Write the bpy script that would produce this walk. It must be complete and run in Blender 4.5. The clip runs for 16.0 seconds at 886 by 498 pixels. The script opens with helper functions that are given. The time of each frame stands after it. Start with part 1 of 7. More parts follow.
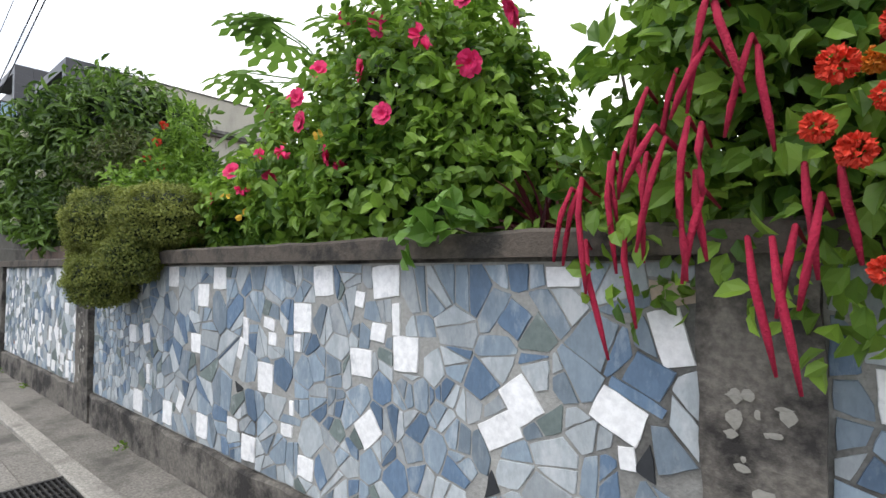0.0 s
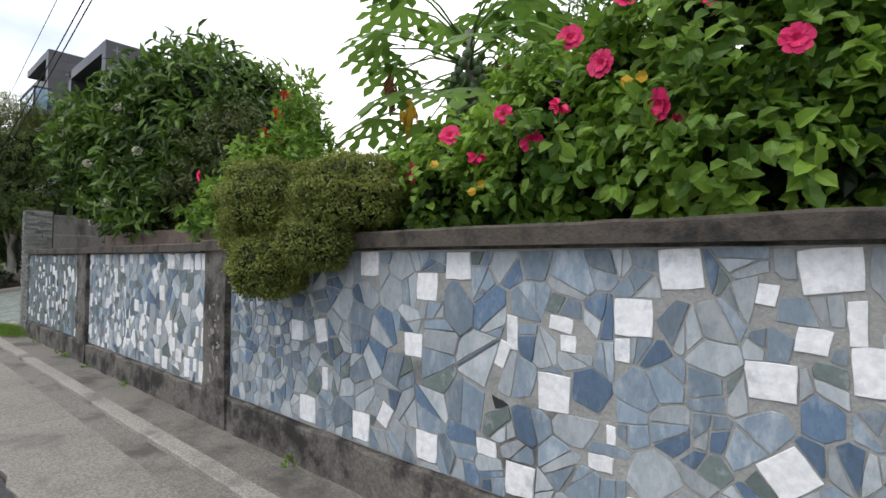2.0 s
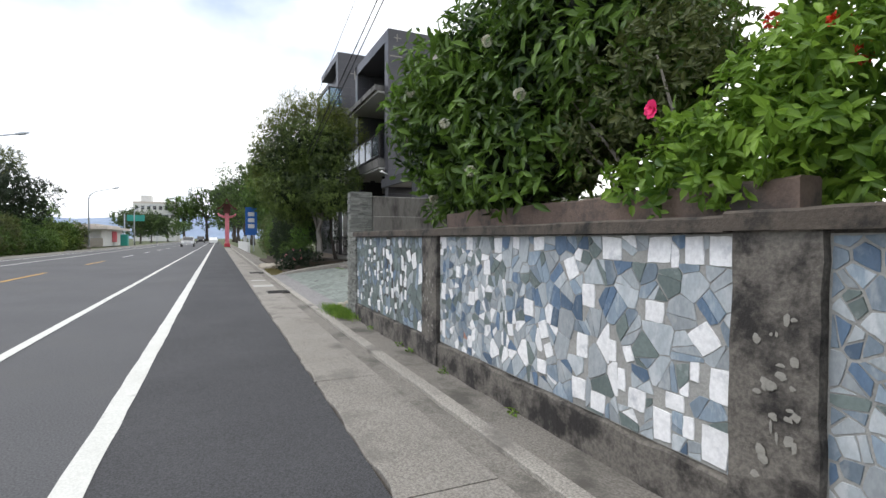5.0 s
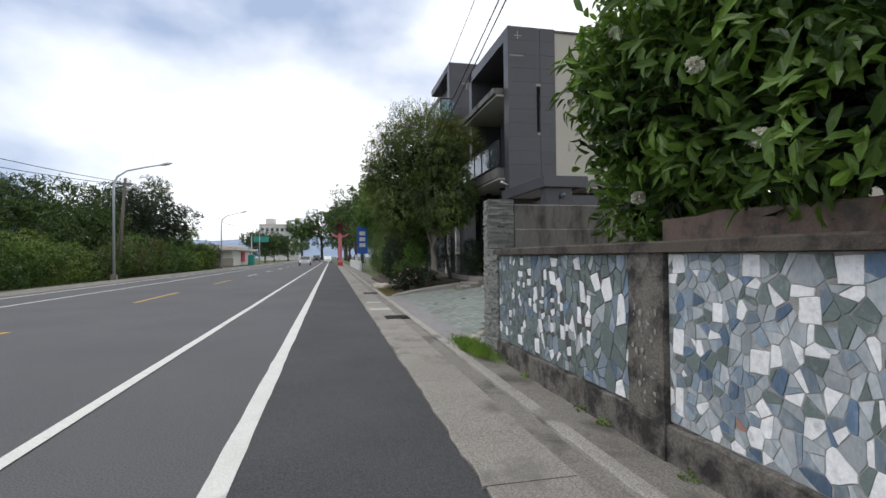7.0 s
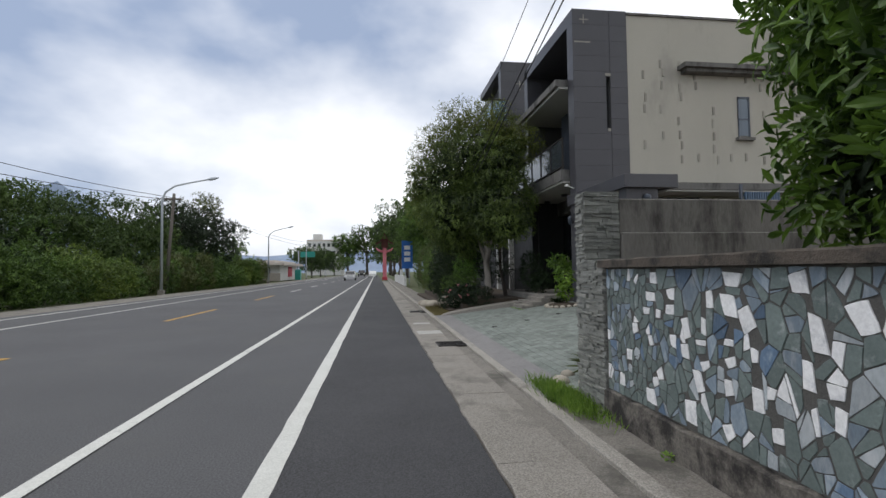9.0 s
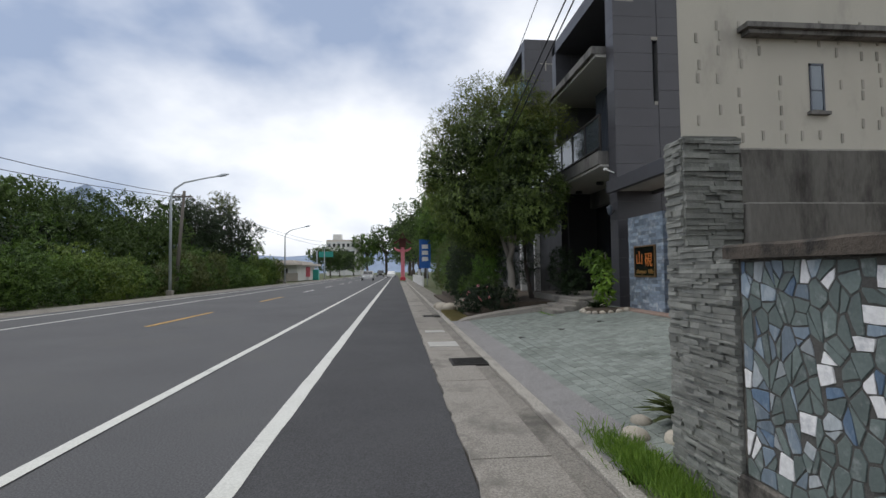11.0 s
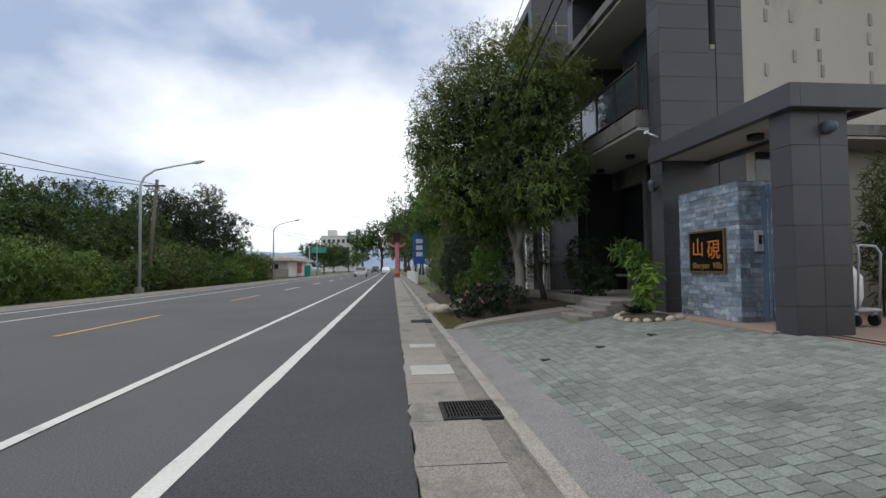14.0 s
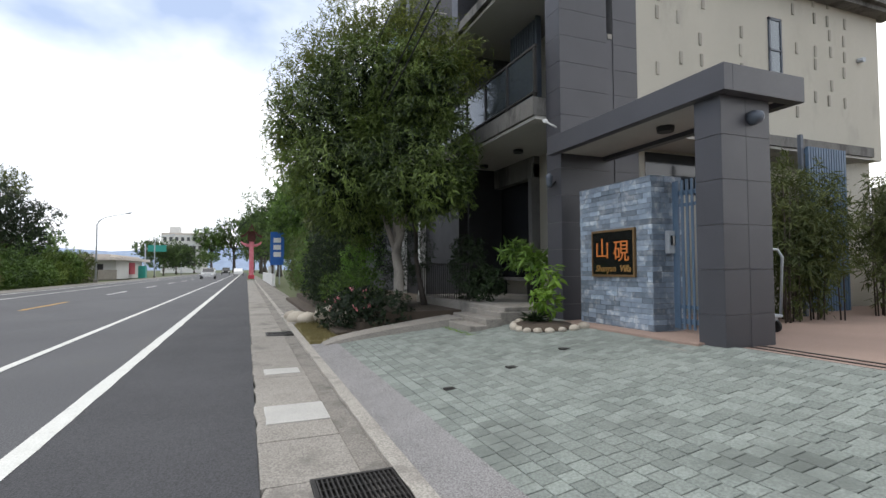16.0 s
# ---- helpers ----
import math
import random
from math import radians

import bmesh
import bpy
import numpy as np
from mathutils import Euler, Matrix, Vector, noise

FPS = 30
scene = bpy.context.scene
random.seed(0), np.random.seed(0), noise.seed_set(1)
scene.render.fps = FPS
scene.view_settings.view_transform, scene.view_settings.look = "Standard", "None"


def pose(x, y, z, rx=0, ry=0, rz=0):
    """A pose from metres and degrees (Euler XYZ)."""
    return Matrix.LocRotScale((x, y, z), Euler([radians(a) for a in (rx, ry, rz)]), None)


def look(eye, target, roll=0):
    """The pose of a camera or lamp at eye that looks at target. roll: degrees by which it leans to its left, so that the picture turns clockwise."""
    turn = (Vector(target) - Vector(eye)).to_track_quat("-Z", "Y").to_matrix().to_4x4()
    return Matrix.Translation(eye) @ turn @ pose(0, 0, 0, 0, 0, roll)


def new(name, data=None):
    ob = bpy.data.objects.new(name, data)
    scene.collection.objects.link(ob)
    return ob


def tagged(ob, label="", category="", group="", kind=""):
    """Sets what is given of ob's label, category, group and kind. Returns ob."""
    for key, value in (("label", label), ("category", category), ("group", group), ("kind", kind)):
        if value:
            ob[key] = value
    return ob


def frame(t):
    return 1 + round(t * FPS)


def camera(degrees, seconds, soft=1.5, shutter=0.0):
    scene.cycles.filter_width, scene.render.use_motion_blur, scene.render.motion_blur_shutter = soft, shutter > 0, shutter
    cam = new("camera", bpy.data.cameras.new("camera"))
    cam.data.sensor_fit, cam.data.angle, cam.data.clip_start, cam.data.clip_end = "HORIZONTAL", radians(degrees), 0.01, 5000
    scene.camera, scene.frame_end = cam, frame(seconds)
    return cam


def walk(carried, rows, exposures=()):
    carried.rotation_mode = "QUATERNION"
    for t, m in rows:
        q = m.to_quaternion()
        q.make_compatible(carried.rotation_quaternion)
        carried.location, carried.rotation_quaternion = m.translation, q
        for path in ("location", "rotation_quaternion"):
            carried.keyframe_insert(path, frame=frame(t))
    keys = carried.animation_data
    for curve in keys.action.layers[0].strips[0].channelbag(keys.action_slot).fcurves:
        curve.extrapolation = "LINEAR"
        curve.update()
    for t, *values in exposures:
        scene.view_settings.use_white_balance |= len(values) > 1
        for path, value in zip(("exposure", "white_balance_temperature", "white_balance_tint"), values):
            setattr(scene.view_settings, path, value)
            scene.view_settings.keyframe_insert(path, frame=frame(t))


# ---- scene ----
cam = camera(82.8, 16.0)
# seconds, eye x y z in metres, then yaw, pitch and roll in degrees
PATH = [
    (0, 0.020, 0.078, 1.284, 39.70, 2.23, 0.07),
    (0.5, -0.325, -0.070, 1.289, 38.75, 1.82, 0.03),
    (1, -0.632, -0.143, 1.280, 38.45, 1.62, 0.02),
    (1.5, -0.955, -0.220, 1.272, 39.09, 1.98, -0.19),
    (2, -1.322, -0.319, 1.255, 40.75, 1.30, -0.35),
    (2.5, -1.725, -0.368, 1.251, 43.82, 0.46, -0.37),
    (3, -2.126, -0.426, 1.254, 48.28, 0.33, -0.33),
    (3.5, -2.492, -0.503, 1.263, 52.51, -0.79, -0.16),
    (4, -2.964, -0.473, 1.277, 57.89, -1.29, -0.03),
    (4.5, -3.400, -0.535, 1.283, 62.18, -1.08, -0.09),
    (5, -3.824, -0.542, 1.285, 65.86, -1.21, -0.05),
    (7.5, -6.043, -0.607, 1.311, 79.39, 1.34, 0.64),
    (8, -6.475, -0.619, 1.314, 80.81, 1.78, 0.62),
    (8.5, -6.926, -0.558, 1.309, 81.72, 2.39, 0.70),
    (9, -7.395, -0.538, 1.299, 82.45, 2.51, 0.68),
    (11.5, -9.687, -0.124, 1.263, 85.08, 2.32, 0.74),
    (12, -10.126, -0.041, 1.260, 85.19, 1.89, 0.84),
    (12.5, -10.573, -0.007, 1.257, 85.25, 1.95, 0.72),
    (13, -11.023, 0.065, 1.238, 85.19, 1.92, 0.73),
    (13.5, -11.457, 0.057, 1.237, 84.93, 1.95, 0.65),
    (14, -11.890, 0.105, 1.233, 84.29, 2.13, 0.65),
    (14.5, -12.291, 0.098, 1.222, 82.31, 2.29, 0.61),
    (15, -12.664, 0.122, 1.218, 77.99, 2.33, 0.48),
    (15.5, -13.054, 0.169, 1.217, 73.13, 2.35, 0.59),
    (16, -13.438, 0.154, 1.228, 68.66, 2.25, 0.27),
]
EXPOSURES = [(0.0, 0.95), (1.0, 0.62), (2.5, 0.58), (4.0, 0.66), (5.0, 0.72), (7.5, 0.22), (9.0, 0.06), (11.5, 0.04), (13.0, 0.12), (14.5, 0.28), (16.0, 0.68)]
walk(cam, [(t, pose(x, y, z, 90 + pitch, roll, yaw)) for t, x, y, z, yaw, pitch, roll in PATH], EXPOSURES)


# ---- world and light ----
world = bpy.data.worlds.new("sky")
scene.world = world
world.use_nodes = True
wn, wl = world.node_tree.nodes, world.node_tree.links
wn.clear()
SUN_EL, SUN_AZ = 58.0, 205.0
sky = wn.new("ShaderNodeTexSky")
sky.sky_type, sky.sun_disc = "NISHITA", False
sky.sun_elevation, sky.sun_rotation = radians(SUN_EL), radians(SUN_AZ)
coord = wn.new("ShaderNodeTexCoord")
stretch = wn.new("ShaderNodeMapping")
stretch.inputs["Scale"].default_value = (1.0, 1.0, 1.8)
stretch.inputs["Location"].default_value = (0.9, 0.35, 0.2)
puff = wn.new("ShaderNodeTexNoise")
puff.inputs["Scale"].default_value, puff.inputs["Detail"].default_value = 1.5, 6.0
puff.inputs["Roughness"].default_value = 0.48
shade = wn.new("ShaderNodeValToRGB")
shade.color_ramp.elements[0].position, shade.color_ramp.elements[0].color = 0.325, (0.36, 0.445, 0.62, 1)
shade.color_ramp.elements[1].position, shade.color_ramp.elements[1].color = 0.57, (1.40, 1.39, 1.38, 1)
clear = wn.new("ShaderNodeVectorMath")
clear.operation = "SCALE"
clear.inputs["Scale"].default_value = 0.10
blend = wn.new("ShaderNodeMix")
blend.data_type = "RGBA"
blend.inputs["Factor"].default_value = 0.88
back = wn.new("ShaderNodeBackground")
back.inputs["Strength"].default_value = 1.0
wout = wn.new("ShaderNodeOutputWorld")
wl.new(coord.outputs["Generated"], stretch.inputs["Vector"])
wl.new(stretch.outputs["Vector"], puff.inputs["Vector"])
thin = wn.new("ShaderNodeSeparateXYZ")
wl.new(coord.outputs["Generated"], thin.inputs["Vector"])
veil = wn.new("ShaderNodeMath")
veil.operation, veil.inputs[1].default_value = "MULTIPLY_ADD", 0.115
wl.new(thin.outputs["Y"], veil.inputs[0])
wl.new(puff.outputs["Fac"], veil.inputs[2])
wl.new(veil.outputs[0], shade.inputs["Fac"])
wl.new(sky.outputs["Color"], clear.inputs[0])
wl.new(clear.outputs["Vector"], blend.inputs["A"])
wl.new(shade.outputs["Color"], blend.inputs["B"])
wl.new(blend.outputs["Result"], back.inputs["Color"])
wl.new(back.outputs["Background"], wout.inputs["Surface"])

sun = new("sun", bpy.data.lights.new("sun", "SUN"))
sun.data.energy, sun.data.angle, sun.data.color = 0.7, radians(35), (1.0, 0.97, 0.92)
az = radians(SUN_AZ)
sun.matrix_world = look((0, 0, 30), (-math.sin(az) * 30, -math.cos(az) * 30, 30 - 30 * math.tan(radians(SUN_EL))))


# ---- materials ----
def mat(name, a, b=None, rough=0.8, scale=6.0, fine=60.0, bump=0.15, metal=0.0, spec=0.4, stain=None, stain_scale=1.2, stain_at=0.6, random_shade=0.0, island=0.0, stretch_z=1.0, bump_scale=None, coarse=0.4):
    """A surface with two scales of colour noise, optional stains and fine relief. Real-world metres."""
    m = bpy.data.materials.new(name)
    m.use_nodes = True
    n, l = m.node_tree.nodes, m.node_tree.links
    p = n["Principled BSDF"]
    p.inputs["Metallic"].default_value, p.inputs["Specular IOR Level"].default_value = metal, spec
    geo, place = n.new("ShaderNodeNewGeometry"), n.new("ShaderNodeMapping")
    place.inputs["Scale"].default_value = (1, 1, stretch_z)
    l.new(geo.outputs["Position"], place.inputs["Vector"])
    b = b or tuple(c * 0.72 for c in a)

    def noise_node(s, detail=5.0, rough_=0.6):
        t = n.new("ShaderNodeTexNoise")
        t.inputs["Scale"].default_value, t.inputs["Detail"].default_value, t.inputs["Roughness"].default_value = s, detail, rough_
        l.new(place.outputs["Vector"], t.inputs["Vector"])
        return t

    def mix(f, c1, c2, factor=None, kind="MIX"):
        x = n.new("ShaderNodeMix")
        x.data_type, x.blend_type = "RGBA", kind
        if factor is None:
            l.new(f, x.inputs["Factor"])
        else:
            x.inputs["Factor"].default_value = factor
        for c, key in ((c1, "A"), (c2, "B")):
            if isinstance(c, tuple):
                x.inputs[key].default_value = (*c, 1)
            else:
                l.new(c, x.inputs[key])
        return x.outputs["Result"]

    def ramp(src, lo, hi):
        r = n.new("ShaderNodeMapRange")
        r.inputs["From Min"].default_value, r.inputs["From Max"].default_value = lo, hi
        l.new(src, r.inputs["Value"])
        return r.outputs["Result"]

    big, small = noise_node(scale), noise_node(fine, 3.0)
    col = mix(ramp(big.outputs["Fac"], 0.32, 0.68), a, b)
    grain = mix(ramp(small.outputs["Fac"], 0.36, 0.64), tuple(c * (1 - 0.42 * coarse) for c in a), tuple(min(1, c * (1 + 0.42 * coarse)) for c in a))
    col = mix(None, col, grain, 0.5)
    if stain:
        s = noise_node(stain_scale, 8.0, 0.68)
        col = mix(ramp(s.outputs["Fac"], stain_at - 0.07, stain_at + 0.07), col, stain)
    if random_shade or island:
        info = n.new("ShaderNodeObjectInfo")
        src = info.outputs["Random"] if random_shade else geo.outputs["Random Per Island"]
        k = random_shade or island
        v = n.new("ShaderNodeMapRange")
        v.inputs["To Min"].default_value, v.inputs["To Max"].default_value = 1 - k, 1 + k
        l.new(src, v.inputs["Value"])
        hue = n.new("ShaderNodeHueSaturation")
        l.new(v.outputs["Result"], hue.inputs["Value"])
        l.new(col, hue.inputs["Color"])
        col = hue.outputs["Color"]
    l.new(col, p.inputs["Base Color"])
    l.new(ramp(big.outputs["Fac"], -1.0 + 0.0, 2.0), p.inputs["Roughness"])
    rr = n.new("ShaderNodeMapRange")
    rr.inputs["To Min"].default_value, rr.inputs["To Max"].default_value = max(0.03, rough - 0.1), min(1, rough + 0.1)
    l.new(big.outputs["Fac"], rr.inputs["Value"])
    l.new(rr.outputs["Result"], p.inputs["Roughness"])
    if bump:
        bp = n.new("ShaderNodeBump")
        bp.inputs["Strength"].default_value, bp.inputs["Distance"].default_value = bump, 0.01
        src = noise_node(bump_scale, 4.0) if bump_scale else small
        l.new(src.outputs["Fac"], bp.inputs["Height"])
        l.new(bp.outputs["Normal"], p.inputs["Normal"])
    return m


def leaf_mat(name, dark, light, rough=0.45, through_light=0.3, scale=0.9):
    """A leaf: glossy skin over a body that lets some light through; each leaf has its own shade."""
    m = bpy.data.materials.new(name)
    m.use_nodes = True
    n, l = m.node_tree.nodes, m.node_tree.links
    p, out = n["Principled BSDF"], n["Material Output"]
    geo = n.new("ShaderNodeNewGeometry")
    patch = n.new("ShaderNodeTexNoise")
    patch.inputs["Scale"].default_value = scale
    l.new(geo.outputs["Position"], patch.inputs["Vector"])
    add = n.new("ShaderNodeMath")
    add.operation = "MULTIPLY_ADD"
    add.inputs[1].default_value = 0.6
    l.new(geo.outputs["Random Per Island"], add.inputs[0])
    sub = n.new("ShaderNodeMath")
    sub.operation = "MULTIPLY_ADD"
    sub.inputs[1].default_value, sub.inputs[2].default_value = 1.2, -0.38
    l.new(patch.outputs["Fac"], sub.inputs[0])
    l.new(sub.outputs[0], add.inputs[2])
    r = n.new("ShaderNodeValToRGB")
    r.color_ramp.elements[0].color, r.color_ramp.elements[1].color = (*dark, 1), (*light, 1)
    r.color_ramp.elements[0].position, r.color_ramp.elements[1].position = 0.1, 0.95
    l.new(add.outputs[0], r.inputs["Fac"])
    l.new(r.outputs["Color"], p.inputs["Base Color"])
    p.inputs["Roughness"].default_value, p.inputs["Specular IOR Level"].default_value = rough, 0.35
    tr = n.new("ShaderNodeBsdfTranslucent")
    l.new(r.outputs["Color"], tr.inputs["Color"])
    mx = n.new("ShaderNodeMixShader")
    mx.inputs["Fac"].default_value = through_light
    l.new(p.outputs["BSDF"], mx.inputs[1])
    l.new(tr.outputs["BSDF"], mx.inputs[2])
    l.new(mx.outputs["Shader"], out.inputs["Surface"])
    return m


def glass_mat(name, tint, rough=0.05):
    m = bpy.data.materials.new(name)
    m.use_nodes = True
    p = m.node_tree.nodes["Principled BSDF"]
    p.inputs["Base Color"].default_value = (*tint, 1)
    p.inputs["Roughness"].default_value, p.inputs["Transmission Weight"].default_value, p.inputs["IOR"].default_value = rough, 1.0, 1.35
    return m


M = {}
M["asphalt"] = mat("asphalt", (0.094, 0.094, 0.097), (0.072, 0.072, 0.076), 0.88, 0.35, 70, 0.6, coarse=1.3, stain=(0.095, 0.094, 0.093), stain_scale=0.5, stain_at=0.62)
M["asphalt_new"] = mat("asphalt_dark", (0.060, 0.060, 0.063), (0.045, 0.045, 0.048), 0.9, 0.8, 80, 0.7, coarse=1.5)
M["line"] = mat("road_paint", (0.62, 0.62, 0.58), (0.52, 0.52, 0.48), 0.75, 3, 70, 0.2, stain=(0.38, 0.38, 0.36), stain_scale=4, stain_at=0.66)
M["yellow"] = mat("road_paint_yellow", (0.55, 0.32, 0.07), (0.45, 0.28, 0.08), 0.75, 3, 70, 0.2, stain=(0.25, 0.2, 0.12), stain_scale=4, stain_at=0.6)
M["slab"] = mat("gutter_concrete", (0.27, 0.25, 0.22), (0.20, 0.185, 0.162), 0.92, 1.6, 75, 0.6, coarse=1.3, stain=(0.14, 0.13, 0.115), stain_scale=1.1, stain_at=0.6, random_shade=0.06)
M["kerb"] = mat("worn_kerb_concrete", (0.34, 0.318, 0.28), (0.25, 0.232, 0.205), 0.92, 2.2, 70, 0.6, coarse=1.3, stain=(0.17, 0.157, 0.14), stain_scale=1.6, stain_at=0.6)
M["slab_new"] = mat("new_concrete", (0.42, 0.41, 0.38), (0.34, 0.33, 0.31), 0.9, 3, 85, 0.3)
M["verge"] = mat("pavement_concrete", (0.22, 0.203, 0.178), (0.16, 0.148, 0.13), 0.93, 1.2, 70, 0.6, coarse=1.3, stain=(0.10, 0.093, 0.08), stain_scale=1.4, stain_at=0.57)
M["aggregate"] = mat("washed_gravel", (0.24, 0.232, 0.228), (0.17, 0.164, 0.16), 0.9, 3, 100, 0.8, coarse=1.6)
M["old_concrete"] = mat("weathered_concrete", (0.16, 0.145, 0.125), (0.105, 0.095, 0.083), 0.93, 2.5, 50, 0.6, coarse=1.0, stain=(0.03, 0.027, 0.025), stain_scale=3.6, stain_at=0.52)
M["coping"] = mat("mossy_coping", (0.10, 0.082, 0.066), (0.058, 0.049, 0.041), 0.95, 4, 60, 0.6, stain=(0.028, 0.026, 0.023), stain_scale=5, stain_at=0.55)
M["plaster"] = mat("peeling_plaster", (0.30, 0.285, 0.25), (0.22, 0.21, 0.185), 0.9, 9, 60, 0.3)
M["side_wall"] = mat("streaked_concrete", (0.20, 0.19, 0.17), (0.13, 0.122, 0.11), 0.93, 3.5, 40, 0.4, stain=(0.055, 0.05, 0.046), stain_scale=2.6, stain_at=0.57, stretch_z=0.3)
M["brown_wall"] = mat("mossy_brown_concrete", (0.19, 0.135, 0.11), (0.13, 0.10, 0.085), 0.94, 3, 50, 0.5, stain=(0.075, 0.066, 0.06), stain_scale=3, stain_at=0.56)
M["grout"] = mat("mortar", (0.36, 0.355, 0.33), (0.25, 0.25, 0.24), 0.95, 5, 70, 0.5, stain=(0.09, 0.087, 0.08), stain_scale=1.1, stain_at=0.6)
M["grout_dark"] = mat("dark_mortar", (0.10, 0.097, 0.09), (0.07, 0.068, 0.062), 0.95, 5, 70, 0.5)
M["white"] = mat("white_marble", (0.84, 0.835, 0.83), (0.74, 0.74, 0.74), 0.42, 14, 45, 0.12, stain=(0.52, 0.53, 0.55), stain_scale=9, stain_at=0.62, random_shade=0.06)
M["grey_a"] = mat("grey_marble", (0.39, 0.42, 0.435), (0.26, 0.30, 0.325), 0.48, 12, 60, 0.25, stain=(0.47, 0.49, 0.50), stain_scale=14, stain_at=0.57, random_shade=0.24, stretch_z=0.5)
M["grey_b"] = mat("blue_grey_marble", (0.23, 0.285, 0.335), (0.15, 0.20, 0.255), 0.48, 12, 60, 0.25, stain=(0.36, 0.40, 0.43), stain_scale=14, stain_at=0.58, random_shade=0.3, stretch_z=0.45)
M["blue"] = mat("slate_blue_marble", (0.115, 0.172, 0.25), (0.07, 0.115, 0.18), 0.45, 11, 60, 0.3, stain=(0.23, 0.285, 0.34), stain_scale=13, stain_at=0.6, random_shade=0.3, stretch_z=0.5)
M["green_grey"] = mat("green_grey_marble", (0.155, 0.19, 0.18), (0.105, 0.135, 0.13), 0.5, 10, 50, 0.15, stain=(0.30, 0.33, 0.32), stain_scale=12, stain_at=0.63, random_shade=0.2)
M["black"] = mat("black_slate", (0.03, 0.033, 0.037), (0.02, 0.022, 0.025), 0.55, 8, 50, 0.3)
M["tan"] = mat("tan_stone", (0.50, 0.40, 0.32), (0.42, 0.33, 0.26), 0.55, 9, 60, 0.2)
M["rust"] = mat("red_stone", (0.38, 0.20, 0.15), (0.32, 0.18, 0.14), 0.6, 9, 60, 0.2)
M["ledger"] = mat("ledger_slate", (0.235, 0.238, 0.215), (0.15, 0.157, 0.145), 0.8, 9, 45, 0.6, stain=(0.27, 0.27, 0.25), stain_scale=6, stain_at=0.62, random_shade=0.28)
M["ledger_rest"] = mat("ledger_slate_rest", (0.235, 0.238, 0.215), (0.15, 0.157, 0.145), 0.8, 9, 45, 0.6, stain=(0.27, 0.27, 0.25), stain_scale=6, stain_at=0.62, island=0.28)
M["paver"] = mat("green_slate_paver", (0.20, 0.222, 0.20), (0.155, 0.178, 0.16), 0.8, 2.2, 60, 0.5, coarse=0.9, stain=(0.13, 0.145, 0.13), stain_scale=0.9, stain_at=0.6, random_shade=0.2)
M["paver_rest"] = mat("green_slate_paver_rest", (0.20, 0.222, 0.20), (0.155, 0.178, 0.16), 0.8, 2.2, 60, 0.5, coarse=0.9, stain=(0.13, 0.145, 0.13), stain_scale=0.9, stain_at=0.6, island=0.2)
M["joint"] = mat("paver_joint", (0.075, 0.078, 0.07), (0.055, 0.058, 0.05), 0.95, 6, 80, 0.3)
M["tile_dark"] = mat("dark_grey_tile", (0.062, 0.062, 0.070), (0.05, 0.05, 0.057), 0.42, 2, 80, 0.05, random_shade=0.07)
M["tile_joint"] = mat("tile_joint", (0.17, 0.17, 0.17), (0.13, 0.13, 0.13), 0.9, 6, 80, 0.1)
M["beige"] = mat("beige_render", (0.42, 0.40, 0.34), (0.36, 0.345, 0.295), 0.85, 1.2, 160, 0.35, stain=(0.32, 0.305, 0.265), stain_scale=0.9, stain_at=0.62, stretch_z=0.4)
M["beige_tab"] = mat("render_tab", (0.30, 0.285, 0.245), (0.25, 0.24, 0.21), 0.85, 4, 90, 0.2, random_shade=0.2)
M["soffit"] = mat("painted_soffit", (0.46, 0.45, 0.42), (0.40, 0.39, 0.365), 0.8, 2, 60, 0.05)
M["slab_edge"] = mat("stained_slab_edge", (0.16, 0.155, 0.145), (0.10, 0.098, 0.092), 0.9, 3, 60, 0.3, stain=(0.05, 0.048, 0.045), stain_scale=2, stain_at=0.55, stretch_z=0.3)
# near-black surface colour that stands in for shade in recesses and pits
M["dark_void"] = mat("shaded_dark_surface", (0.022, 0.022, 0.024), (0.015, 0.015, 0.016), 0.6, 3, 60, 0.1)
M["steel_blue"] = mat("blue_painted_steel", (0.085, 0.135, 0.20), (0.07, 0.115, 0.175), 0.45, 2, 80, 0.05, stain=(0.06, 0.08, 0.10), stain_scale=4, stain_at=0.68)
M["steel_grey"] = mat("grey_blue_steel", (0.085, 0.10, 0.125), (0.07, 0.085, 0.105), 0.5, 2, 80, 0.05)
M["gate_stone"] = mat("blue_grey_slate_brick", (0.20, 0.245, 0.30), (0.13, 0.17, 0.22), 0.75, 10, 60, 0.5, stain=(0.36, 0.39, 0.42), stain_scale=9, stain_at=0.58, random_shade=0.42)
M["iron"] = mat("cast_iron", (0.05, 0.047, 0.045), (0.035, 0.033, 0.03), 0.6, 8, 80, 0.3, metal=0.6)
M["rustic"] = mat("rusty_frame", (0.10, 0.085, 0.07), (0.07, 0.055, 0.045), 0.75, 8, 60, 0.3)
M["galv"] = mat("galvanised_steel", (0.42, 0.45, 0.48), (0.35, 0.38, 0.41), 0.5, 4, 60, 0.05, metal=0.3)
M["wood_pole"] = mat("timber_pole", (0.13, 0.115, 0.10), (0.09, 0.08, 0.07), 0.9, 5, 60, 0.3, stretch_z=0.1)
M["bark"] = mat("bark", (0.27, 0.245, 0.21), (0.17, 0.15, 0.13), 0.95, 8, 40, 0.8, stretch_z=0.35)
M["bark_dark"] = mat("dark_bark", (0.085, 0.072, 0.06), (0.05, 0.043, 0.037), 0.95, 8, 40, 0.8, stretch_z=0.35)
M["soil"] = mat("soil", (0.075, 0.058, 0.042), (0.05, 0.04, 0.03), 0.98, 4, 50, 0.8)
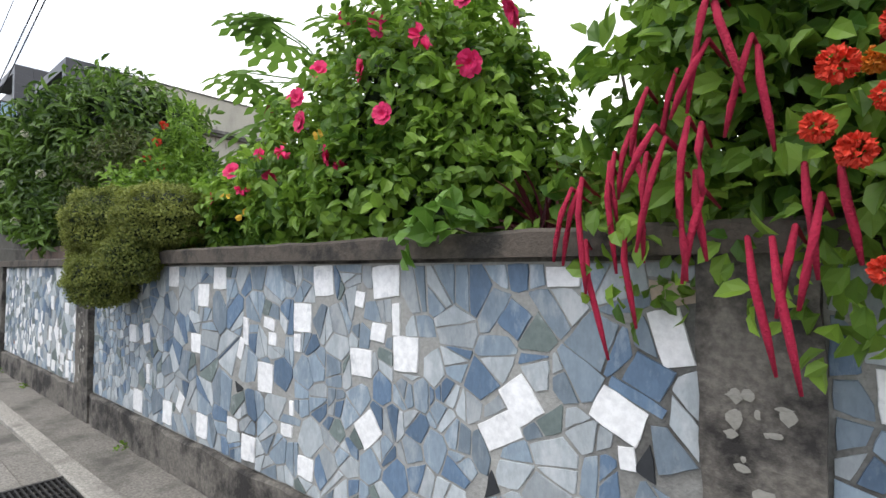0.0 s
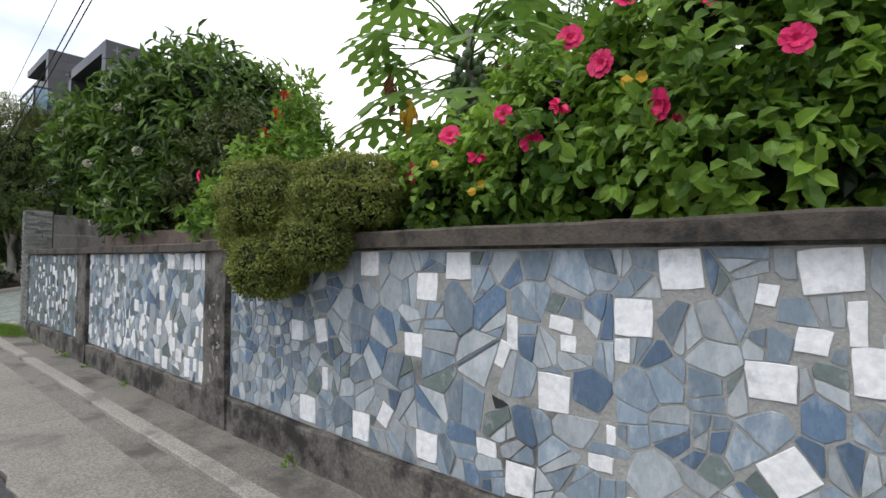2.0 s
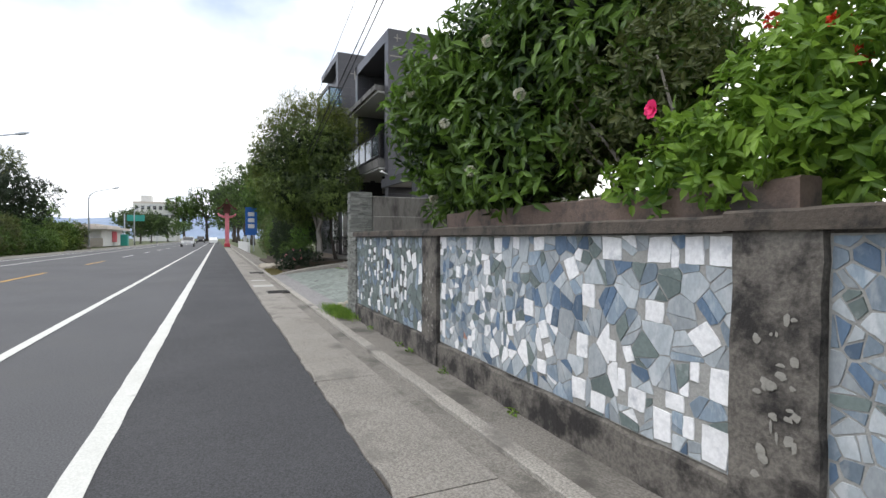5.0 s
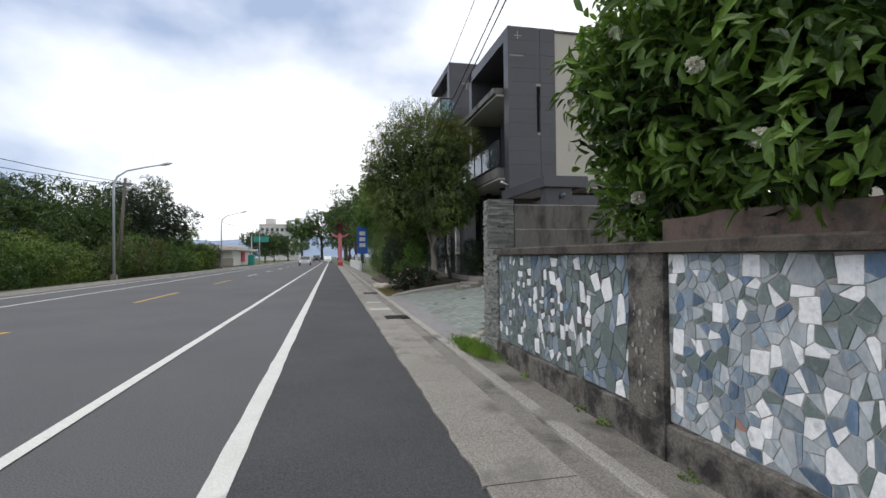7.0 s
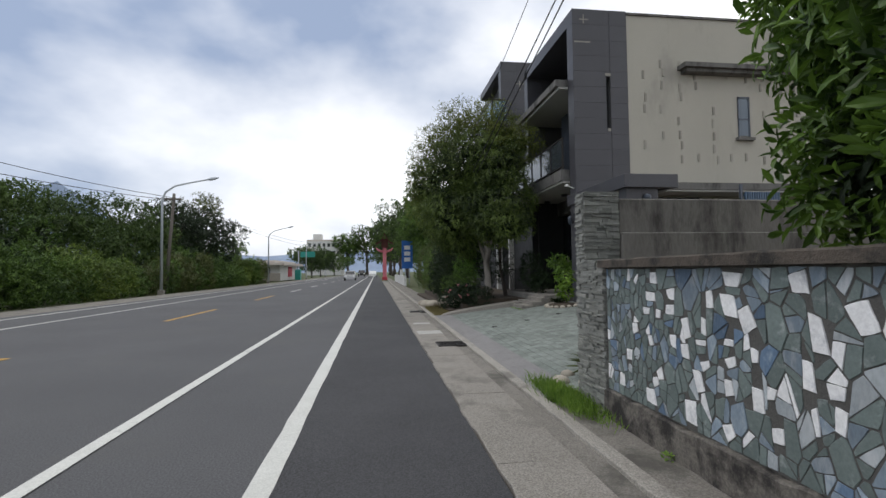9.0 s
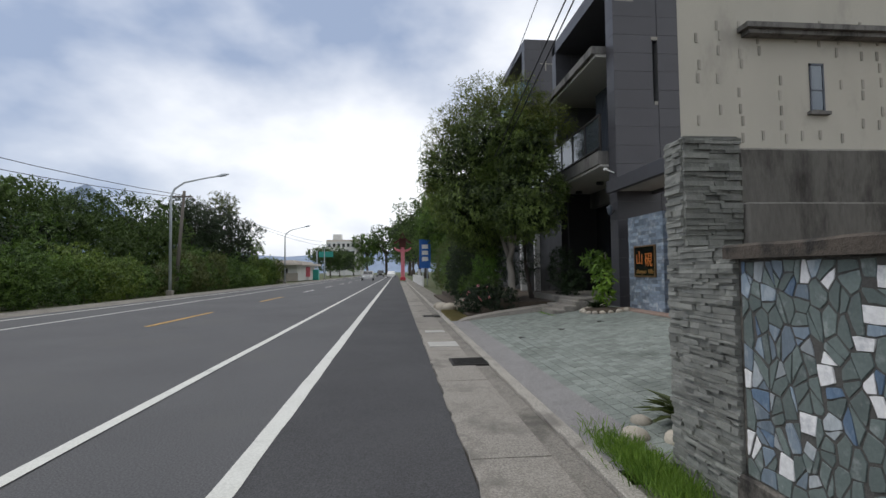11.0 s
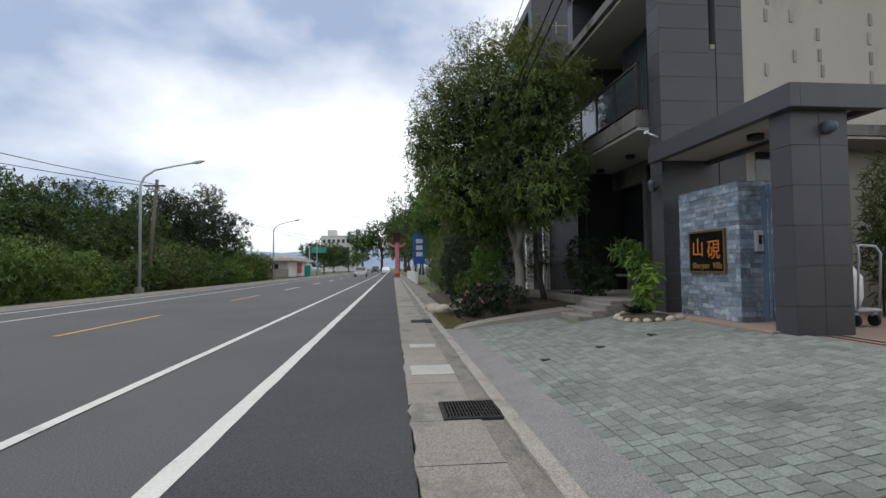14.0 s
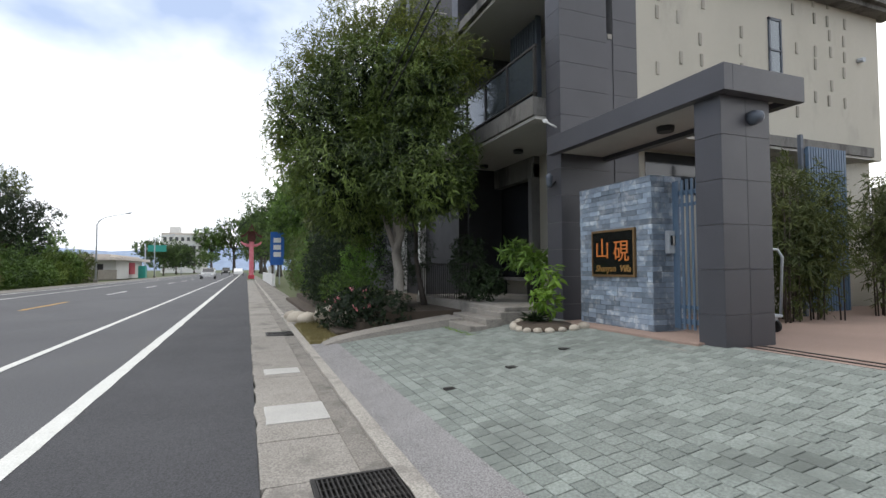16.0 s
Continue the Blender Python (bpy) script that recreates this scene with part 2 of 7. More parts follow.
M["dry_grass"] = mat("dry_lawn", (0.21, 0.175, 0.075), (0.13, 0.125, 0.05), 0.98, 3, 90, 0.9)
M["field"] = mat("rough_grass", (0.085, 0.10, 0.04), (0.06, 0.07, 0.03), 0.98, 0.8, 30, 0.9)
M["pebble"] = mat("pale_boulder", (0.42, 0.38, 0.31), (0.33, 0.29, 0.24), 0.85, 7, 60, 0.3, random_shade=0.2)
M["drive_red"] = mat("pinkish_concrete", (0.30, 0.215, 0.175), (0.25, 0.185, 0.15), 0.9, 1.5, 70, 0.3)
M["gold"] = mat("gilt_letters", (0.62, 0.36, 0.12), (0.5, 0.28, 0.1), 0.35, 20, 80, 0.05, metal=0.7)
M["copper"] = mat("orange_letters", (0.55, 0.17, 0.035), (0.45, 0.13, 0.03), 0.4, 20, 80, 0.05)
M["brass"] = mat("brass_frame", (0.24, 0.15, 0.07), (0.16, 0.10, 0.05), 0.45, 12, 80, 0.1, metal=0.6)
M["black_gloss"] = mat("black_board", (0.008, 0.008, 0.008), (0.006, 0.006, 0.006), 0.15, 12, 80, 0.0)
M["white_paint"] = mat("white_paint", (0.75, 0.75, 0.73), (0.65, 0.65, 0.63), 0.5, 4, 60, 0.05)
M["red_paint"] = mat("red_paint", (0.52, 0.05, 0.08), (0.42, 0.045, 0.07), 0.6, 3, 60, 0.1)
M["pink_paint"] = mat("pink_pattern_paint", (0.60, 0.10, 0.15), (0.64, 0.42, 0.42), 0.6, 5, 60, 0.1)
M["roof_red"] = mat("dark_red_roof", (0.085, 0.026, 0.020), (0.05, 0.02, 0.016), 0.8, 4, 60, 0.2)
M["sign_blue"] = mat("blue_sign", (0.02, 0.12, 0.42), (0.018, 0.10, 0.36), 0.4, 3, 60, 0.0)
M["teal"] = mat("teal_paint", (0.02, 0.25, 0.20), (0.02, 0.2, 0.17), 0.5, 3, 60, 0.0)
M["petal"] = mat("magenta_petal", (0.72, 0.018, 0.13), (0.60, 0.012, 0.10), 0.6, 30, 90, 0.1, random_shade=0.15)
M["petal_red"] = mat("orange_red_petal", (0.72, 0.06, 0.025), (0.6, 0.04, 0.02), 0.6, 30, 90, 0.1, random_shade=0.15)
M["petal_orange"] = mat("orange_petal", (0.75, 0.30, 0.03), (0.7, 0.12, 0.03), 0.6, 90, 120, 0.1)
M["petal_yellow"] = mat("yellow_leaf", (0.70, 0.42, 0.03), (0.55, 0.3, 0.03), 0.6, 30, 90, 0.1)
M["petal_white"] = mat("white_petal", (0.75, 0.73, 0.62), (0.65, 0.63, 0.5), 0.6, 30, 90, 0.1)
M["petal_pink"] = mat("pink_petal", (0.72, 0.28, 0.30), (0.62, 0.2, 0.22), 0.6, 30, 90, 0.1)
M["tassel"] = mat("crimson_tassel", (0.42, 0.012, 0.05), (0.30, 0.01, 0.04), 0.85, 60, 220, 0.8, bump_scale=160)
M["dead_leaf"] = mat("dry_brown_leaf", (0.22, 0.085, 0.035), (0.15, 0.06, 0.03), 0.8, 20, 60, 0.3)
M["fruit"] = mat("green_papaya", (0.075, 0.12, 0.045), (0.05, 0.085, 0.035), 0.45, 12, 60, 0.05, random_shade=0.25)
M["pot"] = mat("black_pot", (0.012, 0.012, 0.013), (0.01, 0.01, 0.01), 0.3, 6, 60, 0.0)
M["black_plastic"] = mat("black_cable", (0.02, 0.02, 0.022), (0.015, 0.015, 0.016), 0.6, 6, 60, 0.0)
M["car_body"] = mat("silver_car_paint", (0.50, 0.50, 0.48), (0.45, 0.45, 0.43), 0.25, 3, 60, 0.0, metal=0.3)
M["rubber"] = mat("tyre_rubber", (0.02, 0.02, 0.02), (0.015, 0.015, 0.015), 0.8, 6, 60, 0.1)
M["far_white"] = mat("far_white_render", (0.60, 0.60, 0.58), (0.5, 0.5, 0.49), 0.85, 0.5, 20, 0.1)
# distance haze is mixed into this pale blue base colour
M["haze_tinted_hill"] = mat("haze_tinted_hill", (0.24, 0.30, 0.40), (0.20, 0.26, 0.36), 1.0, 0.005, 0.05, 0.0)
M["tin"] = mat("tin_roof", (0.55, 0.50, 0.45), (0.42, 0.36, 0.32), 0.6, 1, 30, 0.1)
M["glass_blue"] = glass_mat("blue_glass", (0.55, 0.80, 0.95))
M["glass_dark"] = mat("dark_window_glass", (0.02, 0.023, 0.026), (0.016, 0.018, 0.02), 0.06, 1, 30, 0.0, spec=0.7)
M["glass_mirror"] = mat("reflective_glass", (0.10, 0.12, 0.14), (0.08, 0.10, 0.12), 0.05, 1, 30, 0.0, metal=0.6, spec=0.8)
L = {}
L["magnolia"] = leaf_mat("glossy_dark_leaf", (0.018, 0.045, 0.010), (0.17, 0.29, 0.045), 0.36, 0.3, 1.6)
L["hibiscus"] = leaf_mat("bright_leaf", (0.055, 0.13, 0.018), (0.30, 0.47, 0.065), 0.42, 0.4, 1.8)
L["boxwood"] = leaf_mat("olive_leaf", (0.085, 0.115, 0.022), (0.34, 0.37, 0.085), 0.55, 0.3, 2.2)
L["papaya"] = leaf_mat("papaya_leaf", (0.06, 0.13, 0.022), (0.2, 0.34, 0.06), 0.45, 0.45)
L["osmanthus"] = leaf_mat("grey_green_leaf", (0.02, 0.038, 0.012), (0.18, 0.25, 0.055), 0.42, 0.3, 0.8)
L["willow"] = leaf_mat("yellow_green_leaf", (0.06, 0.085, 0.015), (0.20, 0.23, 0.05), 0.5, 0.35)
L["hedge"] = leaf_mat("hedge_leaf", (0.026, 0.055, 0.014), (0.13, 0.22, 0.04), 0.5, 0.3, 0.35)
L["bright"] = leaf_mat("lime_leaf", (0.07, 0.16, 0.02), (0.17, 0.32, 0.05), 0.45, 0.35)
# near-black stands for shade inside crowns; naturally dark plants use it too
L["deep"] = leaf_mat("dark_and_shade_leaf", (0.006, 0.014, 0.005), (0.025, 0.048, 0.013), 0.5, 0.15, 0.6)
L["far"] = leaf_mat("far_leaf", (0.028, 0.052, 0.015), (0.10, 0.16, 0.035), 0.6, 0.25, 0.12)
L["bamboo"] = leaf_mat("bamboo_leaf", (0.045, 0.065, 0.018), (0.14, 0.16, 0.05), 0.5, 0.3)
L["bright_scrub"] = leaf_mat("scrub_leaf", (0.03, 0.06, 0.012), (0.20, 0.28, 0.05), 0.5, 0.3, 0.5)
L["grass"] = leaf_mat("grass_blade", (0.08, 0.16, 0.02), (0.24, 0.37, 0.06), 0.5, 0.3, 4.0)
L["crimson"] = leaf_mat("crimson_leaf", (0.06, 0.015, 0.02), (0.16, 0.03, 0.04), 0.5, 0.3)


# ---- mesh helpers ----
def link(name, bm, material, parent=None, label=""):
    me = bpy.data.meshes.new(name)
    bm.to_mesh(me)
    bm.free()
    for mm in material if isinstance(material, (list, tuple)) else (material,):
        me.materials.append(mm)
    ob = new(name, me)
    if parent:
        ob.parent = parent
    if label:
        ob["label"] = label
    return ob


part = link


def thing(name, label, category, group="", kind=""):
    return tagged(new(name), label, category, group, kind)


def box(bm, x0, x1, y0, y1, z0, z1, bevel=0.0):
    r = bmesh.ops.create_cube(bm, size=1.0)
    for v in r["verts"]:
        v.co = Vector(((x0 + x1) / 2 + v.co.x * (x1 - x0), (y0 + y1) / 2 + v.co.y * (y1 - y0), (z0 + z1) / 2 + v.co.z * (z1 - z0)))
    if bevel:
        es = list({e for v in r["verts"] for e in v.link_edges})
        bmesh.ops.bevel(bm, geom=es, offset=bevel, segments=1, profile=0.5, affect="EDGES")
    return bm


def boxes(*dims, bevel=0.0):
    bm = bmesh.new()
    for d in dims:
        box(bm, *d, bevel=bevel)
    return bm


def tube(bm, points, radii, sides=8):
    """A tapered tube along points."""
    rings = []
    pts = [Vector(p) for p in points]
    for i, p in enumerate(pts):
        d = (pts[min(i + 1, len(pts) - 1)] - pts[max(i - 1, 0)]).normalized()
        q = d.to_track_quat("Z", "Y")
        r = radii[i] if hasattr(radii, "__len__") else radii
        rings.append([bm.verts.new(p + q @ Vector((math.cos(a) * r, math.sin(a) * r, 0))) for a in (2 * math.pi * k / sides for k in range(sides))])
    for a, b in zip(rings, rings[1:]):
        for k in range(sides):
            f = bm.faces.new((a[k], a[(k + 1) % sides], b[(k + 1) % sides], b[k]))
            f.smooth = True
    bm.faces.new(rings[0][::-1])
    bm.faces.new(rings[-1])
    return bm


def mesh_from(name, verts, faces, material, parent=None, label="", smooth=False):
    me = bpy.data.meshes.new(name)
    me.from_pydata(verts, [], faces)
    me.materials.append(material)
    if smooth:
        me.polygons.foreach_set("use_smooth", [True] * len(me.polygons))
    ob = new(name, me)
    if parent:
        ob.parent = parent
    if label:
        ob["label"] = label
    return ob


def leaf_arrays(centres, dirs, ups, length, width, fold=0.25, curl=0.15):
    """Vertices and faces of many leaves: base, two shoulders, two flanks, tip, folded along the midrib."""
    n = len(centres)
    d = dirs / np.linalg.norm(dirs, axis=1, keepdims=True)
    s = np.cross(d, ups)
    s /= np.maximum(np.linalg.norm(s, axis=1, keepdims=True), 1e-6)
    u = np.cross(s, d)
    le, wi = length[:, None], width[:, None]
    base = centres
    m1 = centres + d * le * 0.5 - u * le * curl * 0.1
    tip = centres + d * le - u * le * curl
    a = centres + d * le * 0.28 + s * wi * 0.42 + u * wi * fold
    b = centres + d * le * 0.68 + s * wi * 0.40 + u * wi * fold * 0.8 - u * le * curl * 0.4
    c = centres + d * le * 0.28 - s * wi * 0.42 + u * wi * fold
    e = centres + d * le * 0.68 - s * wi * 0.40 + u * wi * fold * 0.8 - u * le * curl * 0.4
    v = np.stack([base, a, b, tip, e, c, m1], 1).reshape(-1, 3)
    o = np.arange(n) * 7
    quads = np.concatenate([np.stack([o, o + 1, o + 2, o + 6], 1), np.stack([o, o + 6, o + 4, o + 5], 1)])
    tris = np.concatenate([np.stack([o + 6, o + 2, o + 3], 1), np.stack([o + 6, o + 3, o + 4], 1)])
    return v, quads.tolist() + tris.tolist()


def blob_points(rng, blobs, n, shell=0.3, low=-1.0):
    """Points near the skin of a union of ellipsoids (x, y, z, rx, ry, rz), with their outward directions."""
    w = np.array([b[3] * b[4] + b[4] * b[5] + b[3] * b[5] for b in blobs])
    pick = rng.choice(len(blobs), n, p=w / w.sum())
    d = rng.normal(size=(n, 3))
    d /= np.linalg.norm(d, axis=1, keepdims=True)
    d[:, 2] = np.where(d[:, 2] < low, -d[:, 2], d[:, 2])
    r = 1 - shell * rng.random(n) ** 1.6
    wob = 1 + 0.10 * np.sin(d[:, 0] * 7 + pick * 2.1) * np.cos(d[:, 1] * 6 + pick) + 0.06 * np.sin(d[:, 2] * 11 + pick * 1.3)
    bl = np.array(blobs)[pick]
    return bl[:, :3] + d * bl[:, 3:] * (r * wob)[:, None], d


def crown(name, parent, blobs, clusters, per, length, width, material, seed=1, shell=0.35, droop=0.2, spread=0.8, sprig=0.08, label="", low=-1.0, jitter=0.35):
    """A crown of leaf whorls over a union of ellipsoids; leaves of a whorl spread round its twig."""
    rng = np.random.default_rng(seed)
    p, d = blob_points(rng, blobs, clusters, shell, low)
    d = d + rng.normal(size=d.shape) * 0.45
    d[:, 2] += 0.15
    d /= np.linalg.norm(d, axis=1, keepdims=True)
    p, d = np.repeat(p, per, 0), np.repeat(d, per, 0)
    n = len(p)
    off = rng.normal(size=(n, 3))
    off -= (off * d).sum(1, keepdims=True) * d
    off /= np.linalg.norm(off, axis=1, keepdims=True)
    along = rng.random(n)[:, None]
    dirs = d * (0.35 + 0.5 * along) + off * spread
    dirs[:, 2] -= droop * (0.5 + rng.random(n))
    c = p + d * along * sprig + rng.normal(size=(n, 3)) * sprig * jitter
    up = d + rng.normal(size=(n, 3)) * 0.25
    up[:, 2] += 0.6
    k = 0.65 + 0.6 * rng.random(n)
    v, f = leaf_arrays(c, dirs, up, length * k, width * k)
    return mesh_from(name, v.tolist(), f, material, parent, label)


def trunk_mesh(parent, base, top, r0, r1, limbs, seed=1, material=None, name="trunk", wobble=0.08):
    """A tapered, slightly bent trunk with limbs that end at the given places."""
    rng = random.Random(seed)
    base, top = Vector(base), Vector(top)
    bm = bmesh.new()
    pts = []
    for i in range(7):
        t = i / 6
        j = Vector((rng.uniform(-1, 1), rng.uniform(-1, 1), 0)) * wobble * math.sin(t * math.pi)
        pts.append(base.lerp(top, t) + j)
    rad = [r0 * (1.35 if i == 0 else 1) * (1 - i / 6) + r1 * i / 6 for i in range(7)]
    tube(bm, pts, rad, 10)
    for e in limbs:
        e = Vector(e)
        s = pts[rng.choice((3, 4, 5, 6))]
        mid = s.lerp(e, 0.5) + Vector((rng.uniform(-0.1, 0.1), rng.uniform(-0.1, 0.1), 0.12 * (e - s).length))
        tube(bm, [s, mid, e], [r1 * 0.8, r1 * 0.5, r1 * 0.18], 6)
    return link(name, bm, material or M["bark"], parent)


# ---- ground, road, gutter ----
def sheet(name, x0, x1, y0, y1, z, material, label, category, nx=1, ny=1, thick=0.0):
    bm = bmesh.new()
    if thick:
        box(bm, x0, x1, y0, y1, z - thick, z)
    else:
        vs = [[bm.verts.new((x0 + (x1 - x0) * i / nx, y0 + (y1 - y0) * j / ny, z)) for j in range(ny + 1)] for i in range(nx + 1)]
        for i in range(nx):
            for j in range(ny):
                bm.faces.new((vs[i][j], vs[i + 1][j], vs[i + 1][j + 1], vs[i][j + 1]))
    return tagged(link(name, bm, material), label, category, kind="structure")


sheet("ground", -2500, 2500, -2500, 2500, -0.12, M["field"], "rough grassy ground reaching the horizon", "ground")
sheet("road", -236, 60, -12.2, 0.235, 0.0, M["asphalt"], "grey worn asphalt road with painted lines", "road", thick=0.1)
sheet("road_lane", -236, 60, -1.28, 0.232, 0.004, M["asphalt_new"], "darker fresh asphalt strip along the gutter", "road")
sheet("road_verge", -236, 60, -14.2, -12.2, -0.02, M["verge"], "dusty concrete verge across the road", "verge", thick=0.08)


def stripe(x0, x1, y0, y1, material, label, name="road_line", wob=0.006, seed=1):
    """A painted stripe with slightly uneven edges."""
    rng = random.Random(seed)
    n = max(2, min(160, int(abs(x1 - x0) / 0.35)))
    bm = bmesh.new()
    a = [bm.verts.new((x0 + (x1 - x0) * i / n, y0 + rng.uniform(-wob, wob), 0.009)) for i in range(n + 1)]
    b = [bm.verts.new((x0 + (x1 - x0) * i / n, y1 + rng.uniform(-wob, wob), 0.009)) for i in range(n + 1)]
    for i in range(n):
        bm.faces.new((a[i], a[i + 1], b[i + 1], b[i]))
    bmesh.ops.recalc_face_normals(bm, faces=bm.faces)
    ob = link(name, bm, material)
    return tagged(ob, label, "road marking", kind="structure")


stripe(20, -30, -1.315, -1.16, M["line"], "broad white painted edge line on asphalt", seed=1)
stripe(-30, -234, -1.315, -1.16, M["line"], "broad white painted edge line on asphalt", seed=5)
stripe(20, -234, -2.72, -2.60, M["line"], "thinner white painted lane line on asphalt", seed=2)
stripe(20, -234, -9.62, -9.50, M["line"], "white painted lane line across the road", seed=3)
stripe(20, -234, -11.55, -11.42, M["line"], "white painted edge line across the road", seed=4)
for i in range(-2, 14):
    x = -22.2 - 10.4 * i
    stripe(x, x - 4.4, -6.38, -6.25, M["yellow"] if i < 2 else M["line"], "worn yellow dashed centre line", "centre_dash", seed=20 + i)

# gutter covers: a run of long concrete slabs with joints, a worn raised rib, then the pavement strip
gutter = thing("gutter_cover", "stained concrete gutter slabs along the asphalt edge", "gutter", kind="structure")
rng = random.Random(4)
cuts = [14.0]
while cuts[-1] > -75:
    cuts.append(cuts[-1] - rng.choice((2.2, 2.4, 1.9)))
GRATES = [(-16.42, -15.90), (-3.72, -3.20)]
edges_ = sorted({c for c in cuts if not any(a - 0.5 < c < b + 0.5 for a, b in GRATES)} | {v for g in GRATES for v in g}, reverse=True)


def slab_piece(x0, x1, y0, y1, z, material, name, parent, seed, t=0.09, rag=0.02):
    """A slab with a ragged road-side edge and rounded top edges."""
    r = random.Random(seed)
    n = max(2, int((x1 - x0) / 0.16))
    bm = bmesh.new()
    xs = [x0 + 0.006 + (x1 - x0 - 0.012) * i / n for i in range(n + 1)]
    e = [y0 + r.uniform(-rag, rag) for _ in xs]
    rows_ = [[bm.verts.new((x, yy, -t)) for x, yy in zip(xs, e)], [bm.verts.new((x, yy, z - 0.006)) for x, yy in zip(xs, e)], [bm.verts.new((x, yy + 0.012, z)) for x, yy in zip(xs, e)], [bm.verts.new((x, y1, z + r.uniform(-0.002, 0.002))) for x in xs], [bm.verts.new((x, y1, -t)) for x in xs]]
    for p, q in zip(rows_, rows_[1:]):
        for i in range(n):
            bm.faces.new((p[i], p[i + 1], q[i + 1], q[i]))
    for k in (0, -1):
        bm.faces.new([rw[k] for rw in rows_])
    bmesh.ops.recalc_face_normals(bm, faces=bm.faces)
    return link(name, bm, material, parent)


for i, (a, b) in enumerate(zip(edges_, edges_[1:])):
    if any(abs(a - g[1]) < 1e-6 for g in GRATES):
        slab_piece(b, a, 0.24, 0.50, 0.022, M["slab"], "slab", gutter, i)
        continue
    slab_piece(b, a, 0.24, 0.80, 0.022, M["slab"], "slab", gutter, i)
for x0, x1, y0, y1 in ((-18.15, -17.6, 0.31, 0.80), (-19.9, -19.55, 0.36, 0.75)):
    slab_piece(x0, x1, y0, y1, 0.030, M["slab_new"], "patch", gutter, 91, rag=0.008)
slab_piece(-75, 14, 0.985, 1.10, 0.046, M["kerb"], "kerb_rib", gutter, 77, rag=0.008)
slab_piece(-75, 14, 0.80, 0.985, 0.010, M["verge"], "channel", gutter, 78, rag=0.003)
sheet("pavement", -12.1, 14, 1.10, 1.43, 0.018, M["verge"], "stained concrete strip at the foot of the wall", "pavement", thick=0.1)


def grate(x0, x1, y0, y1, z, label):
    g = thing("drain_grate", label, "drain grate")
    fr = boxes((x0, x1, y0, y0 + 0.025, z - 0.04, z), (x0, x1, y1 - 0.025, y1, z - 0.04, z), (x0, x0 + 0.025, y0 + 0.025, y1 - 0.025, z - 0.04, z), (x1 - 0.025, x1, y0 + 0.025, y1 - 0.025, z - 0.04, z))
    part("frame", fr, M["iron"], g)
    part("pit", boxes((x0 + 0.02, x1 - 0.02, y0 + 0.02, y1 - 0.02, z - 0.3, z - 0.25)), M["dark_void"], g)
    proto = None
    n = 17
    for i in range(n):
        y = y0 + 0.035 + (y1 - y0 - 0.07) * i / (n - 1)
        if proto is None:
            proto = part("bar", boxes((x0 + 0.025, x1 - 0.025, -0.005, 0.005, z - 0.035, z - 0.002)), M["iron"], g)
            proto.location.y = y
        else:
            o = proto.copy()
            scene.collection.objects.link(o)
            o.location.y = y
    for i in range(5):
        x = x0 + 0.06 + (x1 - x0 - 0.12) * i / 4
        part("cross_bar", boxes((x - 0.004, x + 0.004, y0 + 0.025, y1 - 0.025, z - 0.03, z - 0.006)), M["iron"], g)
    return g


grate(-16.42, -15.90, 0.50, 1.01, 0.036, "rusty cast-iron drain grate set in the gutter")
grate(-3.72, -3.20, 0.50, 1.01, 0.036, "rusty cast-iron drain grate set in the gutter")
grate(-23.6, -23.1, 0.50, 1.01, 0.036, "worn cast-iron drain grate set in the gutter")

# ---- mosaic wall ----
FACE = 1.462
TOP, BOT = 1.305, 0.262
wall = thing("boundary_wall", "weathered concrete garden wall with crazy-stone mosaic panels", "wall", kind="structure")
core = boxes((-11.6, 4.5, FACE + 0.004, 1.62, -0.05, 1.345))
part("wall_core", core, M["old_concrete"], wall)


def rough_bar(x0, x1, y0, y1, z0, z1, seed, amp=0.008, step=0.14):
    """A long bar of old concrete with worn, uneven edges."""
    r = random.Random(seed)
    n = max(2, int(abs(x1 - x0) / step))
    bm = bmesh.new()
    prof = [(y0, z0), (y0, z1 - 0.012), (y0 + 0.014, z1), (y1 - 0.014, z1), (y1, z1 - 0.012), (y1, z0)]
    rings = []
    for i in range(n + 1):
        x = x0 + (x1 - x0) * i / n
        dz, dy = r.uniform(-amp, amp), r.uniform(-amp, amp)
        rings.append([bm.verts.new((x, y + dy * (1 if y < (y0 + y1) / 2 else 0), z + (dz if z > (z0 + z1) / 2 else 0))) for y, z in prof])
    m = len(prof)
    for a, b in zip(rings, rings[1:]):
        for k in range(m):
            bm.faces.new((a[k], a[(k + 1) % m], b[(k + 1) % m], b[k]))
    bm.faces.new(rings[0]), bm.faces.new(rings[-1][::-1])
    bmesh.ops.recalc_face_normals(bm, faces=bm.faces)
    return bm


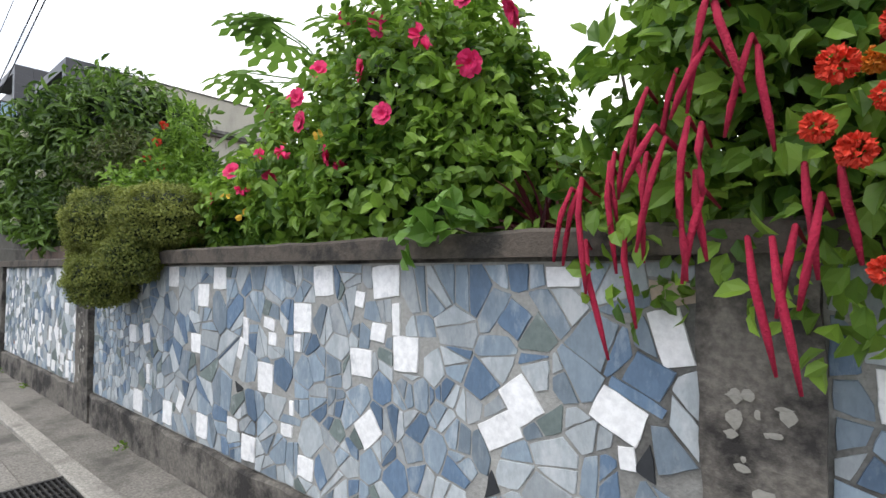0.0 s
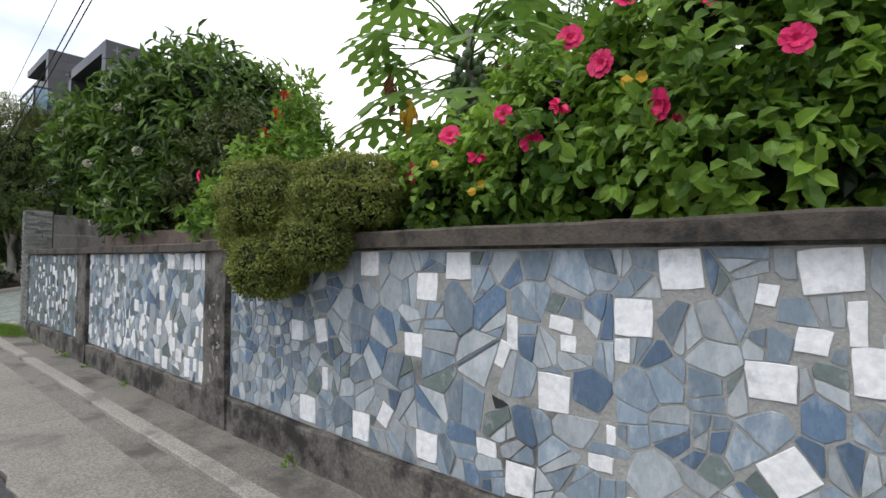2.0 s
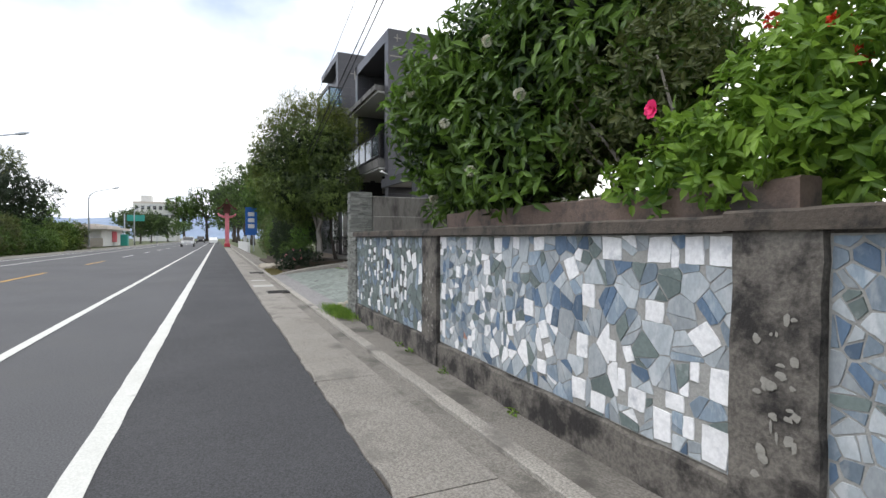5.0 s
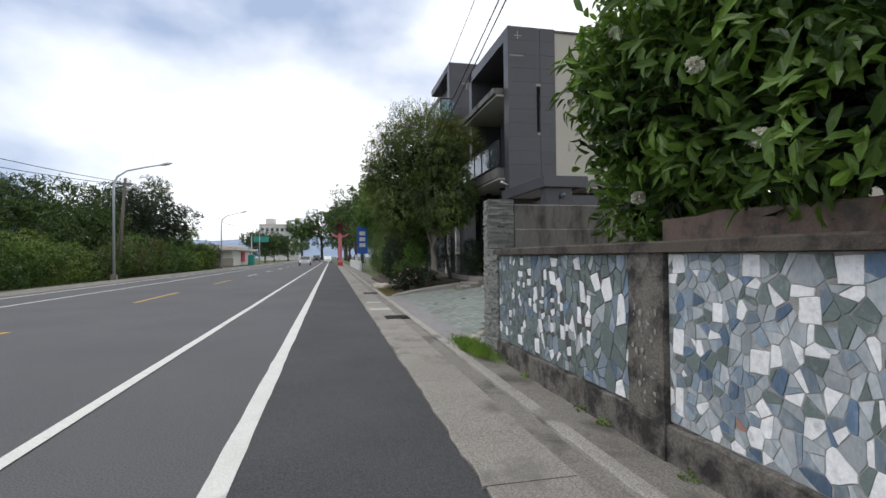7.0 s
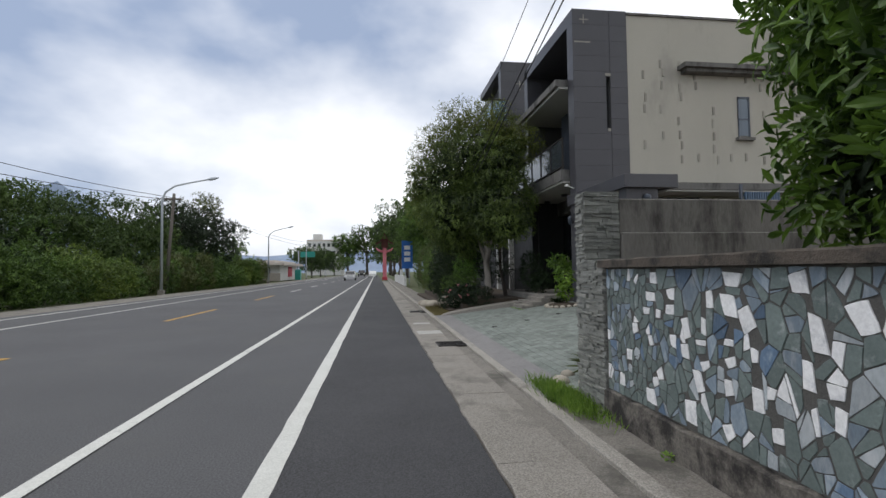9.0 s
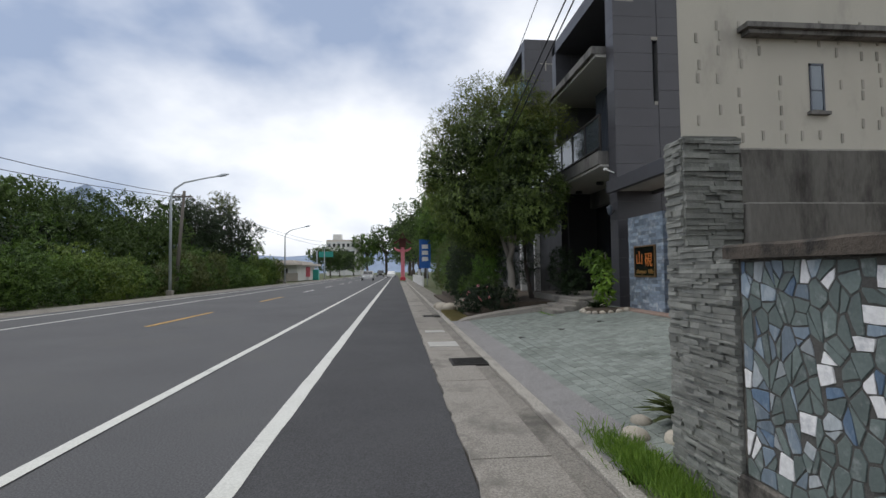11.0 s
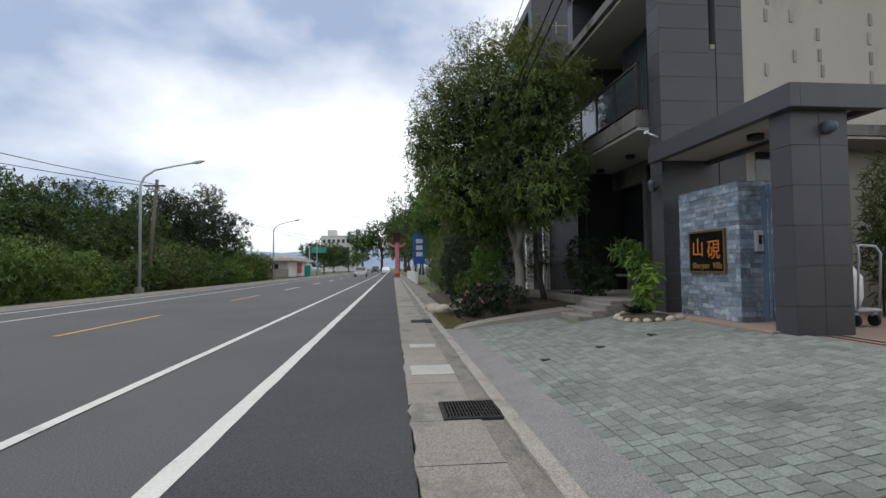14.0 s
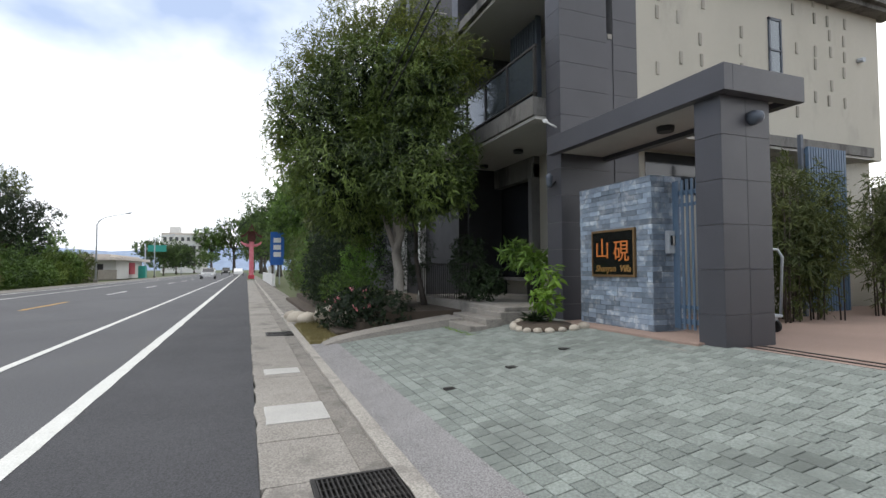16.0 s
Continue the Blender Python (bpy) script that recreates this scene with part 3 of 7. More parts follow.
part("coping", rough_bar(-11.62, -5.27, 1.395, 1.66, 1.312, 1.383, 3, 0.004), M["coping"], wall, "dark mossy concrete coping")
part("coping", rough_bar(-5.27, 4.5, 1.395, 1.66, 1.318, 1.402, 4, 0.004), M["coping"], wall, "dark mossy concrete coping")
part("plinth", rough_bar(-11.62, 4.5, 1.425, 1.50, -0.05, BOT - 0.004, 5, 0.012), M["old_concrete"], wall, "dirty concrete plinth with peeling patches")
PIL = [(-0.29, -0.045), (-5.25, -4.90), (-8.74, -8.36)]
for i, (a, b) in enumerate(PIL):
    bm = bmesh.new()
    vs = []
    r = random.Random(i)
    nz = 12
    for k in range(nz + 1):
        z = -0.05 + 1.37 * k / nz
        j = [r.uniform(-0.006, 0.006) for _ in range(4)]
        vs.append([bm.verts.new(c) for c in ((a + j[0], FACE + 0.05, z), (a + j[0], 1.418 + j[1], z), (b + j[2], 1.418 + j[3], z), (b + j[2], FACE + 0.05, z))])
    for p, q in zip(vs, vs[1:]):
        for k in range(3):
            bm.faces.new((p[k], p[k + 1], q[k + 1], q[k]))
    bmesh.ops.recalc_face_normals(bm, faces=bm.faces)
    pil = part("pilaster", bm, M["old_concrete"], wall, "stained concrete pilaster with flaked paint")
    for k in range(26):
        bm = bmesh.new()
        w, h = r.uniform(0.006, 0.024), r.uniform(0.006, 0.03)
        cx, cz = r.uniform(a + 0.06, b - 0.06), r.uniform(0.3, 1.0)
        c = bm.verts.new((cx, 1.4085, cz))
        ring = [bm.verts.new((cx + math.cos(t) * w * r.uniform(0.6, 1.2), 1.4095, cz + math.sin(t) * h * r.uniform(0.6, 1.2))) for t in (2 * math.pi * q / 9 for q in range(9))]
        for q in range(9):
            bm.faces.new((c, ring[q], ring[(q + 1) % 9]))
        bmesh.ops.recalc_face_normals(bm, faces=bm.faces)
        part("plaster_flake", bm, M["plaster"], pil)


def clip(poly, p, nrm):
    """Keeps the part of a convex polygon where (q - p) . nrm <= 0."""
    out = []
    for i, a in enumerate(poly):
        b = poly[(i + 1) % len(poly)]
        da, db = (a[0] - p[0]) * nrm[0] + (a[1] - p[1]) * nrm[1], (b[0] - p[0]) * nrm[0] + (b[1] - p[1]) * nrm[1]
        if da <= 0:
            out.append(a)
        if (da < 0 < db) or (db < 0 < da):
            t = da / (da - db)
            out.append((a[0] + (b[0] - a[0]) * t, a[1] + (b[1] - a[1]) * t))
    return out


def area(poly):
    return abs(sum(a[0] * b[1] - b[0] * a[1] for a, b in zip(poly, poly[1:] + poly[:1]))) / 2 if len(poly) > 2 else 0.0


def inset(poly, d):
    """Moves every side of a convex polygon inwards."""
    cx, cz = sum(p[0] for p in poly) / len(poly), sum(p[1] for p in poly) / len(poly)
    out = poly
    for a, b in zip(poly, poly[1:] + poly[:1]):
        ex, ez = b[0] - a[0], b[1] - a[1]
        ln = math.hypot(ex, ez)
        if ln < 1e-6:
            continue
        nx, nz = ez / ln, -ex / ln
        if (cx - a[0]) * nx + (cz - a[1]) * nz > 0:
            nx, nz = -nx, -nz
        out = clip(out, (a[0] - nx * d, a[1] - nz * d), (nx, nz))
        if len(out) < 3:
            return []
    return out


def broken_edges(poly, r, amount):
    """Adds a point or two to each side of a stone and shifts them, as a hammer leaves an edge."""
    out = []
    for a, b in zip(poly, poly[1:] + poly[:1]):
        out.append(a)
        ex, ez = b[0] - a[0], b[1] - a[1]
        ln = math.hypot(ex, ez)
        if ln < 0.03:
            continue
        for u in ((0.5,) if ln < 0.08 else (0.3, 0.68)):
            k = r.uniform(-amount, amount * 0.35) * min(1.0, 0.09 / ln)
            u += r.uniform(-0.1, 0.1)
            out.append((a[0] + ex * u - ez * k, a[1] + ez * u + ex * k))
    return out


def stone(poly, material, parent, r, depth=0.012, name="stone", base=FACE):
    """One flat stone: a bevelled prism standing a little proud of the mortar, a bit tilted."""
    poly = broken_edges(poly, r, 0.05)
    mx, mz = sum(q[0] for q in poly) / len(poly), sum(q[1] for q in poly) / len(poly)
    top = [(p[0] * 0.965 + 0.035 * mx, p[1] * 0.965 + 0.035 * mz) for p in poly]
    cx, cz = sum(p[0] for p in poly) / len(poly), sum(p[1] for p in poly) / len(poly)
    tx, tz = r.uniform(-0.03, 0.03), r.uniform(-0.03, 0.03)
    n = len(poly)
    vs = [(p[0], base, p[1]) for p in poly] + [(p[0], base - depth + 0.0015, p[1]) for p in poly] + [(p[0], base - depth + (p[0] - cx) * tx + (p[1] - cz) * tz, p[1]) for p in top]
    fs = [(i, (i + 1) % n, n + (i + 1) % n, n + i) for i in range(n)] + [(n + i, n + (i + 1) % n, 2 * n + (i + 1) % n, 2 * n + i) for i in range(n)] + [tuple(range(2 * n, 3 * n))]
    ob = mesh_from(name, vs, fs, material, parent)
    bm = bmesh.new()
    bm.from_mesh(ob.data)
    bmesh.ops.recalc_face_normals(bm, faces=bm.faces)
    bm.to_mesh(ob.data)
    bm.free()
    return ob


def panel(x0, x1, whites, darks, size, gap, palette, seed, tall=1.0, mortar="grout", label="", white_share=0.0, shard=0.13):
    """A crazy-stone panel: set pieces first, then broken stones fill the space round them."""
    r = random.Random(seed)
    pn = part("mosaic_panel", boxes((x0, x1, FACE, FACE + 0.02, BOT, TOP)), M[mortar], wall, label)
    fixed = []
    for lst, mk in ((whites, "white"), (darks, "dark")):
        for cx, cz, w, h, ang in lst:
            ca, sa = math.cos(radians(ang)), math.sin(radians(ang))
            q = []
            for ux, uz in ((-0.5, -0.5), (0.5, -0.5), (0.5, 0.5), (-0.5, 0.5)):
                ux, uz = ux * w * r.uniform(1.0 - shard, 1.03), uz * h * r.uniform(1.0 - shard, 1.03)
                q.append((cx + ux * ca - uz * sa, cz + ux * sa + uz * ca))
            if mk == "dark" and w < 0.09:
                q.pop(r.randrange(4))
            q = clip(clip(clip(clip(q, (x0 + 0.006, 0), (-1, 0)), (x1 - 0.006, 0), (1, 0)), (0, TOP - 0.004), (0, 1)), (0, BOT + 0.004), (0, -1))
            if len(q) > 2:
                fixed.append((q, mk))
    seeds = []
    tries = 0
    n = int((x1 - x0) * (TOP - BOT) / (size * size * 0.5))
    while len(seeds) < n and tries < n * 40:
        tries += 1
        p = (r.uniform(x0, x1), r.uniform(BOT, TOP))
        local = size * (0.62 + 0.55 * (0.5 + 0.5 * math.sin(p[0] * 2.3 + seed) * math.cos(p[1] * 4.1)))
        local *= 0.62 if p[0] < x0 + 0.75 else 1.0
        if all(((p[0] - s[0]) ** 2 + ((p[1] - s[1]) / tall) ** 2) > (local * 0.8) ** 2 for s in seeds):
            seeds.append(p)
    for s in seeds:
        poly = [(x0 + 0.005, BOT + 0.004), (x1 - 0.005, BOT + 0.004), (x1 - 0.005, TOP - 0.003), (x0 + 0.005, TOP - 0.003)]
        for o in seeds:
            if o is s or abs(o[0] - s[0]) > 5 * size:
                continue
            dx, dz = o[0] - s[0], (o[1] - s[1]) / (tall * tall)
            poly = clip(poly, ((s[0] + o[0]) / 2, (s[1] + o[1]) / 2), (dx, dz))
            if len(poly) < 3:
                break
        for q, _ in fixed:
            if len(poly) < 3:
                break
            best, ba = None, -1.0
            qc = (sum(p[0] for p in q) / len(q), sum(p[1] for p in q) / len(q))
            if max(abs(qc[0] - s[0]), abs(qc[1] - s[1])) > 0.5:
                continue
            for a, b in zip(q, q[1:] + q[:1]):
                nx, nz = b[1] - a[1], -(b[0] - a[0])
                if (qc[0] - a[0]) * nx + (qc[1] - a[1]) * nz > 0:
                    nx, nz = -nx, -nz
                c = clip(poly, a, (-nx, -nz))
                ca = area(c)
                if ca > ba:
                    best, ba = c, ca
            poly = best
        if len(poly) < 3:
            continue
        poly = inset(poly, gap * r.uniform(0.35, 0.75))
        if len(poly) < 3 or area(poly) < 0.0006:
            continue
        jit = [(p[0] + r.uniform(-0.003, 0.003), p[1] + r.uniform(-0.003, 0.003)) for p in poly]
        cells = [jit]
        for chance, least in ((0.62, 0.006), (0.45, 0.0045)):
            halves = []
            for cell in cells:
                if r.random() > chance or area(cell) < least:
                    halves.append(cell)
                    continue
                gx = sum(p[0] for p in cell) / len(cell) + r.uniform(-0.025, 0.025)
                gz = sum(p[1] for p in cell) / len(cell) + r.uniform(-0.025, 0.025)
                ga, g2 = r.uniform(0, math.pi), gap * 0.45
                nn = (math.cos(ga), math.sin(ga))
                halves += [clip(cell, (gx - nn[0] * g2, gz - nn[1] * g2), nn), clip(cell, (gx + nn[0] * g2, gz + nn[1] * g2), (-nn[0], -nn[1]))]
            cells = [c for c in halves if len(c) > 2]
        for cell in cells:
            if len(cell) < 3 or area(cell) < 0.0004:
                continue
            k = "white" if r.random() < white_share else r.choices([a for a, _ in palette], [b for _, b in palette])[0]
            stone(cell, M[k], pn, r, r.uniform(0.0032, 0.0062))
    for q, mk in fixed:
        stone(inset(q, gap * 0.25) or q, M["white"] if mk == "white" else M["black" if len(q) == 3 else "blue"], pn, r, 0.0065)
    return pn


W_B = [(-3.37, 1.235, 0.15, 0.135, 0), (-2.95, 1.13, 0.14, 0.14, -4), (-2.76, 1.235, 0.15, 0.135, 0), (-3.04, 0.84, 0.13, 0.12, 0), (-3.43, 0.36, 0.14, 0.15, 0), (-2.95, 0.37, 0.14, 0.15, 0), (-2.43, 0.36, 0.14, 0.14, 0), (-2.60, 0.45, 0.11, 0.07, 0), (-2.28, 0.74, 0.15, 0.16, 0), (-1.97, 1.06, 0.15, 0.14, 0), (-1.81, 1.235, 0.14, 0.14, 6), (-1.42, 1.235, 0.16, 0.14, 5), (-1.56, 0.90, 0.14, 0.12, 0), (-1.46, 1.03, 0.09, 0.08, -8), (-1.57, 1.16, 0.06, 0.07, -9), (-1.36, 1.09, 0.05, 0.13, 0), (-1.31, 0.96, 0.14, 0.14, 0), (-1.52, 0.64, 0.14, 0.13, 40)]
W_B2 = [(-2.09, 0.52, 0.10, 0.06, 0), (-1.94, 0.38, 0.13, 0.10, 0), (-2.05, 0.63, 0.04, 0.07, 0), (-3.92, 0.36, 0.16, 0.15, 0), (-4.04, 0.82, 0.13, 0.13, 0), (-3.80, 0.84, 0.11, 0.14, 12), (-3.75, 0.57, 0.06, 0.14, 0), (-2.47, 0.96, 0.06, 0.15, 0), (-2.25, 1.01, 0.11, 0.06, -10), (-2.22, 0.94, 0.07, 0.07, 0), (-2.01, 0.94, 0.06, 0.09, 0), (-2.52, 0.86, 0.06, 0.12, -20), (-3.24, 0.46, 0.09, 0.13, -25), (-0.66, 1.26, 0.12, 0.07, 0), (-0.36, 1.10, 0.09, 0.16, 15), (-0.81, 0.87, 0.12, 0.15, 35), (-0.89, 0.76, 0.16, 0.10, 30), (-0.50, 0.88, 0.15, 0.11, -25), (-0.48, 0.77, 0.05, 0.07, 5)]
D_B = [(-0.83, 1.12, 0.10, 0.10, -35), (-0.42, 1.00, 0.12, 0.10, -25), (-0.41, 0.77, 0.07, 0.10, -30), (-0.94, 0.58, 0.08, 0.08, 30), (-2.53, 0.67, 0.08, 0.07, 20)]
W_C = [(-8.26, 1.24, 0.12, 0.12, 0), (-7.72, 1.24, 0.12, 0.12, 0), (-7.23, 1.235, 0.13, 0.13, 0), (-6.69, 1.25, 0.13, 0.10, 0), (-6.34, 1.10, 0.12, 0.15, 25), (-5.99, 1.23, 0.16, 0.14, 0), (-5.66, 1.23, 0.15, 0.14, 0), (-5.46, 1.23, 0.11, 0.14, 0), (-5.325, 1.23, 0.13, 0.14, 0), (-6.18, 0.95, 0.13, 0.15, 0), (-7.41, 1.05, 0.12, 0.12, 0), (-7.68, 0.77, 0.13, 0.13, 0), (-6.81, 0.80, 0.13, 0.12, 0), (-6.23, 0.64, 0.11, 0.15, 0), (-6.63, 0.67, 0.10, 0.12, 20), (-6.57, 0.54, 0.09, 0.10, 25), (-5.40, 0.83, 0.13, 0.13, 40)]
W_C2 = [(-5.32, 0.64, 0.11, 0.16, 0), (-5.34, 0.36, 0.14, 0.17, 0), (-5.63, 0.36, 0.12, 0.17, 0), (-5.80, 0.44, 0.13, 0.12, 0), (-6.26, 0.37, 0.14, 0.14, 0), (-6.09, 0.34, 0.13, 0.12, 0), (-5.98, 0.66, 0.06, 0.14, 0), (-5.86, 0.67, 0.07, 0.09, 20), (-5.91, 0.52, 0.06, 0.13, 0), (-5.56, 0.50, 0.11, 0.09, 0), (-5.48, 0.40, 0.07, 0.12, 0), (-5.45, 0.67, 0.05, 0.10, 0), (-6.65, 0.42, 0.11, 0.10, 0), (-5.69, 0.92, 0.13, 0.12, 0), (-8.27, 0.77, 0.10, 0.16, 0), (-8.27, 0.41, 0.08, 0.18, 0), (-7.05, 0.6, 0.09, 0.1, 10), (-7.95, 0.98, 0.08, 0.11, 0)]
W_D = [(-10.83, 1.24, 0.13, 0.11, 0), (-10.86, 1.09, 0.16, 0.10, 0), (-10.61, 1.12, 0.11, 0.09, 8), (-10.62, 1.02, 0.12, 0.08, 0), (-10.93, 0.98, 0.10, 0.07, 0), (-10.77, 0.98, 0.09, 0.08, 0), (-10.21, 1.11, 0.09, 0.15, 0), (-10.01, 1.23, 0.18, 0.10, 0), (-10.05, 1.08, 0.15, 0.17, 10), (-9.90, 1.02, 0.14, 0.14, 30), (-10.45, 0.91, 0.10, 0.16, 18), (-10.27, 0.94, 0.08, 0.14, 0), (-11.1, 0.84, 0.12, 0.10, 20), (-10.88, 0.77, 0.09, 0.10, 20), (-10.60, 0.81, 0.09, 0.11, 0), (-10.47, 0.76, 0.10, 0.12, 0), (-10.05, 0.87, 0.12, 0.06, 0), (-10.27, 0.70, 0.11, 0.08, 20), (-10.04, 0.76, 0.10, 0.10, 20)]
W_D2 = [(-9.85, 0.82, 0.07, 0.10, 0), (-10.77, 0.55, 0.11, 0.10, 20), (-10.34, 0.58, 0.11, 0.19, 15), (-10.43, 0.38, 0.15, 0.16, 0), (-10.06, 0.61, 0.08, 0.12, 0), (-10.07, 0.37, 0.12, 0.13, 20), (-9.84, 0.60, 0.09, 0.14, 0), (-9.75, 0.65, 0.08, 0.08, 0), (-9.71, 0.44, 0.12, 0.10, 10), (-9.46, 0.99, 0.09, 0.22, 10), (-9.52, 0.78, 0.10, 0.18, 5), (-9.24, 1.07, 0.13, 0.19, 25), (-9.38, 0.75, 0.10, 0.10, 0), (-9.36, 0.62, 0.07, 0.16, 0), (-9.49, 0.59, 0.05, 0.19, 10), (-10.89, 0.36, 0.14, 0.12, 0), (-11.33, 0.4, 0.10, 0.12, 0), (-9.55, 1.22, 0.12, 0.14, 8), (-11.2, 0.62, 0.09, 0.12, 0)]
PAL_B = [("grey_a", 5.2), ("grey_b", 4.6), ("blue", 2.0), ("green_grey", 0.7), ("tan", 0.006)]
PAL_C = [("grey_a", 5), ("grey_b", 3.2), ("blue", 1.2), ("green_grey", 1.8), ("rust", 0.02)]
PAL_D = [("grey_b", 1.6), ("green_grey", 5), ("blue", 0.7), ("grey_a", 0.5)]
panel(-4.90, -0.29, W_B + W_B2, D_B, 0.165, 0.010, PAL_B, 11, 1.0, "grout", "blue-grey crazy marble panel with scattered white tiles")
panel(-8.36, -5.25, W_C + W_C2, [], 0.15, 0.007, PAL_C, 12, 1.1, "grout", "pale grey-blue crazy marble panel with white tiles", 0.10, 0.2)
panel(-11.58, -8.74, W_D + W_D2, [], 0.145, 0.010, PAL_D, 13, 1.5, "grout_dark", "dark green-grey crazy marble panel with white shards", 0.05, 0.5)
panel(-0.045, 2.2, [(0.10, 1.02, 0.13, 0.12, 0), (0.30, 0.86, 0.2, 0.1, -20)], [(0.2, 1.2, 0.15, 0.1, 20)], 0.16, 0.012, PAL_B, 14, 1.0, "grout", "blue-grey crazy marble panel with white tiles", 0.1)
tagged(link("garden_ground", boxes((-12.07, 40, 1.63, 40, 0.9, 1.12)), M["soil"]), "dark soil of the raised garden behind the wall", "soil", kind="structure")
tagged(link("upper_wall", rough_bar(-8.75, -5.15, 1.70, 1.86, 1.0, 1.555, 8, 0.012, 0.18), M["brown_wall"]), "mossy reddish-brown concrete upstand behind the coping", "wall", kind="structure")

# stone-clad corner pier and the side wall of the neighbour's yard
tagged(link("side_wall", boxes((-12.27, -12.09, 1.85, 9.0, 0.0, 2.0), (-12.09, -12.03, 1.85, 9.0, 0.0, 1.66), bevel=0.012), M["side_wall"]), "tall streaked concrete yard wall, cracked", "wall", kind="structure")
pier = thing("corner_pier", "corner pier clad in grey split-slate ledger stone", "stone pier", kind="structure")
part("pier_core", boxes((-12.25, -12.09, 1.50, 1.84, -0.05, 2.03), (-12.09, -11.62, 1.475, 1.60, -0.05, 1.375)), M["grout_dark"], pier)


def ledger_strips(parent, material, seed, name="ledger_stone", limit=300):
    """Courses of split stone on the road face and the two end faces of the pier."""
    r = random.Random(seed)
    count = 0
    faces = [("y", -12.25, -12.08, 1.485, 0.02, 2.05), ("y", -12.08, -11.60, 1.462, 0.02, 1.39), ("x+", 1.48, 1.84, -12.085, 1.39, 2.05), ("x-", 1.48, 1.84, -12.255, 0.02, 2.05)]
    rest_v, rest_f = [], []
    for kind_, a, b, plane, z0, z1 in faces:
        z = z0
        while z < z1 - 0.01:
            h = min(r.choice((0.014, 0.02, 0.026, 0.034)), z1 - z)
            s = a
            while s < b - 0.01:
                w = min(r.uniform(0.06, 0.2), b - s)
                if b - s - w < 0.05:
                    w = b - s
                d = r.uniform(0.008, 0.034)
                if kind_ == "y":
                    c = (s, s + w - 0.002, plane - d, plane + 0.02, z, z + h - 0.002)
                elif kind_ == "x+":
                    c = (plane - 0.02, plane + d, s, s + w - 0.002, z, z + h - 0.002)
                else:
                    c = (plane - d, plane + 0.02, s, s + w - 0.002, z, z + h - 0.002)
                x0, x1, y0, y1, q0, q1 = c
                j = [r.uniform(-0.004, 0.004) for _ in range(4)]
                vs = [(x0, y0 + j[0], q0), (x1, y0 + j[1], q0), (x1, y1, q0), (x0, y1, q0), (x0, y0 + j[2], q1), (x1, y0 + j[3], q1), (x1, y1, q1), (x0, y1, q1)]
                fs = [(0, 1, 5, 4), (1, 2, 6, 5), (2, 3, 7, 6), (3, 0, 4, 7), (4, 5, 6, 7), (3, 2, 1, 0)]
                if kind_ != "x-" and count < limit:
                    mesh_from(name, vs, fs, material, parent)
                    count += 1
                else:
                    o = len(rest_v)
                    rest_v += vs
                    rest_f += [tuple(i + o for i in f) for f in fs]
                s += w
            z += h
    return tagged(mesh_from("ledger_stone_rest", rest_v, rest_f, M["ledger_rest"], parent), kind="stuff")


ledger_strips(pier, M["ledger"], 6)
part("pier_cap", rough_bar(-12.26, -12.075, 1.475, 1.84, 2.045, 2.06, 9, 0.004, 0.06), M["ledger"], pier)


# ---- driveway ----
def drive_z(x, y):
    """Height of the sloping forecourt."""
    return max(0.02, min(0.43, 0.02 + (y - 1.25) * 0.122))


def slope_sheet(name, x0, x1, y0, y1, material, label, category, lift=0.0, nx=8, ny=8):
    bm = bmesh.new()
    vs = [[bm.verts.new((x0 + (x1 - x0) * i / nx, y0 + (y1 - y0) * j / ny, drive_z(0, y0 + (y1 - y0) * j / ny) + lift)) for j in range(ny + 1)] for i in range(nx + 1)]
    for i in range(nx):
        for j in range(ny):
            bm.faces.new((vs[i][j], vs[i + 1][j], vs[i + 1][j + 1], vs[i][j + 1]))
    return tagged(link(name, bm, material), label, category, kind="structure")


forecourt = slope_sheet("forecourt", -21.5, -12.27, 1.10, 4.75, M["joint"], "sloping forecourt paved with grey-green slate setts", "paving")
slope_sheet("gravel_edge", -21.7, -12.27, 1.10, 1.50, M["aggregate"], "washed gravel concrete border of the forecourt", "paving", 0.017)
tagged(link("inner_drive", boxes((-19.9, -12.27, 4.75, 24, 0.2, 0.428)), M["drive_red"]), "pinkish concrete drive inside the gate", "drive", kind="structure")
tagged(link("drive_rail", boxes((-17.2, -12.3, 4.84, 4.875, 0.43, 0.436), (-17.2, -12.3, 5.0, 5.035, 0.43, 0.436)), M["iron"]), "two rusty sliding-gate rails set in the drive", "gate rail")


# ---- villa ----
villa = thing("villa", "modern villa of dark grey tile and beige render, three storeys", "house", kind="structure")
GZ = 0.45


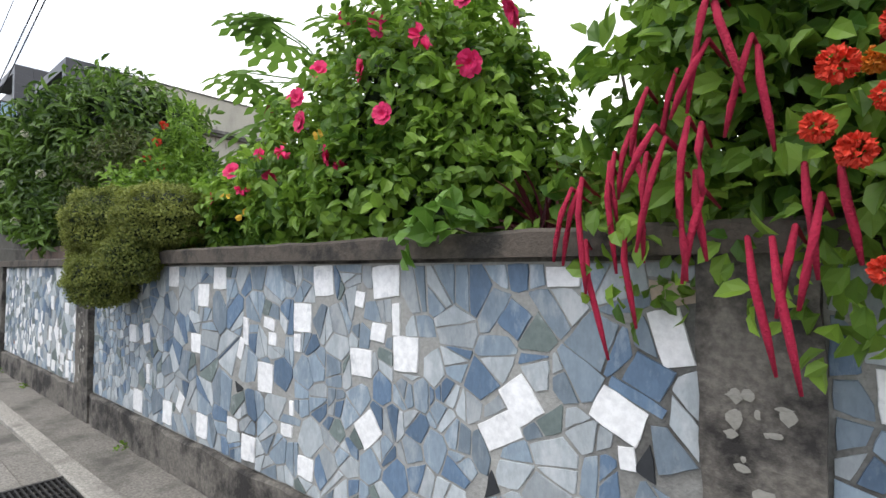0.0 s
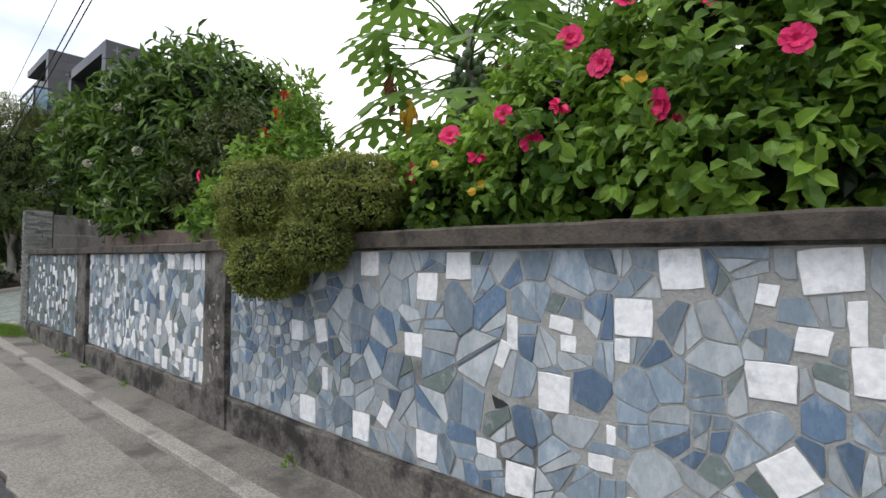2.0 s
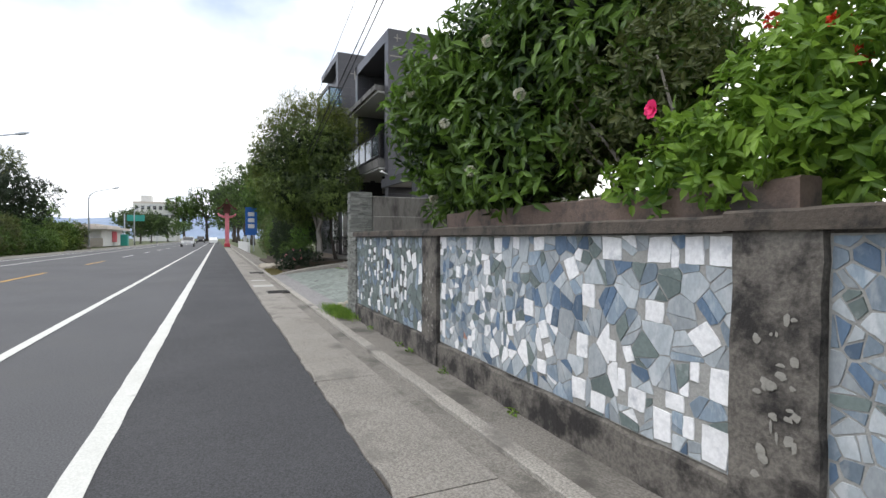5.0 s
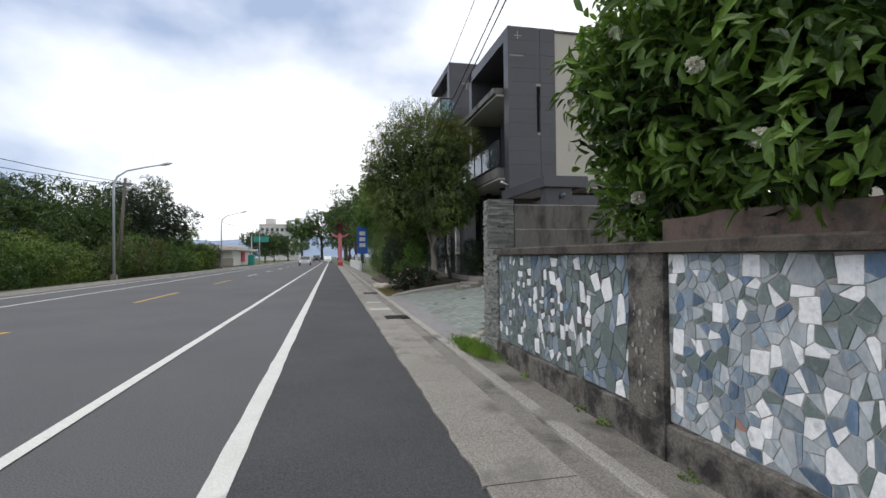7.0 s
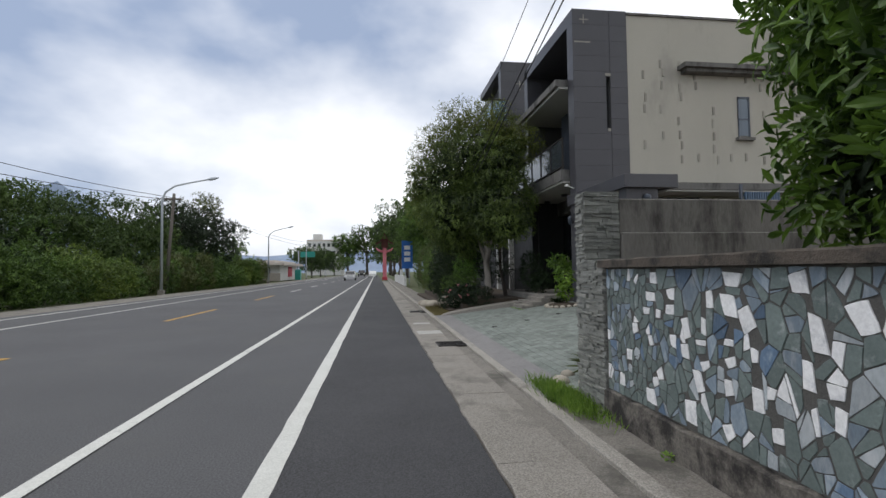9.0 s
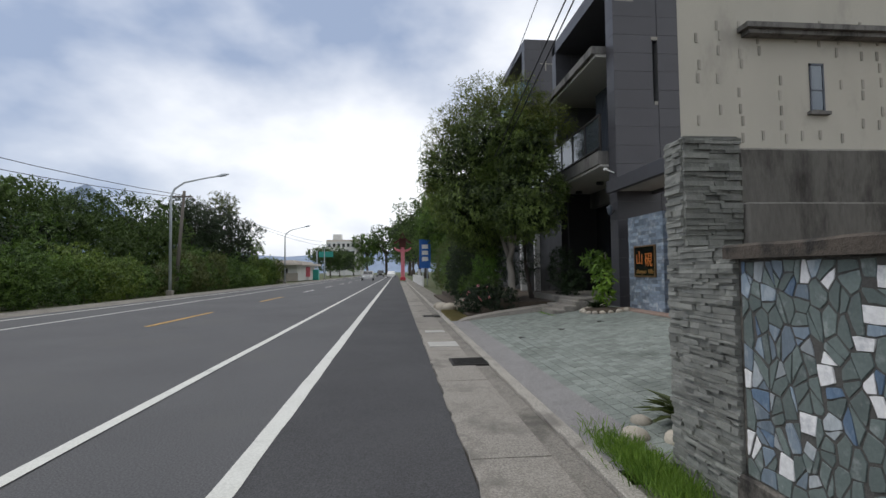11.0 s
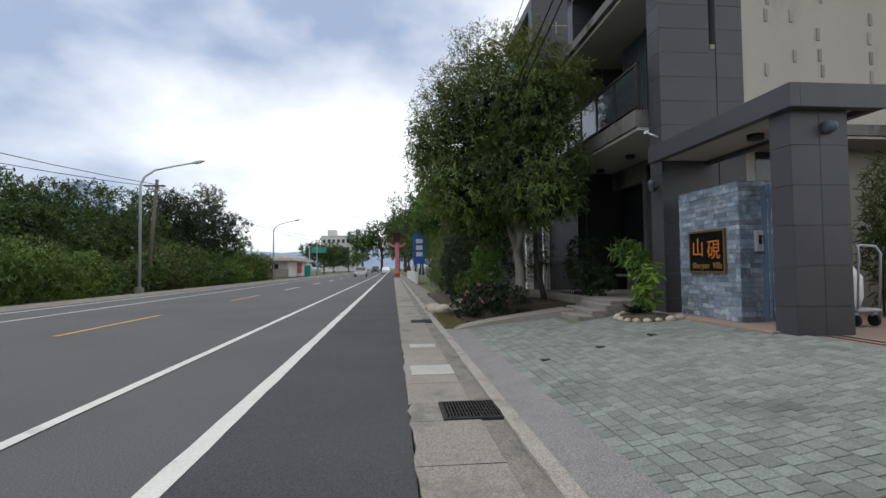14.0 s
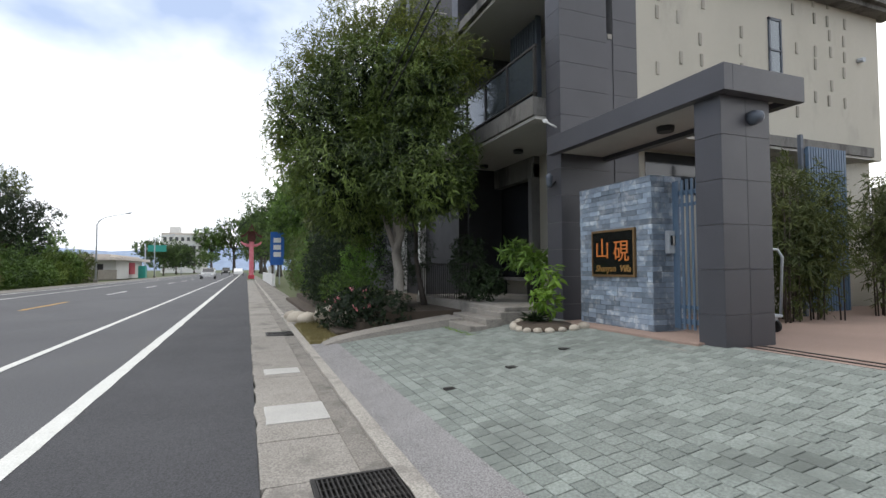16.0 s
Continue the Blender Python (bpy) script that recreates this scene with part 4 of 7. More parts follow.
def tiled(parent, name, x0, x1, y0, y1, z0, z1, tile_w=0.6, tile_h=0.3, label="", faces="x+ y-", gap=0.006, first=0.0):
    """A solid clad with large tiles on the faces that show, joints recessed."""
    base = part(name, boxes((x0 + 0.012, x1 - 0.012, y0 + 0.012, y1 - 0.012, z0, z1)), M["tile_joint"], villa if parent is None else parent, label)
    cache = {}

    def put(key, dims, at):
        if key not in cache:
            cache[key] = boxes(dims)
            me = bpy.data.meshes.new("tile")
            cache[key].to_mesh(me)
            cache[key].free()
            me.materials.append(M["tile_dark"])
            cache[key] = me
        o = new("tile", cache[key])
        o.parent = base
        o.location = at

    nz = max(1, round((z1 - z0) / tile_h))
    hz = (z1 - z0) / nz
    for f in faces.split():
        a, b = (y0, y1) if f[0] == "x" else (x0, x1)
        n = max(1, round((b - a) / tile_w))
        w = (b - a) / n
        for i in range(n):
            for k in range(nz):
                lo, zz = a + i * w, z0 + k * hz
                if f == "x+":
                    put((f, n), (-0.012, 0.0, gap / 2, w - gap / 2, gap / 2, hz - gap / 2), (x1, lo, zz))
                elif f == "x-":
                    put((f, n), (0.0, 0.012, gap / 2, w - gap / 2, gap / 2, hz - gap / 2), (x0, lo, zz))
                elif f == "y-":
                    put((f, n), (gap / 2, w - gap / 2, 0.0, 0.012, gap / 2, hz - gap / 2), (lo, y0, zz))
                elif f == "y+":
                    put((f, n), (gap / 2, w - gap / 2, -0.012, 0.0, gap / 2, hz - gap / 2), (lo, y1, zz))
    return base


XF = -20.0
# dark fin with a slit, in two halves so that the slit goes through
tiled(None, "fin", XF - 0.4, XF, 4.70, 5.62, GZ - 0.2, 8.3, 0.62, 0.42, "dark grey tiled fin wall with white lime stains", "x+ y-")
tiled(None, "fin", XF - 0.4, XF, 5.74, 6.24, GZ - 0.2, 8.3, 0.5, 0.42, "", "x+")
part("fin_core", boxes((XF - 0.39, XF - 0.012, 5.62, 5.74, GZ - 0.2, 5.08), (XF - 0.39, XF - 0.012, 5.62, 5.74, 6.48, 8.3)), M["tile_dark"], villa)
part("slit", boxes((XF - 0.39, XF - 0.2, 5.62, 5.74, 5.08, 6.48)), M["glass_dark"], villa)
part("lime_stain", boxes((XF, XF + 0.003, 5.0, 5.03, 7.9, 8.15), (XF, XF + 0.003, 4.9, 5.15, 8.0, 8.03), (XF, XF + 0.003, 4.75, 5.2, 7.38, 7.42), (XF, XF + 0.003, 5.64, 5.72, 4.99, 5.07), (XF, XF + 0.003, 5.6, 5.75, 6.49, 6.57)), M["plaster"], villa)
# main body
part("side_wall_beige", boxes((-30.0, XF - 0.012, 6.24, 12.9, 3.5, 8.2)), M["beige"], villa, "beige sprayed render wall with small raised tabs")
part("ground_floor", boxes((-24.6, XF - 0.25, 6.24, 12.9, GZ - 0.2, 3.49)), M["beige"], villa, "beige rendered ground-floor wall")
part("parapet", boxes((-24.6, XF + 0.03, 6.24, 13.0, 8.2, 8.26)), M["slab_edge"], villa)
part("ledge", boxes((XF - 0.2, XF + 0.62, 6.3, 11.45, 3.34, 3.52)), M["slab_edge"], villa, "dark stained concrete ledge")
part("ledge_soffit", boxes((XF - 0.2, XF + 0.58, 6.3, 11.4, 3.29, 3.336)), M["soffit"], villa)
part("eave", boxes((XF - 0.1, XF + 0.35, 7.7, 13.3, 6.72, 6.84), (XF - 0.1, XF + 0.25, 7.8, 13.2, 6.62, 6.716)), M["slab_edge"], villa, "dark stepped concrete eave")
rng = random.Random(8)
tab_mesh = None
for i in range(11):
    for k in range(9):
        if rng.random() < 0.42:
            continue
        y, z = 6.75 + i * 0.5 + rng.uniform(-0.08, 0.08), 4.3 + k * 0.33 + rng.uniform(-0.06, 0.06)
        if 9.2 < y < 10.2 and 4.6 < z < 6.3:
            continue
        if tab_mesh is None:
            tab = part("tab", boxes((0, 0.02, -0.03, 0.03, -0.11, 0.11)), M["beige_tab"], villa)
            tab_mesh = tab.data
        else:
            tab = new("tab", tab_mesh)
            tab.parent = villa
        tab.location = (XF - 0.012, y, z)
win = part("window", boxes((XF - 0.05, XF + 0.004, 9.50, 9.78, 4.95, 6.0)), M["glass_mirror"], villa, "tall narrow side window")
part("window_frame", boxes((XF - 0.02, XF + 0.02, 9.46, 9.50, 4.9, 6.05), (XF - 0.02, XF + 0.02, 9.78, 9.82, 4.9, 6.05), (XF - 0.02, XF + 0.02, 9.46, 9.82, 6.0, 6.05), (XF - 0.02, XF + 0.02, 9.46, 9.82, 5.4, 5.43)), M["steel_grey"], win)
part("window_sill", boxes((XF - 0.02, XF + 0.10, 9.38, 9.90, 4.82, 4.9)), M["slab_edge"], win)
for y, z in ((12.2, 5.6), (12.3, 2.3)):
    bm = tube(bmesh.new(), [(XF - 0.02, y, z), (XF + 0.12, y, z - 0.02)], 0.05, 10)
    part("wall_spotlight", bm, M["galv"], villa, "small white wall lamp")
# low side window under the ledge
part("low_window", boxes((XF - 0.26, XF - 0.24, 6.6, 8.4, 2.55, 3.25)), M["glass_dark"], villa)

# upper frame and canopy
part("roof_slab", boxes((-24.4, XF - 0.4, 4.70, 6.3, 7.95, 8.3)), M["tile_dark"], villa, "dark roof slab of the upper frame")
tiled(None, "fin", -24.4, -24.05, 4.70, 6.24, 3.9, 8.3, 0.6, 0.42, "", "x+ y-")
# shade of the upper recess is painted as a near-black wall
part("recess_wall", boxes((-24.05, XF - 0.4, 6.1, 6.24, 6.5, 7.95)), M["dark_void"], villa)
part("canopy_slab", boxes((-24.5, XF - 0.4, 4.35, 6.24, 6.32, 6.5)), M["slab_edge"], villa, "stained concrete sun canopy")
part("canopy_soffit", boxes((-24.4, XF - 0.42, 4.45, 6.2, 6.25, 6.318)), M["soffit"], villa)
part("upper_wall", boxes((-24.05, XF - 0.4, 6.12, 6.23, 3.9, 6.3)), M["beige"], villa)
slats = part("slat_screen", boxes((-21.9, -21.86, 5.45, 5.50, 3.95, 6.25)), M["steel_grey"], villa, "vertical blue-grey slat screen")
for i in range(12):
    part("slat", boxes((-21.9 - 0.1 * i, -21.86 - 0.1 * i, 5.5, 5.56, 3.95, 6.25)), M["steel_grey"], slats)
ac = part("air_conditioner", boxes((-21.35, -20.75, 5.6, 5.95, 4.95, 5.5), bevel=0.02), M["white_paint"], villa, "white air-conditioner unit")
fan = tube(bmesh.new(), [(-21.05, 5.6, 5.22), (-21.05, 5.585, 5.22)], 0.2, 20)
part("fan_grille", fan, M["steel_grey"], ac)
# balcony
bal = part("balcony", boxes((-30.0, XF - 0.4, 4.45, 6.24, 3.72, 4.02)), M["slab_edge"], villa, "balcony with stained concrete edge and glass rail")
part("balcony_soffit", boxes((-30.0, XF - 0.42, 4.5, 6.2, 3.66, 3.716)), M["soffit"], bal)
part("handrail", boxes((-29.9, XF - 0.4, 4.50, 4.55, 4.86, 4.90), (-29.9, XF - 0.4, 4.50, 4.55, 4.1, 4.13)), M["iron"], bal)
for i in range(11):
    x = XF - 0.45 - i * 0.9
    part("post", boxes((x - 0.02, x + 0.02, 4.50, 4.55, 4.02, 4.86)), M["iron"], bal)
    pane = part("glass_pane", boxes((x - 0.87, x - 0.03, 4.52, 4.53, 4.14, 4.85)), M["glass_mirror"], bal)
for i in range(3):
    c = (-20.75 - 1.6 * i, 5.3, 3.64)
    part("downlight", tube(bmesh.new(), [c, (c[0], c[1], 3.58)], 0.1, 12), M["black_plastic"], villa)
# porch behind the fin
part("porch_wall", boxes((-22.75, XF - 0.4, 6.05, 6.24, GZ - 0.2, 3.66)), M["beige"], villa, "beige ribbed porch wall")
for i in range(40):
    part("rib", boxes((-22.7, XF - 0.4, 6.035, 6.05, 0.62 + i * 0.05, 0.65 + i * 0.05)), M["beige"], villa)
plq = part("plaque", boxes((-22.35, -22.1, 6.0, 6.034, 2.15, 2.42)), M["rustic"], villa, "small framed house plaque")
part("plaque_picture", boxes((-22.3, -22.15, 5.99, 5.999, 2.2, 2.37)), M["teal"], plq)
# jamb coloured near-black to give the porch's shade
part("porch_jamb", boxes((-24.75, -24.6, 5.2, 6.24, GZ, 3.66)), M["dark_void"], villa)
part("porch_frame", boxes((-22.9, -22.75, 5.85, 6.24, GZ, 3.5), (-24.6, -22.75, 5.9, 6.24, 3.2, 3.655)), M["slab_edge"], villa)
part("porch_window", boxes((-24.6, -22.9, 6.1, 6.14, 1.0, 3.2)), M["glass_dark"], villa, "large dark porch window")
part("porch_sill", boxes((-24.65, -22.85, 5.85, 6.1, 0.95, 1.02)), M["slab_edge"], villa)
# bay front carries its deep shade as base colour
part("dark_bay", boxes((-30.0, -24.75, 5.0, 6.24, GZ - 0.2, 3.66)), M["dark_void"], villa, "dark tiled ground-floor bay, its shade put into the colour")
part("bay_pillar", boxes((-29.2, -29.0, 4.75, 4.99, GZ - 0.2, 2.6), (-27.3, -27.15, 4.8, 4.99, GZ - 0.2, 2.6)), M["white_paint"], villa)
# second block
tiled(None, "fin", -28.1, -27.7, 4.70, 6.6, 4.0, 10.1, 0.63, 0.42, "second dark tiled fin with lime stains", "x+ y-")
part("second_body", boxes((-36, -28.1, 5.2, 14, GZ - 0.2, 10.0)), M["tile_dark"], villa, "dark tiled second block")
part("second_roof", boxes((-31.8, -28.1, 4.70, 6.0, 9.8, 10.1)), M["tile_dark"], villa)
part("lime_stain", boxes((-27.7, -27.697, 5.3, 5.9, 9.15, 9.18), (-27.7, -27.697, 5.5, 5.54, 8.9, 9.3)), M["plaster"], villa)
ter = part("terrace", boxes((-29.5, -26.9, 4.1, 5.2, 7.05, 7.3)), M["slab_edge"], villa, "upper terrace with blue glass rail")
part("terrace_pane", boxes((-26.94, -26.92, 4.15, 4.69, 7.35, 8.15)), M["glass_blue"], ter)
part("terrace_pane", boxes((-29.5, -27.0, 4.12, 4.14, 7.35, 8.15)), M["glass_blue"], ter)
part("terrace_rail", boxes((-26.96, -26.90, 4.10, 4.69, 8.15, 8.2), (-29.5, -26.9, 4.10, 4.16, 8.15, 8.2), (-26.96, -26.90, 4.10, 4.16, 7.3, 8.15), (-29.5, -29.44, 4.10, 4.16, 7.3, 8.15)), M["iron"], ter)

# portico: canopy on a tiled pillar
porti = thing("gate_portico", "dark tiled gate portico with a pale soffit", "portico", kind="structure")
part("canopy", boxes((XF, -16.92, 4.45, 4.57, 2.96, 3.23), (-17.04, -16.92, 4.57, 5.62, 2.96, 3.23), (XF, -17.04, 4.57, 5.62, 3.15, 3.23), (XF, -17.04, 5.50, 5.62, 2.96, 3.15), bevel=0.004), M["tile_dark"], porti)
part("soffit", boxes((XF, -17.04, 4.57, 5.50, 3.02, 3.05)), M["soffit"], porti, "pale painted soffit")
tiled(porti, "pillar", -17.37, -17.05, 4.55, 5.25, 0.30, 3.02, 0.36, 0.42, "dark grey tiled gate pillar", "x+ y- x-")
lampg = part("bulkhead_lamp", tube(bmesh.new(), [(-17.05, 4.98, 2.76), (-17.0, 4.98, 2.76), (-16.94, 4.98, 2.755), (-16.92, 4.98, 2.75)], [0.075, 0.075, 0.055, 0.02], 14), M["steel_grey"], porti, "oval metal bulkhead lamp")
part("downlight", tube(bmesh.new(), [(-18.3, 5.1, 3.02), (-18.3, 5.1, 2.95)], [0.11, 0.10], 16), M["black_plastic"], porti)

# gate wall of slate bricks with the house sign
gwall = thing("gate_wall", "gate wall clad in blue-grey slate bricks", "wall", kind="structure")
GX0, GX1, GY0, GY1, GZ0, GZ1 = -19.58, -18.18, 4.73, 5.22, 0.40, 2.36
part("gate_wall_core", boxes((GX0 + 0.012, GX1 - 0.012, GY0 + 0.012, GY1, GZ0, GZ1 - 0.003)), M["grout_dark"], gwall)
rng = random.Random(3)
bc = 0
z = GZ0
row = 0
while z < GZ1 - 0.01:
    h = min(0.065, GZ1 - z)
    s = GX0 - (0.11 if row % 2 else 0)
    while s < GX1:
        w = rng.choice((0.16, 0.22, 0.28))
        a, b = max(s, GX0), min(s + w, GX1)
        if b - a > 0.02:
            d = rng.uniform(0, 0.008)
            part("brick", boxes((a + 0.002, b - 0.002, GY0 - d, GY0 + 0.013, z + 0.002, z + h - 0.002)), M["gate_stone"], gwall)
        s += w
    s = GY0
    while s < GY1:
        w = rng.choice((0.14, 0.2))
        b = min(s + w, GY1)
        if b - s > 0.02:
            d = rng.uniform(0, 0.008)
            part("brick", boxes((GX1 - 0.013, GX1 + d, s + 0.002, b - 0.002, z + 0.002, z + h - 0.002)), M["gate_stone"], gwall)
        s += w
    z += h
    row += 1


def lettering(text, size, material, parent, at, name="lettering", sx=1.0, shear=0.0, extrude=0.004):
    """Raised letters on a board that faces the road (towards -y)."""
    cu = bpy.data.curves.new(name, "FONT")
    cu.body, cu.size, cu.extrude, cu.shear = text, size, extrude, shear
    cu.align_x = "CENTER"
    tmp = bpy.data.objects.new("tmp", cu)
    scene.collection.objects.link(tmp)
    me = bpy.data.meshes.new_from_object(tmp.evaluated_get(bpy.context.evaluated_depsgraph_get()))
    bpy.data.objects.remove(tmp)
    me.materials.append(material)
    o = new(name, me)
    o.parent = parent
    o.matrix_basis = pose(*at, 90, 0, 0) @ Matrix.Diagonal((sx, 1, 1, 1))
    return o


sign = thing("house_sign", "black house sign with orange characters in a brass frame", "sign")
SX0, SX1, SZ0, SZ1 = -19.26, -18.47, 1.14, 1.71
part("board", boxes((SX0, SX1, GY0 - 0.030, GY0 - 0.010, SZ0, SZ1)), M["black_gloss"], sign)
part("frame", boxes((SX0 - 0.02, SX0, GY0 - 0.04, GY0 - 0.008, SZ0 - 0.03, SZ1 + 0.03), (SX1, SX1 + 0.03, GY0 - 0.04, GY0 - 0.008, SZ0 - 0.03, SZ1 + 0.03), (SX0, SX1, GY0 - 0.04, GY0 - 0.008, SZ1, SZ1 + 0.03), (SX0, SX1, GY0 - 0.04, GY0 - 0.008, SZ0 - 0.03, SZ0)), M["brass"], sign, "brass frame")
lettering("Shanyan", 0.125, M["gold"], sign, (-19.0, GY0 - 0.034, 1.18), shear=0.25)
lettering("Villa", 0.125, M["gold"], sign, (-18.62, GY0 - 0.034, 1.18), shear=0.25)
lettering("山", 0.30, M["copper"], sign, (-19.06, GY0 - 0.034, 1.38), "character")
lettering("硯", 0.30, M["copper"], sign, (-18.69, GY0 - 0.034, 1.34), "character")
icom = thing("intercom", "grey metal intercom box on the gate wall", "intercom")
part("case", boxes((GX1 + 0.008, GX1 + 0.07, 4.92, 5.06, 1.40, 1.68), bevel=0.008), M["galv"], icom)
part("lens", boxes((GX1 + 0.071, GX1 + 0.078, 4.95, 5.03, 1.50, 1.62)), M["glass_dark"], icom)

# blue gate
gate = thing("entrance_gate", "blue painted steel gate with vertical bars, closed", "gate")
part("gate_panel", boxes((-18.14, -18.09, 5.02, 5.06, 0.5, 2.28)), M["steel_blue"], gate)
for z0, z1 in ((2.10, 2.15), (1.96, 2.0), (0.56, 0.62), (0.74, 0.78)):
    part("rail", boxes((-18.09, -17.37, 5.02, 5.05, z0, z1)), M["steel_blue"], gate)
for i in range(10):
    x = -18.05 + i * 0.072
    part("bar", boxes((x - 0.014, x + 0.014, 5.0, 5.02, 0.5, 2.28)), M["steel_blue"], gate)
tagged(link("gate_step", boxes((-19.75, -17.3, 4.45, 5.3, 0.25, 0.455), bevel=0.01), M["drive_red"]), "low concrete step under the gate", "step", kind="structure")
tagged(link("gate_ramp", boxes((-18.0, -17.15, 4.22, 4.46, 0.2, 0.40), bevel=0.03), M["slab"]), "small cement ramp before the gate", "ramp", kind="structure")

# slatted screen, rear wall
scr = thing("slat_screen", "tall grey-blue steel slat screen beside the drive", "screen")
for i in range(15):
    y = 8.70 + i * 0.065
    part("slat", boxes((-18.9, -18.84, y - 0.02, y + 0.02, 0.5, 3.2)), M["steel_blue"], scr)
for z0 in (0.55, 3.1):
    part("rail", boxes((-18.93, -18.9, 8.66, 9.65, z0, z0 + 0.05)), M["steel_blue"], scr)
part("post", boxes((-18.95, -18.89, 8.58, 8.64, 0.43, 3.4)), M["steel_grey"], scr)
tagged(link("yard_wall", boxes((-20.4, -12.0, 13.2, 13.4, 0.2, 3.0)), M["beige"]), "beige rendered rear yard wall", "wall", kind="structure")


# ---- planting along the wall ----
def flower_mesh(name, petals, r, material, cup=0.5, seed=1, double=False):
    """One open flower that faces -y: broad wavy petals round a centre."""
    rg = random.Random(seed)
    vs, fs = [], []
    for layer in range(2 if double else 1):
        rr = r * (1 - 0.4 * layer)
        for k in range(petals):
            a = 2 * math.pi * (k + 0.5 * layer) / petals + rg.uniform(-0.15, 0.15)
            o = len(vs)
            for u, w in ((0.05, 0), (0.5, -0.42), (1.0, -0.3), (1.08, 0), (1.0, 0.3), (0.5, 0.42), (0.6, 0)):
                x, z = u * rr, w * rr
                depth = -cup * rr * (1 - (1 - u) ** 2) * (0.5 + 0.6 * layer) + rg.uniform(-0.08, 0.08) * rr
                vs.append((x * math.cos(a) - z * math.sin(a), depth, x * math.sin(a) + z * math.cos(a)))
            fs += [(o, o + 1, o + 6), (o + 1, o + 2, o + 6), (o + 2, o + 3, o + 6), (o + 3, o + 4, o + 6), (o + 4, o + 5, o + 6), (o + 5, o, o + 6)]
    me = bpy.data.meshes.new(name)
    me.from_pydata(vs, [], fs)
    me.materials.append(material)
    return me


def cluster_mesh(name, n, r, size, material, seed=1):
    """A tight dome of many tiny florets."""
    rg = np.random.default_rng(seed)
    d = rg.normal(size=(n, 3))
    d /= np.linalg.norm(d, axis=1, keepdims=True)
    v, f = leaf_arrays(d * r * 0.55, d + rg.normal(size=d.shape) * 0.5, rg.normal(size=d.shape), np.full(n, size), np.full(n, size * 0.8))
    me = bpy.data.meshes.new(name)
    me.from_pydata(v.tolist(), [], f)
    me.materials.append(material)
    return me


def put_flowers(parent, mesh, places, name="flower", seed=1, tilt=35, scale=(0.8, 1.15)):
    rg = random.Random(seed)
    for p in places:
        o = new(name, mesh)
        o.parent = parent
        k = rg.uniform(*scale)
        o.matrix_basis = pose(*p, rg.uniform(-tilt, tilt), rg.uniform(-90, 90), rg.uniform(-tilt, tilt)) @ Matrix.Diagonal((k, k, k, 1))


def stems(parent, base, tips, r=0.012, material=None, seed=1):
    rg = random.Random(seed)
    bm = bmesh.new()
    for t in tips:
        b = Vector(base) + Vector((rg.uniform(-0.25, 0.25), rg.uniform(-0.1, 0.1), 0))
        m = b.lerp(Vector(t), 0.55) + Vector((rg.uniform(-0.1, 0.1), rg.uniform(-0.1, 0.1), 0.1))
        tube(bm, [b, m, t], [r, r * 0.7, r * 0.3], 5)
    return link("branchwork", bm, material or M["bark_dark"], parent)


# hibiscus
hib = thing("hibiscus_bush", "large hibiscus bush with magenta flowers behind the wall", "bush")
HB = [(-2.45, 2.05, 1.75, 0.62, 0.50, 0.55), (-1.75, 2.05, 2.05, 0.62, 0.5, 0.70), (-1.36, 2.05, 1.85, 0.38, 0.4, 0.55), (-3.15, 2.0, 1.62, 0.5, 0.42, 0.40), (-1.75, 1.75, 1.62, 0.75, 0.28, 0.28), (-3.55, 1.9, 1.5, 0.32, 0.3, 0.25)]
crown("leaves", hib, HB, 2300, 9, 0.068, 0.052, L["hibiscus"], 3, 0.45, 0.12, 0.9, 0.07)
# bush interior: shade painted as a near-black leaf colour
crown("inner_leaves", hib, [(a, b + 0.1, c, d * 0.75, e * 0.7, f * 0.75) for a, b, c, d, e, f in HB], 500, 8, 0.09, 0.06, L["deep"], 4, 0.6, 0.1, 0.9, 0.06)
stems(hib, (-2.0, 2.1, 1.1), [(-2.6, 2.0, 1.9), (-1.7, 2.0, 2.5), (-1.3, 2.1, 2.2), (-3.2, 2.0, 1.8), (-2.1, 1.9, 2.2), (-3.5, 1.9, 1.6)], 0.016)
HM = flower_mesh("flower", 8, 0.052, M["petal"], 0.7, 2, True)
put_flowers(hib, HM, [(-2.62, 1.62, 1.93), (-2.12, 1.55, 2.02), (-1.50, 1.52, 1.93), (-1.72, 1.60, 2.2), (-1.15, 1.66, 2.1), (-2.95, 1.62, 1.88), (-2.05, 1.6, 2.28), (-1.68, 1.66, 2.42), (-1.95, 1.7, 2.55), (-1.42, 1.7, 2.5), (-3.2, 1.62, 1.72), (-1.2, 1.7, 2.4), (-2.45, 1.58, 1.78), (-0.98, 1.72, 2.28), (-1.9, 1.55, 1.82), (-2.3, 1.64, 2.2)], seed=3)
BUD = cluster_mesh("bud", 14, 0.03, 0.045, M["petal"], 5)
put_flowers(hib, BUD, [(-2.3, 1.56, 1.9), (-1.85, 1.58, 1.75), (-1.35, 1.6, 2.25), (-2.75, 1.58, 1.75)], "bud", 4)
put_flowers(hib, flower_mesh("yellow_leaf", 2, 0.05, M["petal_yellow"], 0.2, 3), [(-2.0, 1.56, 1.94), (-3.3, 1.62, 1.62), (-2.75, 1.58, 1.6), (-3.0, 1.6, 1.74)], "yellow_leaf", 6)
